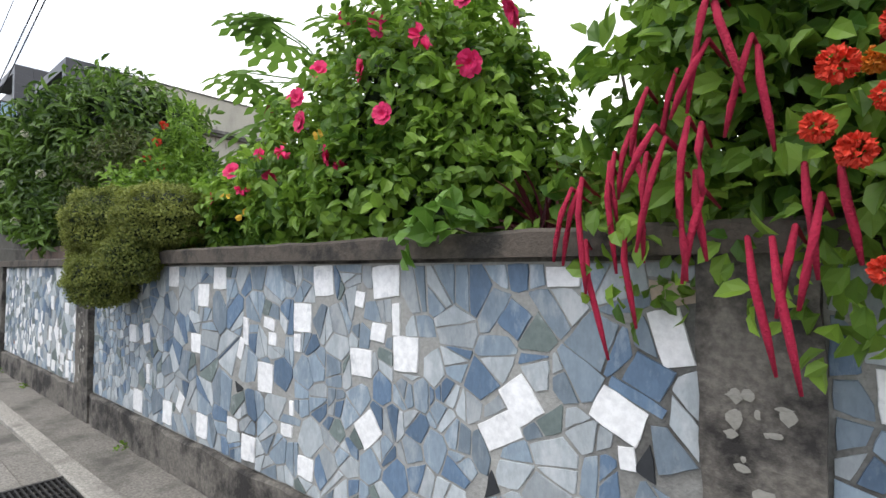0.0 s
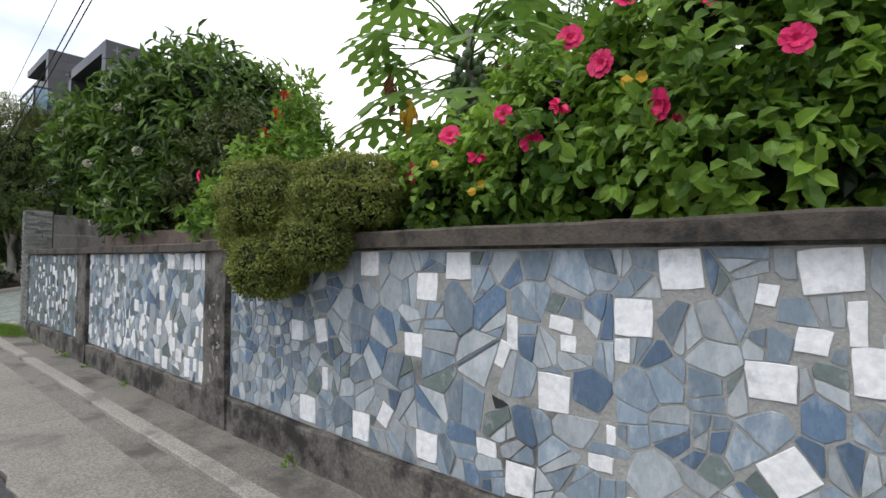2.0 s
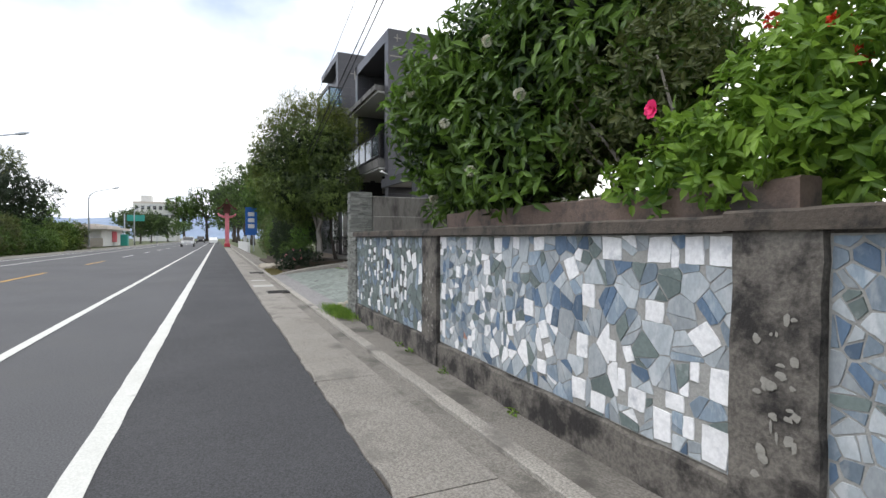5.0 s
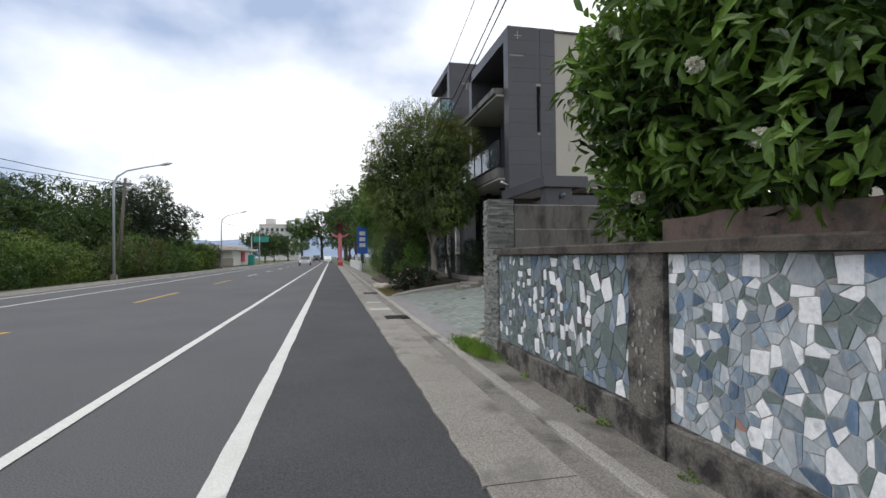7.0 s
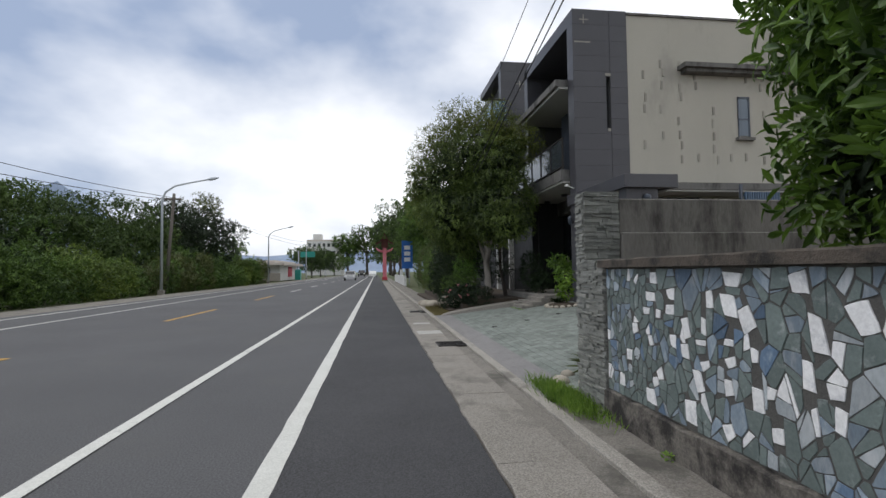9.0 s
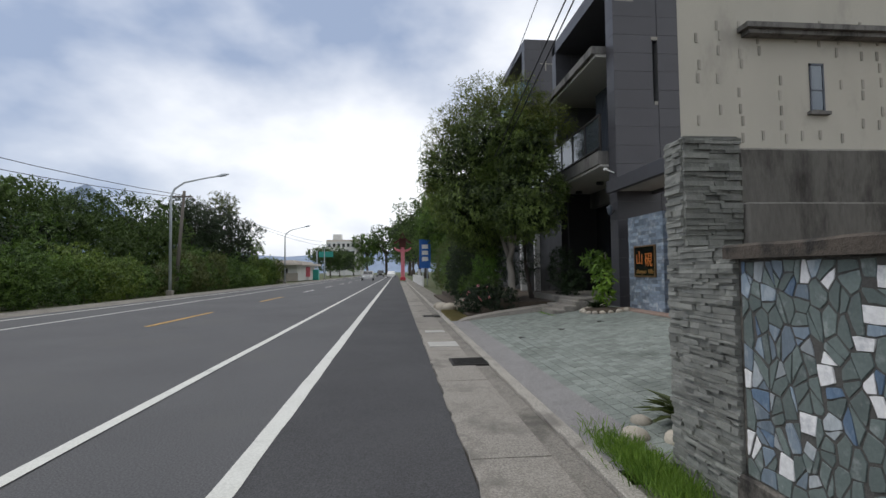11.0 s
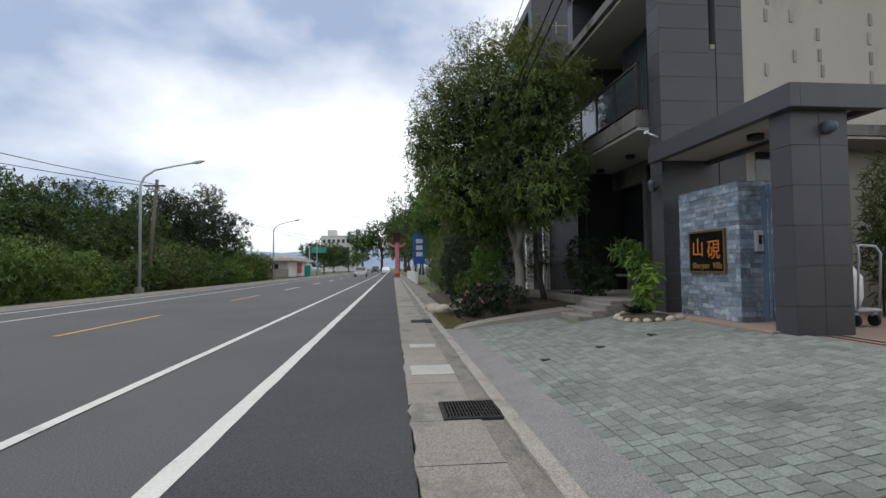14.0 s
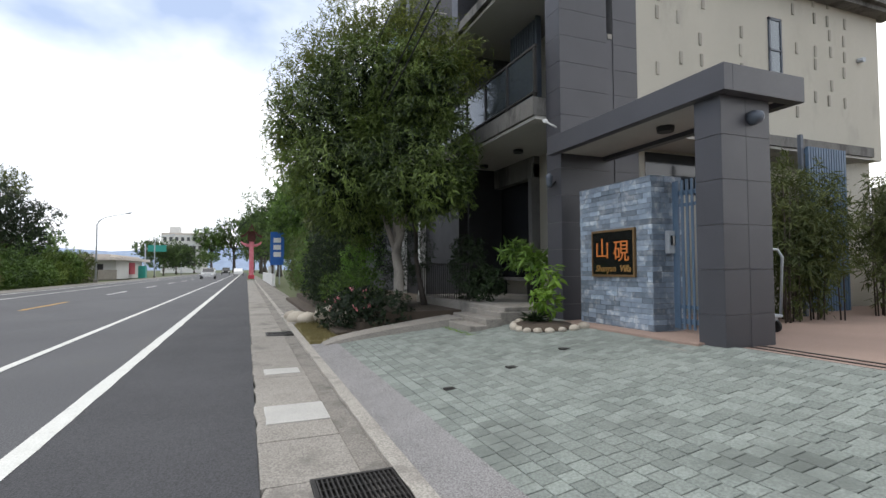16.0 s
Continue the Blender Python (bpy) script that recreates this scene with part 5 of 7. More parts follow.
# a pale sprig of broad leaves over the coping
sprig = thing("broadleaf_sprig", "bright green broad-leaved sprig hanging over the coping", "plant")
crown("leaves", sprig, [(-1.06, 1.36, 1.41, 0.15, 0.05, 0.05)], 10, 4, 0.095, 0.075, L["bright"], 6, 0.8, 0.0, 0.9, 0.05)
part("stem", tube(bmesh.new(), [(-1.0, 1.6, 1.38), (-1.1, 1.5, 1.43), (-1.25, 1.42, 1.42)], 0.005, 5), M["bark_dark"], sprig)
# lush broad-leaved shrub between hibiscus and chenille plant
mid = thing("broadleaf_shrub", "lush glossy broad-leaved shrub behind the wall", "bush")
MB = [(-0.28, 1.70, 1.75, 0.32, 0.3, 0.5), (-0.18, 1.68, 2.3, 0.30, 0.3, 0.45), (0.08, 1.75, 2.7, 0.4, 0.35, 0.45), (-0.86, 1.92, 1.5, 0.34, 0.25, 0.2)]
crown("leaves", mid, MB, 620, 7, 0.085, 0.055, L["hibiscus"], 7, 0.5, 0.1, 0.9, 0.08)
# darker leaf colour in place of shade behind the outer leaves
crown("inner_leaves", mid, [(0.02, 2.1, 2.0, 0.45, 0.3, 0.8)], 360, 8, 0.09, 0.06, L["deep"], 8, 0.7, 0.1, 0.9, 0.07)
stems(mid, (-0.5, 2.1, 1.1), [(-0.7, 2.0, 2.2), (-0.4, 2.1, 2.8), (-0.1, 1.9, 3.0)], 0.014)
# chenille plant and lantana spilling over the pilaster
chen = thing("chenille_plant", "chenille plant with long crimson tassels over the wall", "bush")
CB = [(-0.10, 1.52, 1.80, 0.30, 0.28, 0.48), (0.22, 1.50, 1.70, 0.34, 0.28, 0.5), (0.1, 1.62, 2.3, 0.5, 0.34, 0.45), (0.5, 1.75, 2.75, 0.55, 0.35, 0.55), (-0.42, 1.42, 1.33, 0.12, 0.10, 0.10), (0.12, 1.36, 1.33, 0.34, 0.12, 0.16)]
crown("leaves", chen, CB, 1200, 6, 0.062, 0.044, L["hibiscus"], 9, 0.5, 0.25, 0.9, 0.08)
# shade behind the tassels comes from this near-black leaf colour
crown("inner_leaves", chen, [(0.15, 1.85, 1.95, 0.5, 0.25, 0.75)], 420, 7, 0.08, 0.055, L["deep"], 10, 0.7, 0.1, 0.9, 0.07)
rng = random.Random(12)
for i in range(38):
    x, z = rng.uniform(-0.56, 0.22), rng.uniform(1.30, 1.95)
    y = (1.36 if x < -0.3 else 1.25) - rng.uniform(0, 0.08)
    z = min(z, 1.46 + (x + 0.56) * 1.1)
    ln = rng.uniform(0.11, 0.27)
    sw = rng.uniform(-0.07, 0.07)
    pts = [(x, y + 0.12, z), (x + sw * 0.3, y + 0.02, z + 0.03), (x + sw * 0.6, y - 0.02, z - ln * 0.25), (x + sw, y - 0.02, z - ln * 0.65), (x + sw * 1.3, y - 0.015, z - ln)]
    part("tassel", tube(bmesh.new(), pts, [0.003, 0.006, 0.0085, 0.008, 0.0035], 7), M["tassel"], chen, "crimson tassel")
lan = thing("lantana_bush", "lantana bush with orange and red flower heads", "bush")
crown("leaves", lan, [(0.42, 1.35, 1.62, 0.28, 0.22, 0.36), (0.6, 1.4, 2.1, 0.4, 0.3, 0.4), (0.30, 1.32, 1.40, 0.2, 0.12, 0.12)], 420, 6, 0.06, 0.04, L["hibiscus"], 14, 0.5, 0.15, 0.9, 0.06)
put_flowers(lan, cluster_mesh("flower_head", 150, 0.03, 0.014, M["petal_orange"], 7), [(0.10, 1.16, 1.48), (0.16, 1.18, 1.56), (0.21, 1.20, 1.16), (0.05, 1.2, 1.64), (0.12, 1.2, 1.3)], "flower_head", 8)
put_flowers(lan, cluster_mesh("flower_head", 150, 0.032, 0.014, M["petal_red"], 9), [(0.13, 1.12, 1.44), (0.22, 1.1, 1.46), (0.20, 1.1, 1.64), (0.26, 1.12, 1.60), (0.27, 1.1, 1.32), (0.16, 1.14, 1.72), (0.3, 1.12, 1.74), (0.24, 1.16, 1.84), (0.33, 1.1, 1.5), (0.0, 1.12, 1.62), (0.06, 1.1, 1.55), (0.02, 1.1, 1.47), (0.1, 1.1, 1.36), (0.05, 1.11, 1.28), (-0.03, 1.12, 1.52), (0.08, 1.1, 1.66), (0.12, 1.1, 1.22)], "flower_head", 9)
# dark garden growth behind
gb = thing("garden_thicket", "dark mixed shrubs growing deep in the garden", "shrubs")
crown("leaves", gb, [(0.3, 3.2, 1.75, 0.9, 0.6, 0.55), (-0.9, 3.1, 1.6, 0.7, 0.5, 0.45), (1.3, 2.6, 2.3, 0.9, 0.7, 1.2), (-4.2, 3.2, 1.75, 0.9, 0.5, 0.6), (-6.2, 3.4, 1.8, 0.8, 0.6, 0.6)], 1400, 7, 0.09, 0.045, L["magnolia"], 15, 0.5, 0.15, 0.9, 0.1)
brom = thing("red_cordyline", "crimson strap-leaved cordyline in the garden", "plant")
crown("leaves", brom, [(-0.95, 1.85, 1.4, 0.05, 0.05, 0.05)], 12, 3, 0.28, 0.03, L["crimson"], 16, 0.5, 0.0, 0.8, 0.02)
croton = thing("croton_shrub", "yellow-green croton with narrow leaves behind the wall", "bush")
crown("leaves", croton, [(-0.62, 1.95, 1.5, 0.3, 0.2, 0.18)], 60, 8, 0.13, 0.03, L["willow"], 17, 0.6, 0.05, 0.9, 0.06)
wil = thing("slender_tree", "slender grey-leaved tree far back in the garden", "tree")
trunk_mesh(wil, (0.0, 4.6, 1.1), (-0.1, 4.6, 3.6), 0.06, 0.025, [(-0.5, 4.4, 3.6), (0.4, 4.5, 3.9)], 5, M["bark_dark"])
crown("crown", wil, [(-0.2, 4.5, 3.5, 0.5, 0.5, 0.7), (0.3, 4.5, 3.0, 0.4, 0.4, 0.5)], 260, 6, 0.10, 0.022, L["osmanthus"], 18, 0.9, 0.4, 0.8, 0.1)

# clipped boxwood that hangs over the wall
box_ = thing("clipped_shrub", "cloud-clipped olive-green shrub hanging over the wall", "topiary")
BB = [(-4.20, 1.36, 1.61, 0.34, 0.30, 0.26), (-3.54, 1.46, 1.62, 0.32, 0.28, 0.22), (-4.06, 1.27, 1.22, 0.25, 0.21, 0.19), (-3.62, 1.30, 1.36, 0.21, 0.18, 0.15), (-3.88, 1.48, 1.5, 0.36, 0.24, 0.2), (-4.32, 1.34, 1.42, 0.2, 0.2, 0.16)]
crown("leaves", box_, BB, 22000, 4, 0.018, 0.012, L["boxwood"], 21, 0.09, 0.0, 0.9, 0.018, jitter=0.5)
# added solid core, coloured near-black for the shade between the small leaves
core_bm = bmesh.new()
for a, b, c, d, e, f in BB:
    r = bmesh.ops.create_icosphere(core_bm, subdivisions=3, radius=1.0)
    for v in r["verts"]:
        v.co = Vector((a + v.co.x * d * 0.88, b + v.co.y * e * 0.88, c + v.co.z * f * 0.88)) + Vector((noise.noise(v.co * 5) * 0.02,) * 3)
part("shaded_inner_mass", core_bm, L["deep"], box_)
# ixora with orange flowers
ix = thing("ixora_bush", "upright ixora bush with orange-red flower clusters", "bush")
crown("leaves", ix, [(-5.35, 2.35, 2.0, 0.40, 0.3, 0.5), (-5.38, 2.35, 2.45, 0.26, 0.2, 0.32), (-5.36, 2.35, 2.8, 0.09, 0.09, 0.25)], 420, 7, 0.085, 0.03, L["hibiscus"], 22, 0.6, 0.0, 0.8, 0.07)
put_flowers(ix, cluster_mesh("blossom", 40, 0.04, 0.03, M["petal_red"], 11), [(-5.35, 2.08, 2.55), (-5.2, 2.05, 2.28), (-5.5, 2.05, 2.4), (-5.1, 2.05, 2.1), (-5.3, 2.12, 2.72), (-5.55, 2.1, 2.15)], "blossom", 10)
# magenta rose sprigs low by the boxwood, and a fresh green shrub beside the magnolia
fs_ = thing("fresh_shrub", "fresh light-green shrub with a fuchsia bloom", "bush")
crown("leaves", fs_, [(-5.55, 1.95, 1.75, 0.42, 0.35, 0.40), (-5.9, 1.85, 1.62, 0.35, 0.25, 0.25), (-5.2, 1.95, 1.9, 0.35, 0.3, 0.45)], 560, 7, 0.085, 0.04, L["hibiscus"], 23, 0.6, 0.1, 0.9, 0.07)
put_flowers(fs_, HM, [(-5.9, 1.66, 2.0)], seed=11)
grey = thing("grey_shrub", "loose grey-green twiggy shrub by the wall", "bush")
crown("leaves", grey, [(-6.35, 1.95, 2.2, 0.5, 0.4, 0.42), (-6.7, 1.9, 1.95, 0.4, 0.3, 0.3), (-6.0, 2.0, 2.5, 0.35, 0.3, 0.3)], 520, 6, 0.06, 0.026, L["bamboo"], 24, 0.8, 0.1, 0.9, 0.07)
stems(grey, (-6.0, 2.1, 1.1), [(-6.8, 1.8, 2.3), (-6.4, 1.9, 2.5), (-6.9, 1.85, 2.1), (-6.1, 1.9, 2.4)], 0.02, M["bark"])

# papaya
pap = thing("papaya_tree", "papaya tree with a cluster of green fruit", "tree")
PX, PY = -4.25, 3.45
part("trunk", tube(bmesh.new(), [(PX, PY, 1.0), (PX + 0.02, PY, 1.9), (PX, PY, 2.7), (PX, PY, 3.45)], [0.085, 0.075, 0.07, 0.05], 12), M["bark"], pap)
fbm = bmesh.new()
r = bmesh.ops.create_uvsphere(fbm, u_segments=10, v_segments=7, radius=1.0)
for v in fbm.verts:
    v.co = Vector((v.co.x * 0.048, v.co.y * 0.048, v.co.z * 0.062))
for fc in fbm.faces:
    fc.smooth = True
fme = bpy.data.meshes.new("fruit")
fbm.to_mesh(fme)
fbm.free()
fme.materials.append(M["fruit"])
rng = random.Random(31)
for k in range(9):
    zz = 2.5 + k * 0.085
    n = 7 if k < 7 else 5
    for i in range(n):
        a = 2 * math.pi * i / n + k * 0.5 + rng.uniform(-0.2, 0.2)
        rr = 0.16 + rng.uniform(-0.015, 0.025) - (0.04 if k > 6 else 0)
        o = new("fruit", fme)
        o.parent = pap
        s = rng.uniform(0.95, 1.35) * (1 if k < 6 else 0.75)
        o.matrix_basis = pose(PX + rr * math.cos(a), PY + rr * math.sin(a), zz, rng.uniform(-25, 25), rng.uniform(-25, 25), 0) @ Matrix.Diagonal((s, s, s, 1))


def papaya_leaf(parent, base, tip, size, material, seed, droop=0.0):
    """A long stalk with a deeply lobed palm-shaped blade."""
    rg = random.Random(seed)
    base, tip = Vector(base), Vector(tip)
    mid = base.lerp(tip, 0.5) + Vector((0, 0, 0.08))
    part("leaf_stalk", tube(bmesh.new(), [base, mid, tip], [0.011, 0.009, 0.006], 6), L["bright"], parent)
    out = (tip - base).normalized()
    out.z = out.z * 0.3 - 0.25 - droop
    out.normalize()
    side = out.cross(Vector((0, 0, 1))).normalized()
    upv = side.cross(out)
    vs, fs = [tuple(tip)], []
    for k in range(9):
        a = radians(-128 + 32 * k)
        ln = size * (1.0 - 0.28 * abs(k - 4) / 4)
        o = len(vs)
        d = out * math.cos(a) + side * math.sin(a)
        s2 = out * -math.sin(a) + side * math.cos(a)
        for u, w in ((0.33, -0.10), (0.5, -0.09), (0.62, -0.24), (0.68, -0.08), (0.84, -0.15), (1.0, 0.0), (0.84, 0.15), (0.68, 0.08), (0.62, 0.24), (0.5, 0.09), (0.33, 0.10)):
            p = tip + d * ln * u + s2 * ln * w + upv * (-0.28 * size * u * u + rg.uniform(-0.01, 0.01))
            vs.append(tuple(p))
        fs += [(0, o, o + 10), (o, o + 1, o + 9, o + 10), (o + 1, o + 2, o + 3), (o + 1, o + 3, o + 7, o + 9), (o + 7, o + 8, o + 9), (o + 3, o + 4, o + 5), (o + 3, o + 5, o + 7), (o + 5, o + 6, o + 7)]
    for k in range(8):
        a, b = 1 + k * 11 + 10, 1 + (k + 1) * 11
        fs.append((0, a, b))
    mesh_from("leaf_blade", vs, fs, material, parent)


rng = random.Random(33)
for i in range(28):
    a = 2 * math.pi * i / 28 * 3.02 + rng.uniform(-0.3, 0.3)
    el = 0.8 - 0.046 * i + rng.uniform(-0.1, 0.1)
    ln = rng.uniform(0.75, 1.05)
    b = (PX, PY, 3.42 - 0.02 * i)
    t = (PX + math.cos(a) * ln * math.cos(el), PY + math.sin(a) * ln * math.cos(el), b[2] + ln * math.sin(el))
    papaya_leaf(pap, b, t, rng.uniform(0.44, 0.56), L["papaya"], i)
for x, y, z, mm in ((PX - 0.72, PY - 0.35, 2.98, "dead_leaf"), (PX - 0.42, PY - 0.4, 2.72, "petal_yellow"), (PX + 0.55, PY - 0.2, 2.9, "dead_leaf")):
    rg = np.random.default_rng(int(abs(x * 100)))
    n = 26
    c = np.array([x, y, z]) + rg.normal(size=(n, 3)) * (0.03, 0.03, 0.07)
    d = rg.normal(size=(n, 3)) * 0.25 + np.array([0, 0, -1.0])
    v, f = leaf_arrays(c, d, rg.normal(size=(n, 3)), np.full(n, 0.16), np.full(n, 0.05))
    mesh_from("withered_leaf", v.tolist(), f, M[mm], pap, label="withered hanging papaya leaf")
    part("leaf_stalk", tube(bmesh.new(), [(PX, PY, 3.1), ((PX + x) / 2, (PY + y) / 2, z + 0.28), (x, y, z + 0.1)], [0.01, 0.008, 0.005], 5), L["bright"], pap)

# dark tree behind, top right of the garden
dt = thing("dark_garden_tree", "dense dark tree with drooping foliage behind the papaya", "tree")
trunk_mesh(dt, (-4.4, 5.4, 1.0), (-4.5, 5.4, 3.2), 0.12, 0.06, [(-5.0, 5.2, 3.7), (-3.8, 5.2, 3.8), (-4.4, 5.7, 4.0)], 7, M["bark_dark"])
crown("crown", dt, [(-4.6, 5.4, 3.4, 0.8, 0.7, 0.7), (-3.9, 5.4, 3.6, 0.7, 0.7, 0.8), (-4.4, 5.2, 2.5, 0.7, 0.6, 0.6)], 1100, 7, 0.11, 0.04, L["magnolia"], 27, 0.6, 0.25, 0.9, 0.1)

# big glossy tree with white buds
mag = thing("magnolia_tree", "large glossy-leaved tree with round white flower heads", "tree")
trunk_mesh(mag, (-8.1, 2.5, 1.0), (-8.0, 2.4, 2.6), 0.12, 0.08, [(-8.8, 1.9, 2.7), (-7.0, 2.4, 3.0), (-8.2, 1.8, 2.5), (-8.3, 2.8, 3.6), (-6.8, 2.0, 2.6), (-10.1, 2.8, 3.0), (-9.8, 2.7, 2.2)], 9, M["bark_dark"])
trunk_mesh(mag, (-7.1, 2.5, 1.0), (-7.0, 2.6, 2.4), 0.10, 0.06, [(-6.6, 2.4, 2.8), (-7.4, 2.2, 2.8)], 10, M["bark_dark"], "trunk")
MG = [(-8.2, 2.4, 2.75, 1.1, 1.1, 0.85), (-8.5, 1.95, 2.35, 0.8, 0.7, 0.55), (-7.2, 2.35, 2.8, 0.95, 0.9, 0.85), (-7.8, 2.6, 3.2, 0.9, 0.9, 0.55), (-8.9, 2.2, 2.0, 0.55, 0.6, 0.45), (-7.5, 1.85, 1.95, 0.7, 0.45, 0.4), (-6.7, 2.4, 2.5, 0.55, 0.55, 0.6), (-9.0, 2.5, 2.95, 0.65, 0.75, 0.6), (-9.6, 2.7, 2.9, 0.95, 0.8, 0.95), (-10.0, 2.75, 2.0, 0.75, 0.6, 0.65), (-10.2, 2.9, 3.2, 0.8, 0.75, 0.8), (-8.3, 1.5, 2.75, 0.4, 0.35, 0.35), (-8.9, 1.6, 2.55, 0.35, 0.4, 0.3)]
crown("crown", mag, MG, 3300, 8, 0.14, 0.052, L["magnolia"], 30, 0.28, 0.15, 0.95, 0.11, jitter=0.6)
# the crown's inner shade is put into the colour of these leaves
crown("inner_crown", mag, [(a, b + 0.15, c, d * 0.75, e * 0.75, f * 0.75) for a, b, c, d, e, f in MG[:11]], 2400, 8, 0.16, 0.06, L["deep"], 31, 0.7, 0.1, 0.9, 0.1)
BL = cluster_mesh("flower_ball", 90, 0.05, 0.035, M["petal_white"], 13)
put_flowers(mag, BL, [(-8.45, 1.18, 2.7), (-7.9, 1.3, 2.3), (-8.8, 1.25, 2.3), (-7.35, 1.42, 2.85), (-7.6, 1.4, 1.85), (-8.9, 1.62, 1.72), (-7.0, 1.5, 2.35)], "flower_ball", 14)


# ---- forecourt planting ----
def rosette(name, label, at, n, length, width, material, seed, category="plant", up=0.9):
    t = thing(name, label, category)
    rg = np.random.default_rng(seed)
    a = rg.random(n) * 2 * np.pi
    d = np.stack([np.cos(a), np.sin(a), up * (0.3 + rg.random(n))], 1)
    c = np.array(at) + d * 0.02
    v, f = leaf_arrays(c, d, np.tile([0, 0, 1.0], (n, 1)), length * (0.7 + 0.5 * rg.random(n)), np.full(n, width), 0.4, 0.25)
    mesh_from("leaves", v.tolist(), f, material, t)
    return t


rosette("agave", "spiky grey-green agave beside the stone pier", (-12.95, 1.98, 0.1), 44, 0.38, 0.05, L["bamboo"], 41)
tuft = thing("grass_tuft", "bright green grass tuft at the foot of the pier", "grass", kind="stuff")
rg = np.random.default_rng(42)
n = 2600
c = np.stack([-12.15 + rg.normal(size=n) * 0.34, 1.28 + rg.normal(size=n) * 0.075, np.full(n, 0.035)], 1)
d = np.stack([rg.normal(size=n) * 0.6, rg.normal(size=n) * 0.6, 0.7 + rg.random(n)], 1)
v, f = leaf_arrays(c, d, rg.normal(size=(n, 3)), 0.06 + 0.08 * rg.random(n), np.full(n, 0.008))
mesh_from("blades", v.tolist(), f, L["grass"], tuft)
for k, (x, y) in enumerate(((-9.4, 1.40), (-6.9, 1.40), (-8.1, 1.38), (-10.6, 1.40), (-4.0, 1.39), (-9.05, 1.39))):
    w = thing("wall_weed", "small green weed at the foot of the wall", "weed")
    crown("leaves", w, [(x, y, 0.03, 0.06, 0.02, 0.025)], 9, 4, 0.03, 0.016, L["grass"], 50 + k, 0.6, 0.0, 0.9, 0.02)


def boulder(at, r, seed, material, name="boulder", label="pale rounded boulder edging the planting", sub=2, flat=0.7):
    bm = bmesh.new()
    bmesh.ops.create_icosphere(bm, subdivisions=sub, radius=r)
    off = Vector((seed * 3.1, seed * 1.7, 0))
    for v in bm.verts:
        k = 1 + 0.22 * noise.noise(v.co / r * 1.1 + off)
        v.co = Vector((v.co.x * k * 1.15, v.co.y * k, v.co.z * k * flat)) + Vector(at)
    for fc in bm.faces:
        fc.smooth = True
    return tagged(link(name, bm, material), label, "rock", "planting boulders")


for k, (x, y, r) in enumerate(((-12.75, 1.46, 0.09), (-13.05, 1.66, 0.08), (-12.6, 1.7, 0.1))):
    boulder((x, y, 0.08), r, k, M["pebble"])
rng = random.Random(61)
for k in range(13):
    a = math.pi * (0.95 + 1.1 * k / 12)
    x, y = -19.75 + 0.62 * math.cos(a), 4.35 + 0.75 * math.sin(a) * 0.75
    boulder((x, y, drive_z(x, y) + 0.03), rng.uniform(0.05, 0.085), 20 + k, M["pebble"], sub=2)
boulder((-19.75, 4.25, drive_z(0, 4.25) - 0.02), 0.46, 90, M["soil"], "planting_soil", "low mound of dark soil inside the boulders", 3, 0.22)
rosette("fern_clump", "dark strap-leaved clump among the boulders", (-19.75, 4.05, 0.44), 90, 0.26, 0.025, L["deep"], 43)
pach = thing("money_tree", "young leafy tree with palm-shaped leaves at the fin", "tree")
trunk_mesh(pach, (-19.8, 4.3, 0.4), (-19.75, 4.25, 0.9), 0.025, 0.013, [(-19.85, 4.15, 1.05), (-19.6, 4.2, 1.15), (-19.7, 4.3, 1.25)], 8)
crown("crown", pach, [(-19.82, 4.2, 1.0, 0.18, 0.17, 0.2), (-19.6, 4.22, 1.15, 0.16, 0.15, 0.16), (-19.7, 4.2, 0.75, 0.2, 0.18, 0.16)], 44, 6, 0.14, 0.05, L["hibiscus"], 44, 0.8, 0.35, 1.0, 0.05)
# potted plant on the porch
potp = thing("potted_tree", "potted leafy plant in a ribbed black pot on the porch", "potted plant")
part("pot", tube(bmesh.new(), [(-21.3, 5.0, 0.62), (-21.3, 5.0, 0.75), (-21.3, 5.0, 0.76), (-21.3, 5.0, 0.95), (-21.3, 5.0, 0.96), (-21.3, 5.0, 1.16)], [0.12, 0.13, 0.145, 0.15, 0.165, 0.17], 18), M["pot"], potp)
crown("crown", potp, [(-21.55, 4.75, 1.5, 0.3, 0.25, 0.18), (-21.0, 4.8, 1.35, 0.25, 0.22, 0.16)], 60, 7, 0.2, 0.05, L["magnolia"], 45, 0.8, 0.3, 1.0, 0.06)
part("stem", tube(bmesh.new(), [(-21.3, 5.0, 1.1), (-21.35, 4.95, 1.7)], [0.02, 0.012], 6), M["bark"], potp)

# raised front garden with ramp, steps, lawn
tagged(link("garden_bed", boxes((-34, -22.1, 2.4, 4.99, -0.1, 0.46), (-34, -22.15, 2.0, 2.4, -0.1, 0.3), (-34, -22.2, 1.6, 2.0, -0.1, 0.14)), M["soil"]), "raised soil bed of the front garden", "soil", kind="structure")
tagged(link("porch_floor", boxes((-24.75, -20.4, 3.9, 6.3, 0.0, 0.62), bevel=0.01), M["slab"]), "grey stone porch floor", "floor", kind="structure")
for k in range(3):
    tagged(link("porch_step", boxes((-21.75 + 0.1 * k, -20.30 - 0.04 * k, 3.27 + 0.27 * k, 3.56 + 0.27 * k if k < 2 else 4.6, 0.0, 0.37 + 0.09 * k), bevel=0.012), M["slab"]), "grey stone porch step", "step", "porch steps", kind="structure")
bm = bmesh.new()
rings = []
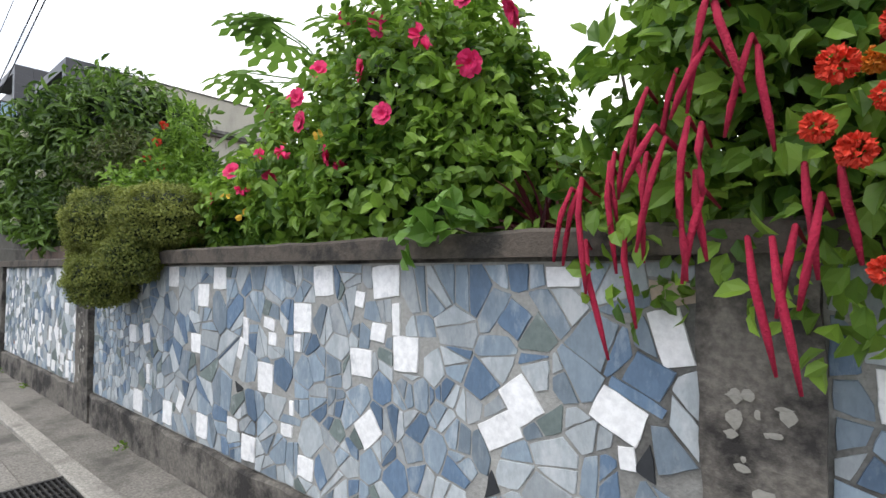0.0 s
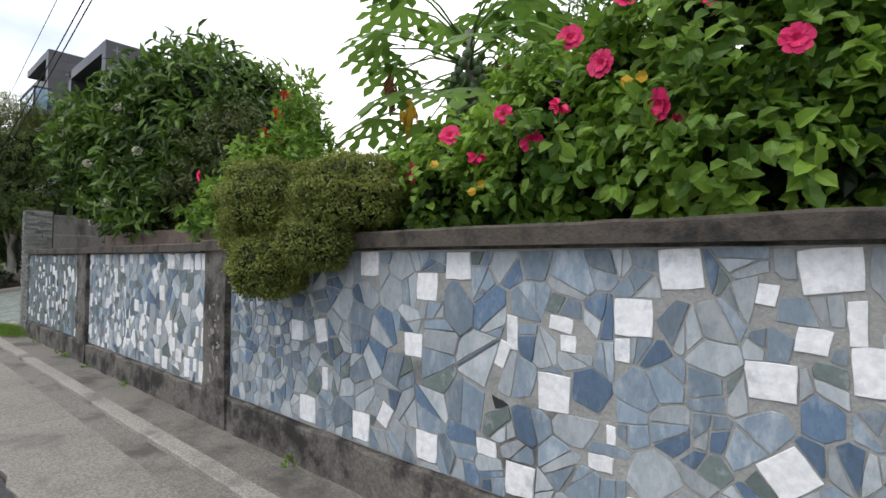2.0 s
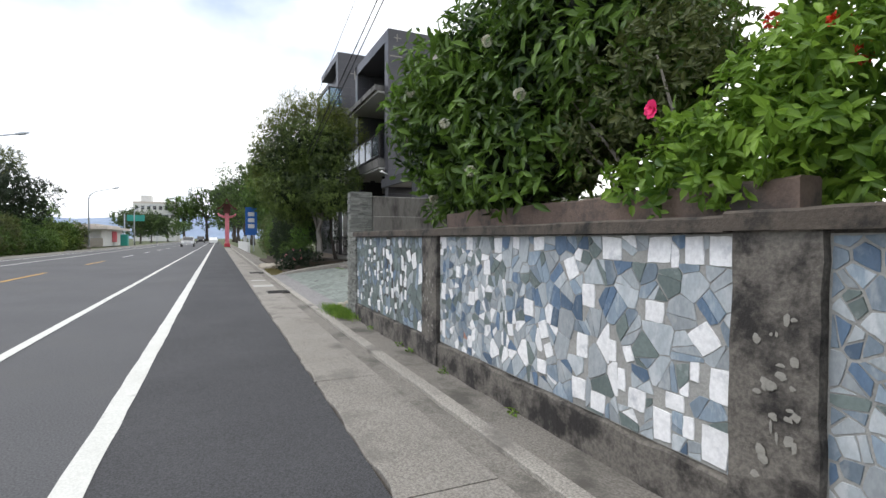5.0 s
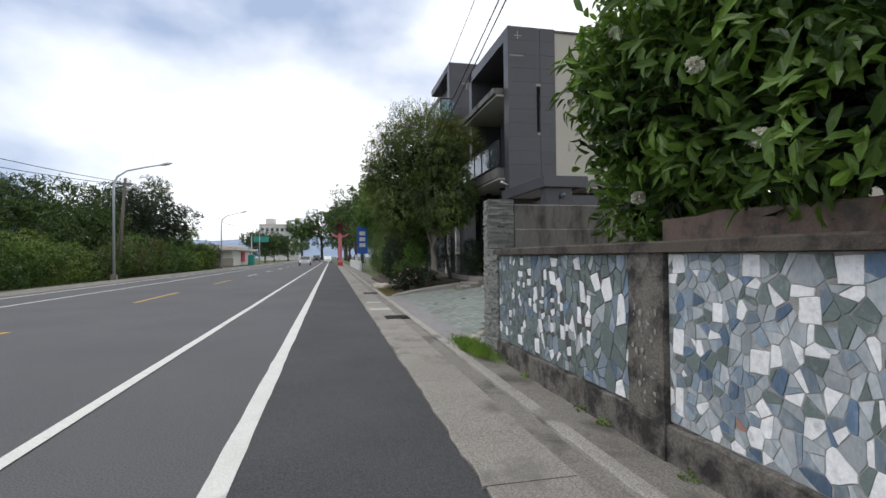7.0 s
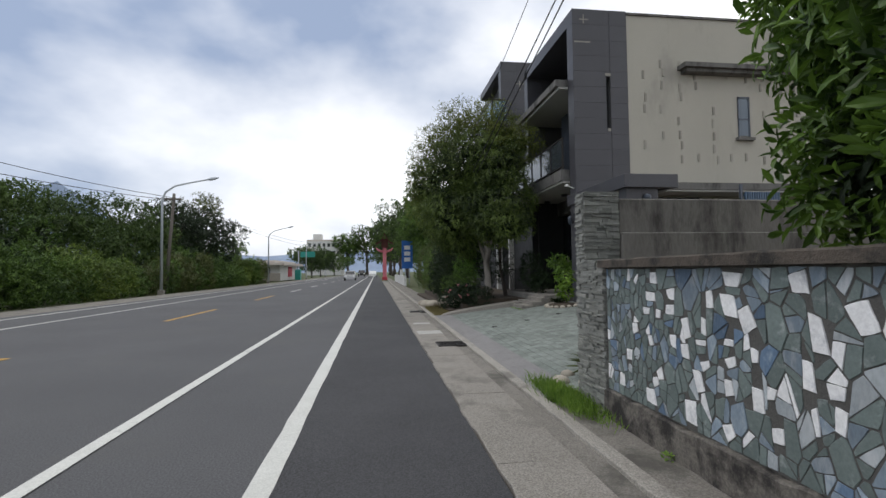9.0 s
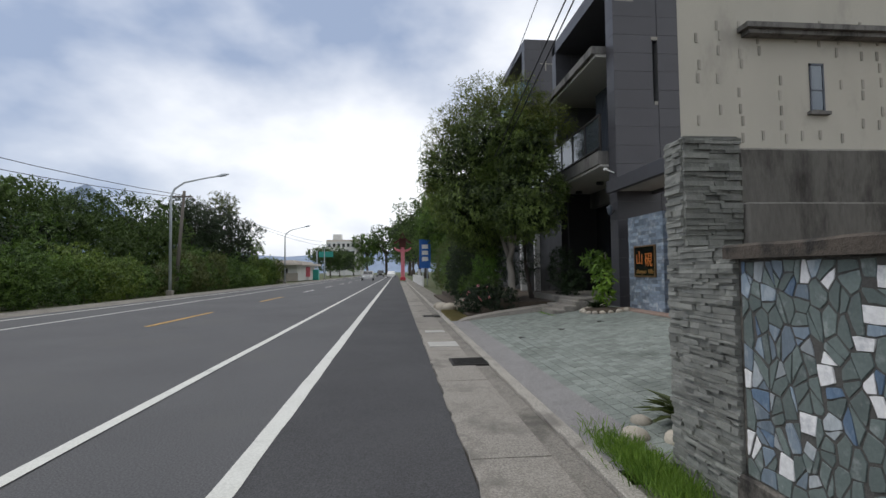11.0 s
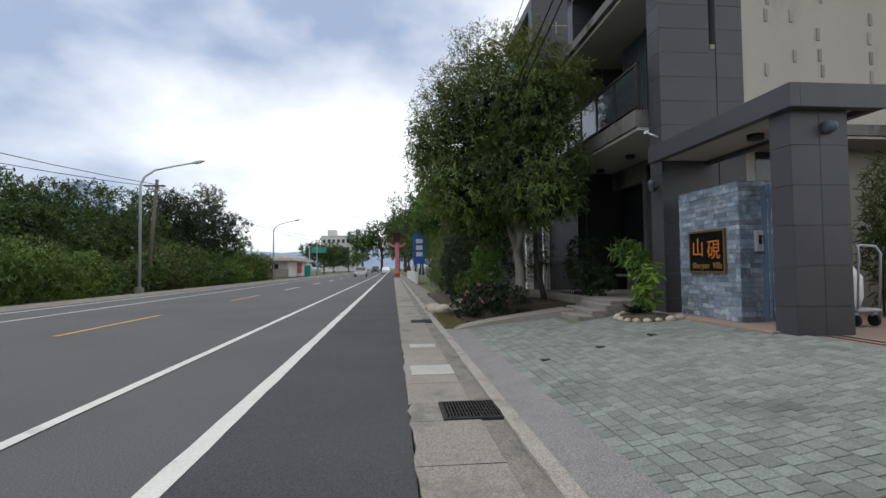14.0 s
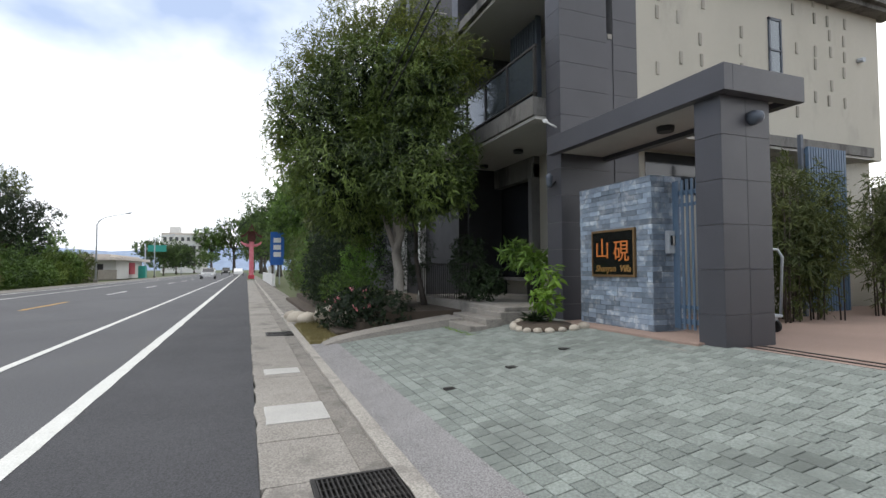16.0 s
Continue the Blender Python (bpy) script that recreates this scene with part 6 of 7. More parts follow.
for k in range(13):
    u = k / 12
    yy, xo, zt = 1.3 + 2.2 * u, 0.35 * u * u, 0.05 + 0.37 * u ** 0.8
    rings.append([bm.verts.new(c) for c in ((-21.95 + xo * 0.5, yy, 0.0), (-21.95 + xo * 0.5, yy, zt), (-21.45 + xo, yy, zt), (-21.42 + xo, yy, 0.0))])
for p, q in zip(rings, rings[1:]):
    for k in range(3):
        bm.faces.new((p[k], p[k + 1], q[k + 1], q[k]))
bm.faces.new(rings[0]), bm.faces.new(rings[-1][::-1])
bmesh.ops.recalc_face_normals(bm, faces=bm.faces)
tagged(link("garden_ramp", bm, M["slab"]), "curved sloping ramp of pale stone slabs", "ramp", kind="structure")
tagged(link("front_lawn", boxes((-24.6, -21.8, 1.12, 1.75, -0.05, 0.07)), M["dry_grass"]), "patchy dry lawn strip by the gutter", "lawn", kind="structure")
lg = thing("lawn_grass", "short dry grass blades on the lawn strip", "grass", kind="stuff")
rg = np.random.default_rng(46)
n = 5000
c = np.stack([-24.6 + 2.8 * rg.random(n), 1.12 + 0.9 * rg.random(n), np.full(n, 0.06)], 1)
d = np.stack([rg.normal(size=n) * 0.5, rg.normal(size=n) * 0.5, np.full(n, 0.8)], 1)
v, f = leaf_arrays(c, d, rg.normal(size=(n, 3)), 0.04 + 0.04 * rg.random(n), np.full(n, 0.008))
mesh_from("blades", v.tolist(), f, M["dry_grass"], lg)
eg = thing("edging_moss", "strip of yellow-green moss and grass along the lowest step", "grass", kind="stuff")
n = 1800
c = np.stack([-21.4 + 1.35 * rg.random(n), 3.16 + 0.10 * rg.random(n), np.full(n, 0.24)], 1)
d = np.stack([rg.normal(size=n) * 0.6, rg.normal(size=n) * 0.6, np.full(n, 0.6)], 1)
v, f = leaf_arrays(c, d, rg.normal(size=(n, 3)), 0.03 + 0.03 * rg.random(n), np.full(n, 0.008))
mesh_from("blades", v.tolist(), f, L["grass"], eg)
for k, (x, y, r, z) in enumerate(((-24.8, 1.4, 0.22, 0.15), (-25.4, 1.25, 0.25, 0.1), (-24.3, 1.75, 0.3, 0.25), (-26.2, 1.2, 0.2, 0.1), (-23.2, 1.95, 0.2, 0.3))):
    boulder((x, y, z), r, 40 + k, M["pebble"])
fb = thing("rose_bush", "low dark bush with pale pink roses", "bush")
FB = [(-22.7, 2.1, 0.5, 0.6, 0.5, 0.4), (-23.2, 1.85, 0.4, 0.5, 0.45, 0.34), (-22.25, 2.5, 0.5, 0.42, 0.42, 0.34)]
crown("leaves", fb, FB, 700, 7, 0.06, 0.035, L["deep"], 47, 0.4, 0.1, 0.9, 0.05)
rg = np.random.default_rng(48)
pp, _ = blob_points(rg, FB, 60, 0.02)
put_flowers(fb, flower_mesh("rose", 5, 0.04, M["petal_pink"], 0.6, 5, True), [tuple(p) for p in pp if p[1] < 2.35 and p[2] > 0.5][:22], "rose", 15)
ot = thing("front_garden_tree", "round-crowned tree with drooping grey-green leaves before the villa", "tree")
trunk_mesh(ot, (-23.0, 2.95, 0.4), (-23.2, 2.95, 2.7), 0.11, 0.08, [(-24.2, 2.4, 3.6), (-22.2, 3.4, 3.4), (-23.4, 2.2, 4.2), (-24.4, 3.4, 4.4), (-22.6, 3.6, 4.6), (-23.4, 3.0, 5.2)], 11, M["bark"], wobble=0.14)
OB = [(-23.4, 2.2, 3.1, 1.25, 1.35, 0.95), (-22.8, 3.2, 3.4, 1.2, 1.25, 1.1), (-23.9, 1.75, 4.1, 1.1, 1.15, 1.05), (-23.2, 2.6, 4.9, 1.2, 1.2, 0.95), (-24.3, 2.4, 2.6, 1.0, 1.0, 0.7), (-22.3, 3.2, 2.75, 0.9, 0.9, 0.6), (-22.5, 3.2, 4.6, 0.9, 0.9, 0.9)]
crown("crown", ot, OB, 5600, 8, 0.13, 0.031, L["osmanthus"], 49, 0.32, 0.5, 0.8, 0.12)
# leaves coloured near-black to give the shade within the round crown
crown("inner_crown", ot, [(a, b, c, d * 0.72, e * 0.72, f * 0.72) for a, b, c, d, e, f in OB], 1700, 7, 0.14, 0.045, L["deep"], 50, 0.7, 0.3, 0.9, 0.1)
bt = thing("feathery_tree", "feathery yellow-green tree rising behind the front tree", "tree")
trunk_mesh(bt, (-23.6, 3.7, 0.4), (-23.5, 3.2, 3.6), 0.06, 0.03, [(-22.7, 3.5, 5.6), (-24.5, 1.3, 5.2), (-23.8, 2.2, 6.0), (-24.2, 1.0, 4.2)], 12, M["bark_dark"])
crown("crown", bt, [(-22.6, 3.5, 5.5, 0.85, 0.7, 0.6), (-23.9, 2.1, 5.75, 0.9, 0.9, 0.65), (-24.5, 1.2, 4.9, 0.6, 0.6, 1.0), (-24.3, 0.9, 3.9, 0.5, 0.45, 0.9), (-23.3, 2.3, 6.25, 0.9, 0.9, 0.5), (-22.7, 3.1, 6.1, 0.7, 0.7, 0.5), (-24.2, 1.5, 5.7, 0.6, 0.6, 0.6), (-22.4, 4.0, 5.2, 0.6, 0.6, 0.6)], 2500, 7, 0.11, 0.022, L["willow"], 51, 0.9, 0.25, 0.8, 0.14)
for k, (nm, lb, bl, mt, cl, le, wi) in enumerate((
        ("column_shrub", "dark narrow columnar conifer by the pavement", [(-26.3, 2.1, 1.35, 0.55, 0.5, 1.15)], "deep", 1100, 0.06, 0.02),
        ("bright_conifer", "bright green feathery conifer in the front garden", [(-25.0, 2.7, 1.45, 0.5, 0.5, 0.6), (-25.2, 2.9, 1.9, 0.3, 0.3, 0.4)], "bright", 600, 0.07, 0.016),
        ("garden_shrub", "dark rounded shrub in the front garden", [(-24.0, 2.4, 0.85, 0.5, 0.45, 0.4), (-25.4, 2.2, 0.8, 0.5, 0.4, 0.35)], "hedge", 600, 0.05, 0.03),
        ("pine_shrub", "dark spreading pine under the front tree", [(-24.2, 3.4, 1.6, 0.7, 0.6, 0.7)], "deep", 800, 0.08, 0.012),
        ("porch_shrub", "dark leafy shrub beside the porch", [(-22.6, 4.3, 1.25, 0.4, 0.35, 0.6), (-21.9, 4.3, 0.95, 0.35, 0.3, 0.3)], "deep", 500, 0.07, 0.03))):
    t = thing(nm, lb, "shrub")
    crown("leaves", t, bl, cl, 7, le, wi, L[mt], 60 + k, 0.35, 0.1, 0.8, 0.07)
fence = thing("iron_fence", "low dark iron fence before the porch", "fence")
for k in range(26):
    part("bar", tube(bmesh.new(), [(-22.0 - 0.12 * k, 4.02, 0.55), (-22.0 - 0.12 * k, 4.02, 1.35)], 0.01, 5), M["iron"], fence)
part("rail", boxes((-25.1, -21.95, 4.01, 4.03, 1.3, 1.33)), M["iron"], fence)
# bamboo in the yard
for k, (x, y, h) in enumerate(((-18.6, 7.6, 2.4), (-18.5, 8.2, 2.3), (-18.4, 10.0, 2.4), (-18.4, 10.7, 2.3), (-18.4, 11.4, 2.2), (-18.4, 12.2, 2.4))):
    b = thing("bamboo_clump", "dense clump of slender yellow-green bamboo", "bamboo", "yard bamboo")
    rg_ = random.Random(70 + k)
    for q in range(14):
        px, py = x + rg_.uniform(-0.25, 0.25), y + rg_.uniform(-0.3, 0.3)
        part("culm", tube(bmesh.new(), [(px, py, 0.42), (px + rg_.uniform(-0.1, 0.1), py + rg_.uniform(-0.1, 0.1), h)], [0.012, 0.006], 5), M["bark_dark"], b)
    crown("leaves", b, [(x, y, 0.55 + h * 0.5, 0.45, 0.45, h * 0.46)], 800, 6, 0.13, 0.022, L["bamboo"], 80 + k, 0.8, 0.4, 0.8, 0.1)
# camera and lantern on the fin
cctv = thing("security_camera", "white bullet security camera under the balcony", "camera")
part("body", tube(bmesh.new(), [(-20.13, 4.52, 3.54), (-20.06, 4.44, 3.52)], [0.032, 0.028], 10), M["white_paint"], cctv)
part("bracket", tube(bmesh.new(), [(-20.1, 4.69, 3.45), (-20.1, 4.5, 3.52)], 0.015, 6), M["white_paint"], cctv)
lant = thing("wall_lantern", "dark metal wall lantern on the tiled fin", "lamp")
part("body", tube(bmesh.new(), [(-20.15, 4.58, 2.5), (-20.15, 4.58, 2.53), (-20.15, 4.58, 2.64), (-20.15, 4.58, 2.67), (-20.15, 4.58, 2.72)], [0.02, 0.045, 0.055, 0.065, 0.015], 10), M["steel_grey"], lant)
part("bracket", tube(bmesh.new(), [(-20.15, 4.70, 2.6), (-20.15, 4.6, 2.5)], 0.015, 6), M["iron"], lant)
# handcart behind the pillar
cart = thing("hand_cart", "small grey hand cart parked beside the gate pillar", "cart")
part("deck", boxes((-18.32, -17.62, 5.86, 6.2, 0.62, 0.66), bevel=0.01), M["galv"], cart)
part("load", tube(bmesh.new(), [(-17.98, 6.03, 0.66), (-17.98, 6.03, 0.8), (-17.98, 6.03, 1.05), (-17.98, 6.03, 1.2)], [0.16, 0.2, 0.2, 0.1], 16), M["white_paint"], cart, "rounded white load on the deck")
part("handle", tube(bmesh.new(), [(-17.64, 5.88, 0.64), (-17.6, 5.88, 1.35), (-17.64, 5.9, 1.44), (-17.72, 6.03, 1.46), (-17.64, 6.16, 1.44), (-17.6, 6.18, 1.35), (-17.64, 6.18, 0.64)], 0.016, 8), M["galv"], cart)
for x, y in ((-17.7, 5.9), (-17.7, 6.16), (-18.25, 5.9), (-18.25, 6.16)):
    part("wheel", tube(bmesh.new(), [(x, y - 0.02, 0.51), (x, y + 0.02, 0.51)], 0.075, 16), M["rubber"], cart)
    part("fork", boxes((x - 0.02, x + 0.02, y - 0.03, y + 0.03, 0.56, 0.622)), M["galv"], cart)
for k, (x, y) in enumerate(((-17.8, 1.92), (-18.05, 2.71), (-18.3, 3.53))):
    dz = drive_z(x, y)
    dr = thing("paving_drain", "small dark drain slot set in the paving", "drain", "paving drains")
    part("cover", boxes((x - 0.045, x + 0.045, y - 0.05, y + 0.05, dz - 0.02, dz + 0.022)), M["iron"], dr)

# ---- street and distance ----
def street_lamp(x, y, h, arm, label="grey street lamp with a long curved arm"):
    t = thing("street_lamp", label, "street lamp", "street lamps")
    part("base", boxes((x - 0.18, x + 0.18, y - 0.18, y + 0.18, -0.1, 0.25), bevel=0.02), M["slab"], t)
    pts = [(x, y, 0.2), (x, y, h * 0.85), (x - 0.1, y + arm * 0.06, h * 0.92), (x - 0.25, y + arm * 0.25, h * 0.98), (x - 0.5, y + arm * 0.6, h * 1.02), (x - 0.8, y + arm, h * 1.06)]
    part("pole", tube(bmesh.new(), pts, [0.10, 0.075, 0.07, 0.06, 0.05, 0.045], 8), M["galv"], t)
    a, b = Vector(pts[-2]), Vector(pts[-1])
    d = (b - a).normalized()
    part("lamp_head", tube(bmesh.new(), [b - d * 0.3, b, b + d * 0.25, b + d * 0.5], [0.04, 0.11, 0.10, 0.03], 8), M["galv"], t)
    return t


street_lamp(-43.5, -14.9, 7.5, 2.9)
street_lamp(-76.0, -14.6, 7.0, 2.6)
street_lamp(-112.0, -14.6, 7.0, 2.6)
street_lamp(-150.0, -14.6, 7.0, 2.6)
up = thing("utility_pole", "leaning dark timber utility pole", "utility pole")
part("pole", tube(bmesh.new(), [(-46.0, -15.6, 0), (-46.3, -15.2, 7.2)], [0.13, 0.10], 8), M["wood_pole"], up)
part("cross_arm", boxes((-46.4, -46.2, -16.0, -14.7, 6.75, 6.85)), M["wood_pole"], up)


def cable(points, r, label="thin black overhead cable", sag=0.6):
    pts = []
    for a, b in zip(points, points[1:]):
        a, b = Vector(a), Vector(b)
        for i in range(9):
            u = i / 8
            pts.append(a.lerp(b, u) - Vector((0, 0, sag * 4 * u * (1 - u))))
    return tagged(link("overhead_cable", tube(bmesh.new(), pts, r, 5), M["black_plastic"]), label, "cable", "overhead cables")


cable([(-20, -24, 8.4), (-46.3, -15.3, 6.9), (-110, -14.6, 7.4)], 0.02)
cable([(-20, -24, 7.3), (-46.3, -15.1, 6.7), (-110, -14.2, 6.6)], 0.02)
for k, (dx, dz) in enumerate(((0, 0), (0.18, 0.15), (0.6, 0.9))):
    cable([(16 + dx, 2.0, 11.6 + dz), (-24.0, 2.5 - dx * 0.4, 3.9 + dz)], 0.012 if k < 2 else 0.007, sag=0.25)


def hedge_row(name, label, x0, x1, y, h, depth, seed, mats, n_blobs, per_m, leaf, grp):
    """A run of roadside scrub: separate rounded masses side by side, each a thing."""
    rg_ = random.Random(seed)
    k = 0
    x = x0
    while x > x1:
        w = rg_.uniform(2.0, 3.6) * (1 + abs(x) * 0.004)
        hh = h * rg_.uniform(0.75, 1.2)
        t = thing(name, label, "bush", grp)
        bl = [(x - w * rg_.uniform(0.1, 0.9), y - rg_.uniform(0, depth), hh * rg_.uniform(0.35, 0.75), w * rg_.uniform(0.35, 0.55), depth * 0.4, hh * rg_.uniform(0.3, 0.45)) for _ in range(n_blobs)] + [(x - w / 2, y - 0.3, hh * 0.3, w * 0.55, depth * 0.35, hh * 0.33)]
        far = 1 + max(0, abs(x) - 40) / 60
        crown("leaves", t, bl, int(per_m * w / far ** 1.2), 6, leaf * far, leaf * 0.42 * far, L[rg_.choice(mats)], seed * 100 + k, 0.3, 0.1, 0.9, 0.12 * far)
        x -= w * 0.72
        k += 1


hedge_row("roadside_bush", "wild green roadside scrub", -20, -75, -15.6, 2.7, 2.4, 5, ("hedge", "hedge", "bright_scrub", "bamboo"), 3, 230, 0.17, "roadside scrub")
hedge_row("roadside_bush", "dark wild roadside scrub", -18, -80, -19.0, 4.6, 3.0, 6, ("far", "deep", "hedge"), 3, 170, 0.24, "roadside scrub")


def far_tree(x, y, h, w, seed, mt="far", label="broad dark-green roadside tree", leaf=0.3, n=900, name="roadside_tree", gappy=False):
    t = thing(name, label, "tree", "roadside trees")
    rg_ = random.Random(seed)
    top = (x + rg_.uniform(-0.3, 0.3), y, h * 0.55)
    ends = [(x + rg_.uniform(-w, w) * 0.7, y + rg_.uniform(-w, w) * 0.6, h * rg_.uniform(0.55, 0.9)) for _ in range(5)]
    trunk_mesh(t, (x, y, 0), top, 0.03 * h, 0.015 * h, ends, seed, M["bark_dark"])
    bl = [(e[0], e[1], e[2], w * rg_.uniform(0.35, 0.5), w * 0.4, h * rg_.uniform(0.12, 0.2)) for e in ends] + ([] if gappy else [(x, y, h * 0.68, w * 0.7, w * 0.6, h * 0.26), (x, y, h * 0.45, w * 0.8, w * 0.6, h * 0.22)])
    crown("crown", t, bl, n, 7, leaf, leaf * 0.42, L[mt], seed, 0.4, 0.1, 0.9, leaf * 0.8)


for k, (x, y, h, w, mt) in enumerate(((-52, -20.5, 8.0, 4.4, "far"), (-60, -20, 8.6, 4.6, "deep"), (-68, -19.5, 8.2, 4.8, "deep"), (-40, -23, 7.0, 4.2, "far"), (-33, -25, 7.4, 4.5, "far"), (-27, -26, 7.6, 4.5, "deep"), (-47, -24, 7.4, 4.0, "far"), (-140, -17, 8.5, 7, "far"), (-170, -18, 8, 7, "deep"), (-210, -17, 9, 8, "far"))):
    far_tree(x, y, h, w, 200 + k, mt, n=1500 if abs(x) < 80 else 500, leaf=0.26 if abs(x) < 80 else 0.6)
far_tree(-78, -24, 12.0, 3.0, 230, "bamboo", "tall airy tree standing over the scrub", 0.26, 420, "airy_tree", True)
for k, (x, y, h, w, mt) in enumerate(((-38, 5.6, 5.6, 2.6, "bamboo"), (-45, 5.5, 6.4, 3.2, "far"), (-54, 6.0, 8.4, 4.2, "hedge"), (-64, 6.2, 9.5, 4.6, "hedge"), (-76, 6.2, 11.0, 5.2, "far"), (-90, 6.5, 13.0, 6.0, "hedge"), (-106, 5.5, 14.5, 6.5, "far"), (-125, 5, 16, 7.5, "far"), (-150, 4.5, 17, 8.5, "deep"), (-180, 4.5, 18, 9, "far"), (-220, 5, 19, 10, "far"), (-252, -14, 21, 8, "hedge"), (-256, -5, 25, 9, "far"), (-248, 3, 24, 9, "far"), (-270, 12, 24, 12, "far"))):
    far_tree(x, y, h, w, 300 + k, mt, n=1200 if abs(x) < 100 else 500, leaf=0.22 + abs(x) * 0.003)
for k, (x, y, z, w, h, mt) in enumerate(((-28.5, 2.5, 1.2, 0.9, 1.3, "deep"), (-30.5, 2.6, 1.3, 1.0, 1.2, "hedge"), (-33, 2.8, 1.4, 1.2, 1.3, "bamboo"), (-36.5, 2.9, 1.5, 1.4, 1.3, "hedge"), (-41, 3.0, 1.6, 1.8, 1.5, "bamboo"), (-47, 3.2, 1.6, 2.0, 1.6, "hedge"))):
    t = thing("pavement_shrub", "leafy shrub along the pavement", "shrub", "pavement shrubs")
    crown("leaves", t, [(x, y, z, w, 0.8, h)], 700, 7, 0.10, 0.035, L[mt], 400 + k, 0.35, 0.15, 0.9, 0.09)
tagged(link("pavement_far", boxes((-120, -24.7, 1.10, 1.9, -0.1, 0.05)), M["verge"]), "dusty concrete pavement further along the road", "pavement", kind="structure")
tagged(link("low_white_wall", boxes((-75, -52, 1.9, 2.1, 0, 0.9), (-60, -58, 1.9, 2.1, 0.9, 1.5)), M["far_white"]), "low whitewashed wall along the pavement", "wall")

# red roadside post with a cross arm and a small pitched roof
rp = thing("festival_post", "red and white patterned roadside post with a small roof", "post")
X, Y = -86.0, 0.75
part("shaft", boxes((X - 0.28, X + 0.28, Y - 0.28, Y + 0.28, 0.5, 5.0), bevel=0.04), M["pink_paint"], rp)
part("shaft_base", boxes((X - 0.4, X + 0.4, Y - 0.4, Y + 0.4, 0, 0.5), bevel=0.05), M["red_paint"], rp)
arm = bmesh.new()
for sd in (-1, 1):
    tube(arm, [(X, Y, 4.45), (X, Y + sd * 0.6, 4.5), (X, Y + sd * 1.05, 4.72), (X, Y + sd * 1.3, 5.0)], [0.2, 0.19, 0.15, 0.05], 8)
part("cross_arm", arm, M["pink_paint"], rp, "upturned cross arm")
bm = bmesh.new()
for sd in (-1, 1):
    for (p, zp), (q, zq) in (((0.0, 7.3), (0.35, 6.5)), ((0.35, 6.5), (0.85, 5.95)), ((0.85, 5.95), (1.35, 5.75))):
        vs = [bm.verts.new(c) for c in ((X - 0.9, Y + sd * p, zp), (X + 0.9, Y + sd * p, zp), (X + 0.9, Y + sd * q, zq), (X - 0.9, Y + sd * q, zq), (X - 0.9, Y + sd * p, zp - 0.22), (X + 0.9, Y + sd * p, zp - 0.22), (X + 0.9, Y + sd * q, zq - 0.22), (X - 0.9, Y + sd * q, zq - 0.22))]
        for fc in ((0, 1, 2, 3), (7, 6, 5, 4), (0, 4, 5, 1), (1, 5, 6, 2), (2, 6, 7, 3), (3, 7, 4, 0)):
            bm.faces.new([vs[i] for i in fc])
bmesh.ops.remove_doubles(bm, verts=bm.verts, dist=0.001)
part("roof", bm, M["roof_red"], rp)
part("lantern_box", boxes((X - 0.45, X + 0.45, Y - 0.5, Y + 0.5, 5.0, 6.4), bevel=0.04), M["roof_red"], rp)
bs = thing("blue_sign", "tall blue roadside sign with white writing", "sign")
part("board", boxes((-58.1, -58.0, 2.0, 3.1, 1.6, 4.4)), M["sign_blue"], bs)
part("post", boxes((-58.2, -58.11, 2.3, 2.4, 0, 4.4), (-58.2, -58.11, 2.7, 2.8, 0, 4.4)), M["galv"], bs)
for k in range(3):
    part("writing_bar", boxes((-57.998, -57.99, 2.25, 2.85, 2.3 + 0.6 * k, 2.7 + 0.6 * k)), M["white_paint"], bs)

# house with a tin roof, white block, far hills
fh = thing("roadside_house", "low house with a pale tin roof across the road", "house")
part("wall", boxes((-112, -94, -22, -16.5, 0, 2.6)), M["far_white"], fh)
part("roof", boxes((-113, -92, -23, -15.4, 2.6, 3.0), (-113, -93, -22, -17, 3.0, 3.4)), M["tin"], fh)
part("door", boxes((-93.99, -93.95, -19, -18, 0, 2.1)), M["dark_void"], fh)
part("fence", boxes((-92, -91.8, -21, -16, 0, 1.3)), M["bark"], fh)
part("banner", boxes((-106, -102, -16.49, -16.4, 0.6, 2.4)), M["red_paint"], fh)
part("kiosk", boxes((-104, -102.6, -15.4, -14.4, 0, 1.9)), M["teal"], fh)
wb = thing("white_block", "white four-storey block far down the road", "building")
part("wall", boxes((-275, -250, -33, -17, 0, 16)), M["far_white"], wb)
part("roof_rail", boxes((-275, -250, -33, -17, 16, 16.8)), M["tin"], wb)
part("roof_house", boxes((-265, -258, -31, -27, 16.8, 20)), M["far_white"], wb)
for r_ in range(4):
    for c_ in range(7):
        part("window", boxes((-249.99, -249.9, -32.2 + 2.2 * c_, -31.0 + 2.2 * c_, 2.6 + 3.6 * r_, 4.2 + 3.6 * r_)), M["glass_dark"], wb)
gs = thing("green_road_sign", "green hanging direction sign", "sign")
part("board", boxes((-118, -117.9, -16.6, -13.6, 4.6, 5.8)), M["teal"], gs)
part("post", boxes((-118.1, -117.95, -17.1, -16.9, 0, 6.0)), M["galv"], gs)


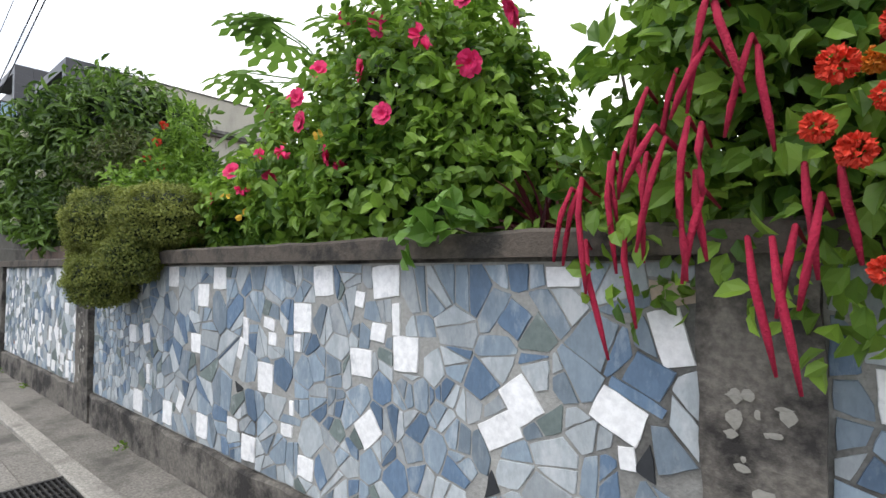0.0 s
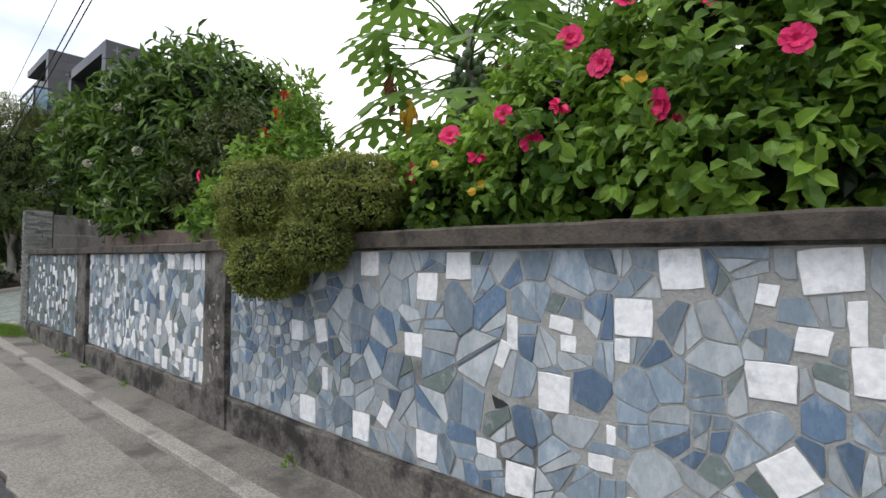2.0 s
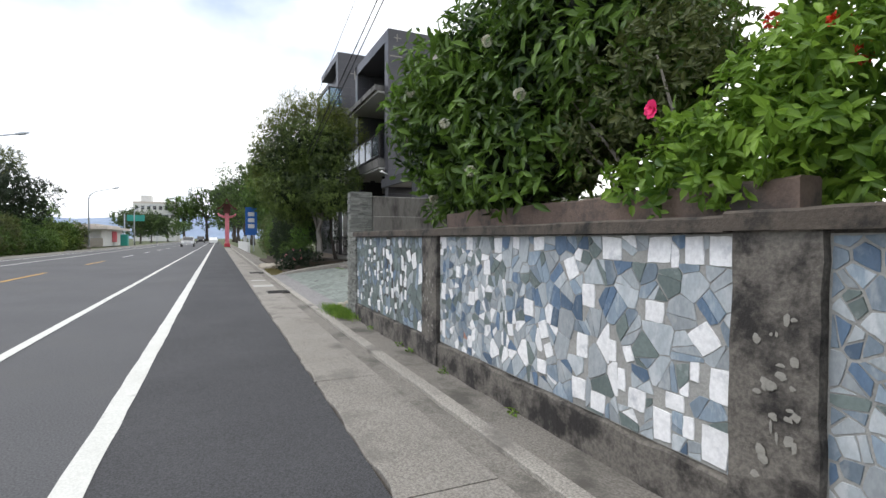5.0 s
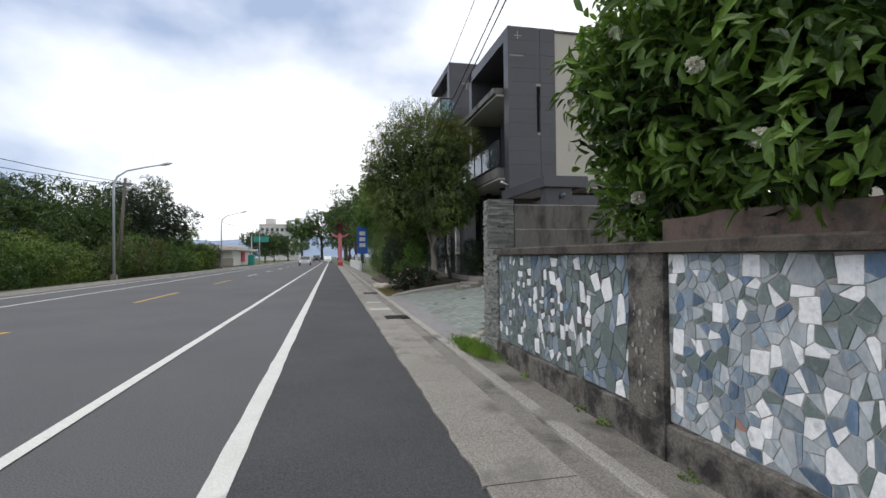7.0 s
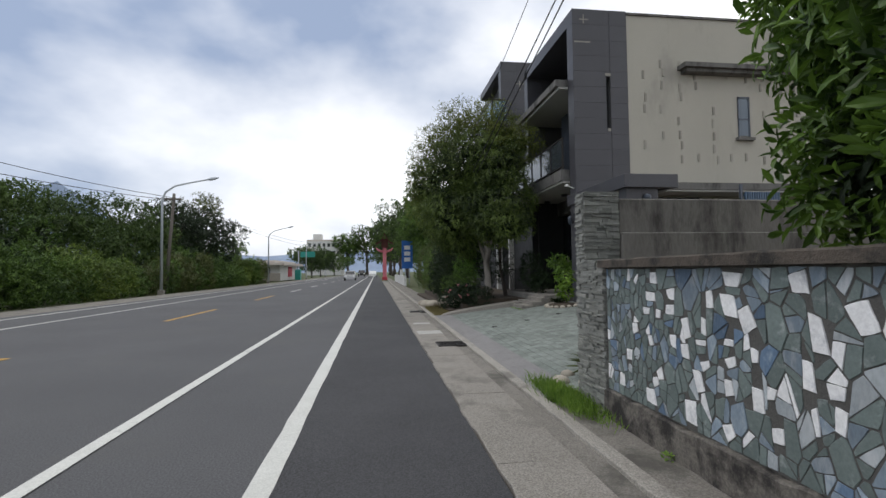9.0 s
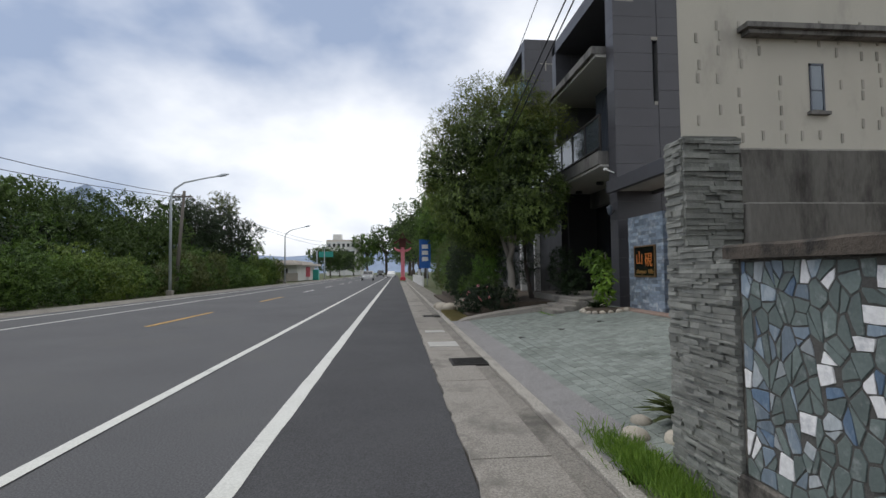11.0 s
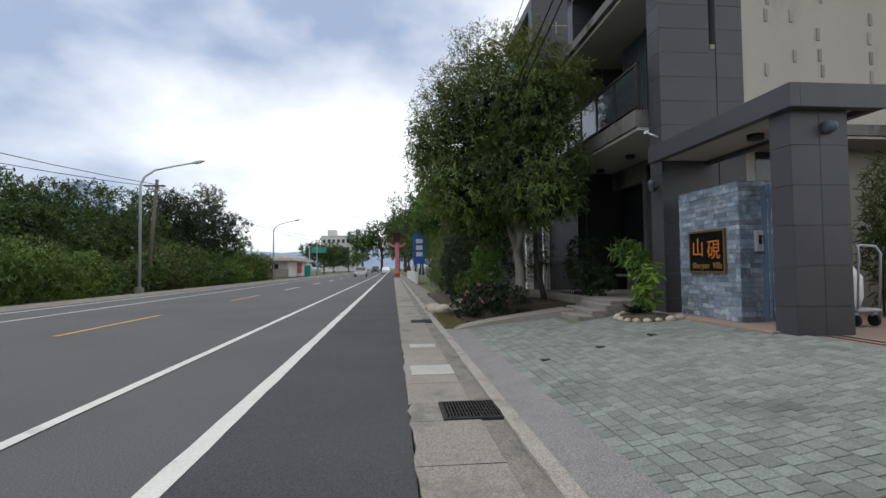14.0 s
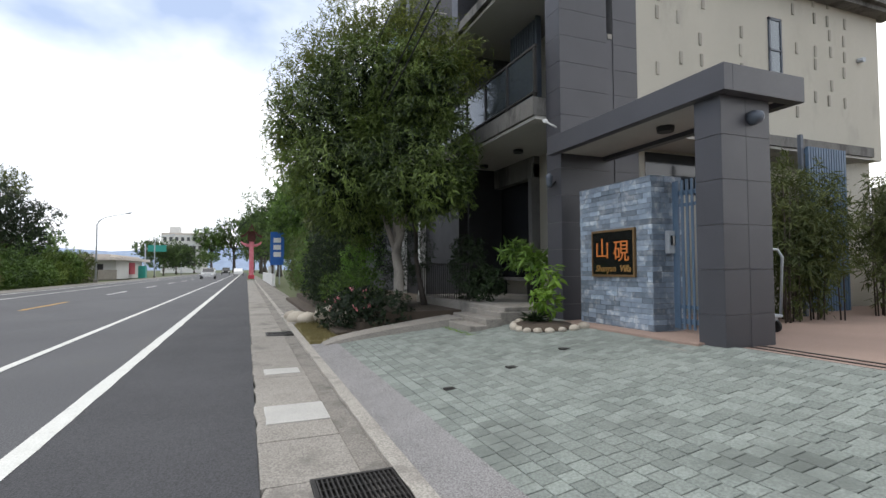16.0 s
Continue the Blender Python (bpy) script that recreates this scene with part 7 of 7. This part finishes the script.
def hill(name, pts, dist, label, seed):
    """A far ridge as a solid with an uneven crest."""
    bm = bmesh.new()
    rg_ = random.Random(seed)
    ring = []
    for a, h in pts:
        q = radians(a)
        x, y = -math.cos(q) * dist, math.sin(q) * dist
        ring.append([bm.verts.new((x * s, y * s, z)) for s, z in ((0.9, -5), (1.0, h), (1.2, -5))])
    for p, q in zip(ring, ring[1:]):
        for k in range(2):
            bm.faces.new((p[k], q[k], q[k + 1], p[k + 1]))
    return tagged(link(name, bm, M["haze_tinted_hill"]), label, "mountain", kind="structure")


# ridge gets its haze from the material colour alone
hill("backdrop", [(-60, 60), (-48, 120), (-40, 160), (-35, 210), (-31.5, 300), (-30, 330), (-28, 270), (-25, 170), (-20, 90), (-12, 70), (-6, 85), (0, 95), (6, 90), (14, 80), (30, 70), (60, 60)], 2200, "mountain ridge on the horizon, tinted blue for haze", 3)


# ---- vehicles ----
def car(name, label, at, heading, length, width, height, body, van=False):
    """A car with body, glasshouse, wheels and lamps; nose towards its own +x."""
    t = thing(name, label, "car")
    t.matrix_basis = pose(*at, 0, 0, heading)
    hl, hw = length / 2, width / 2
    prof = [(-hl, 0.35), (-hl, height * 0.58), (-hl * 0.92, height * 0.95 if van else height * 0.62), (-hl * 0.55, height), (hl * 0.15, height), (hl * 0.5, height * 0.62), (hl * 0.95, height * 0.5), (hl, 0.4)]
    bm = bmesh.new()
    l_ = [bm.verts.new((x, -hw * (0.86 if z > height * 0.7 else 1), z)) for x, z in prof]
    r_ = [bm.verts.new((x, hw * (0.86 if z > height * 0.7 else 1), z)) for x, z in prof]
    bm.faces.new(l_), bm.faces.new(r_[::-1])
    for i in range(len(prof)):
        j = (i + 1) % len(prof)
        bm.faces.new((l_[i], r_[i], r_[j], l_[j]))
    bmesh.ops.recalc_face_normals(bm, faces=bm.faces)
    part("body", bm, M[body], t)
    ws = bmesh.new()
    q = [ws.verts.new(c) for c in ((hl * 0.19, -hw * 0.8, height * 0.96), (hl * 0.19, hw * 0.8, height * 0.96), (hl * 0.5, hw * 0.86, height * 0.65), (hl * 0.5, -hw * 0.86, height * 0.65))]
    for v in q:
        v.co.x += 0.03
    ws.faces.new(q)
    part("windscreen", ws, M["glass_dark"], t)
    for s in (-1, 1):
        part("side_window", boxes((-hl * 0.6, hl * 0.12, s * hw * 0.93 - 0.02, s * hw * 0.93 + 0.02, height * 0.66, height * 0.92)), M["glass_dark"], t)
        part("headlight", boxes((hl * 0.96, hl * 1.0 + 0.02, s * hw * 0.75 - 0.18, s * hw * 0.75 + 0.18, height * 0.40, height * 0.5)), M["white_paint"], t)
        for x in (-hl * 0.6, hl * 0.62):
            part("wheel", tube(bmesh.new(), [(x, s * hw - 0.1, 0.31), (x, s * hw + 0.03, 0.31)], 0.31, 16), M["rubber"], t)
    return t


car("car", "small silver car coming along the road", (-88, -4.6, 0), 0, 4.0, 1.65, 1.5, "car_body")
car("pickup_truck", "dark blue vehicle far down the road", (-150, -4.6, 0), 0, 4.6, 1.8, 1.8, "rubber", True)
car("car", "white car parked far down the road", (-125, -1.4, 0), 180, 4.2, 1.7, 1.5, "white_paint")

# ---- paving setts ----
setts_v, setts_f, n_parts = [], [], 0
rng = random.Random(90)
y = 1.50
row = 0
sett_cache = {}
while y < 4.55:
    dep = 0.122
    x = -12.32 - (0.09 if row % 2 else 0.0)
    while x > -21.35:
        w = rng.choice((0.122, 0.122, 0.165, 0.09))
        x1, x0 = x, x - w
        x = x0
        za, zb = drive_z(0, y) + rng.uniform(0.010, 0.014), drive_z(0, y + dep) + rng.uniform(0.010, 0.014)
        g = 0.0035
        vs = [(x0 + g, y + g, za - 0.02), (x1 - g, y + g, za - 0.02), (x1 - g, y + dep - g, zb - 0.02), (x0 + g, y + dep - g, zb - 0.02)]
        vs += [(x0 + g, y + g, za - 0.003), (x1 - g, y + g, za - 0.003), (x1 - g, y + dep - g, zb - 0.003), (x0 + g, y + dep - g, zb - 0.003)]
        b = g + 0.004
        vs += [(x0 + b, y + b, za), (x1 - b, y + b, za), (x1 - b, y + dep - b, zb), (x0 + b, y + dep - b, zb)]
        fs = [(i, (i + 1) % 4, 4 + (i + 1) % 4, 4 + i) for i in range(4)] + [(4 + i, 4 + (i + 1) % 4, 8 + (i + 1) % 4, 8 + i) for i in range(4)] + [(8, 9, 10, 11)]
        if -17.6 < x0 < -14.9 and y < 3.0 and n_parts < 300:
            mesh_from("sett", vs, fs, M["paver"], forecourt)
            n_parts += 1
        else:
            o = len(setts_v)
            setts_v += vs
            setts_f += [tuple(i + o for i in q) for q in fs]
    y += dep
    row += 1
tagged(mesh_from("sett_rest", setts_v, setts_f, M["paver_rest"], forecourt), kind="stuff")
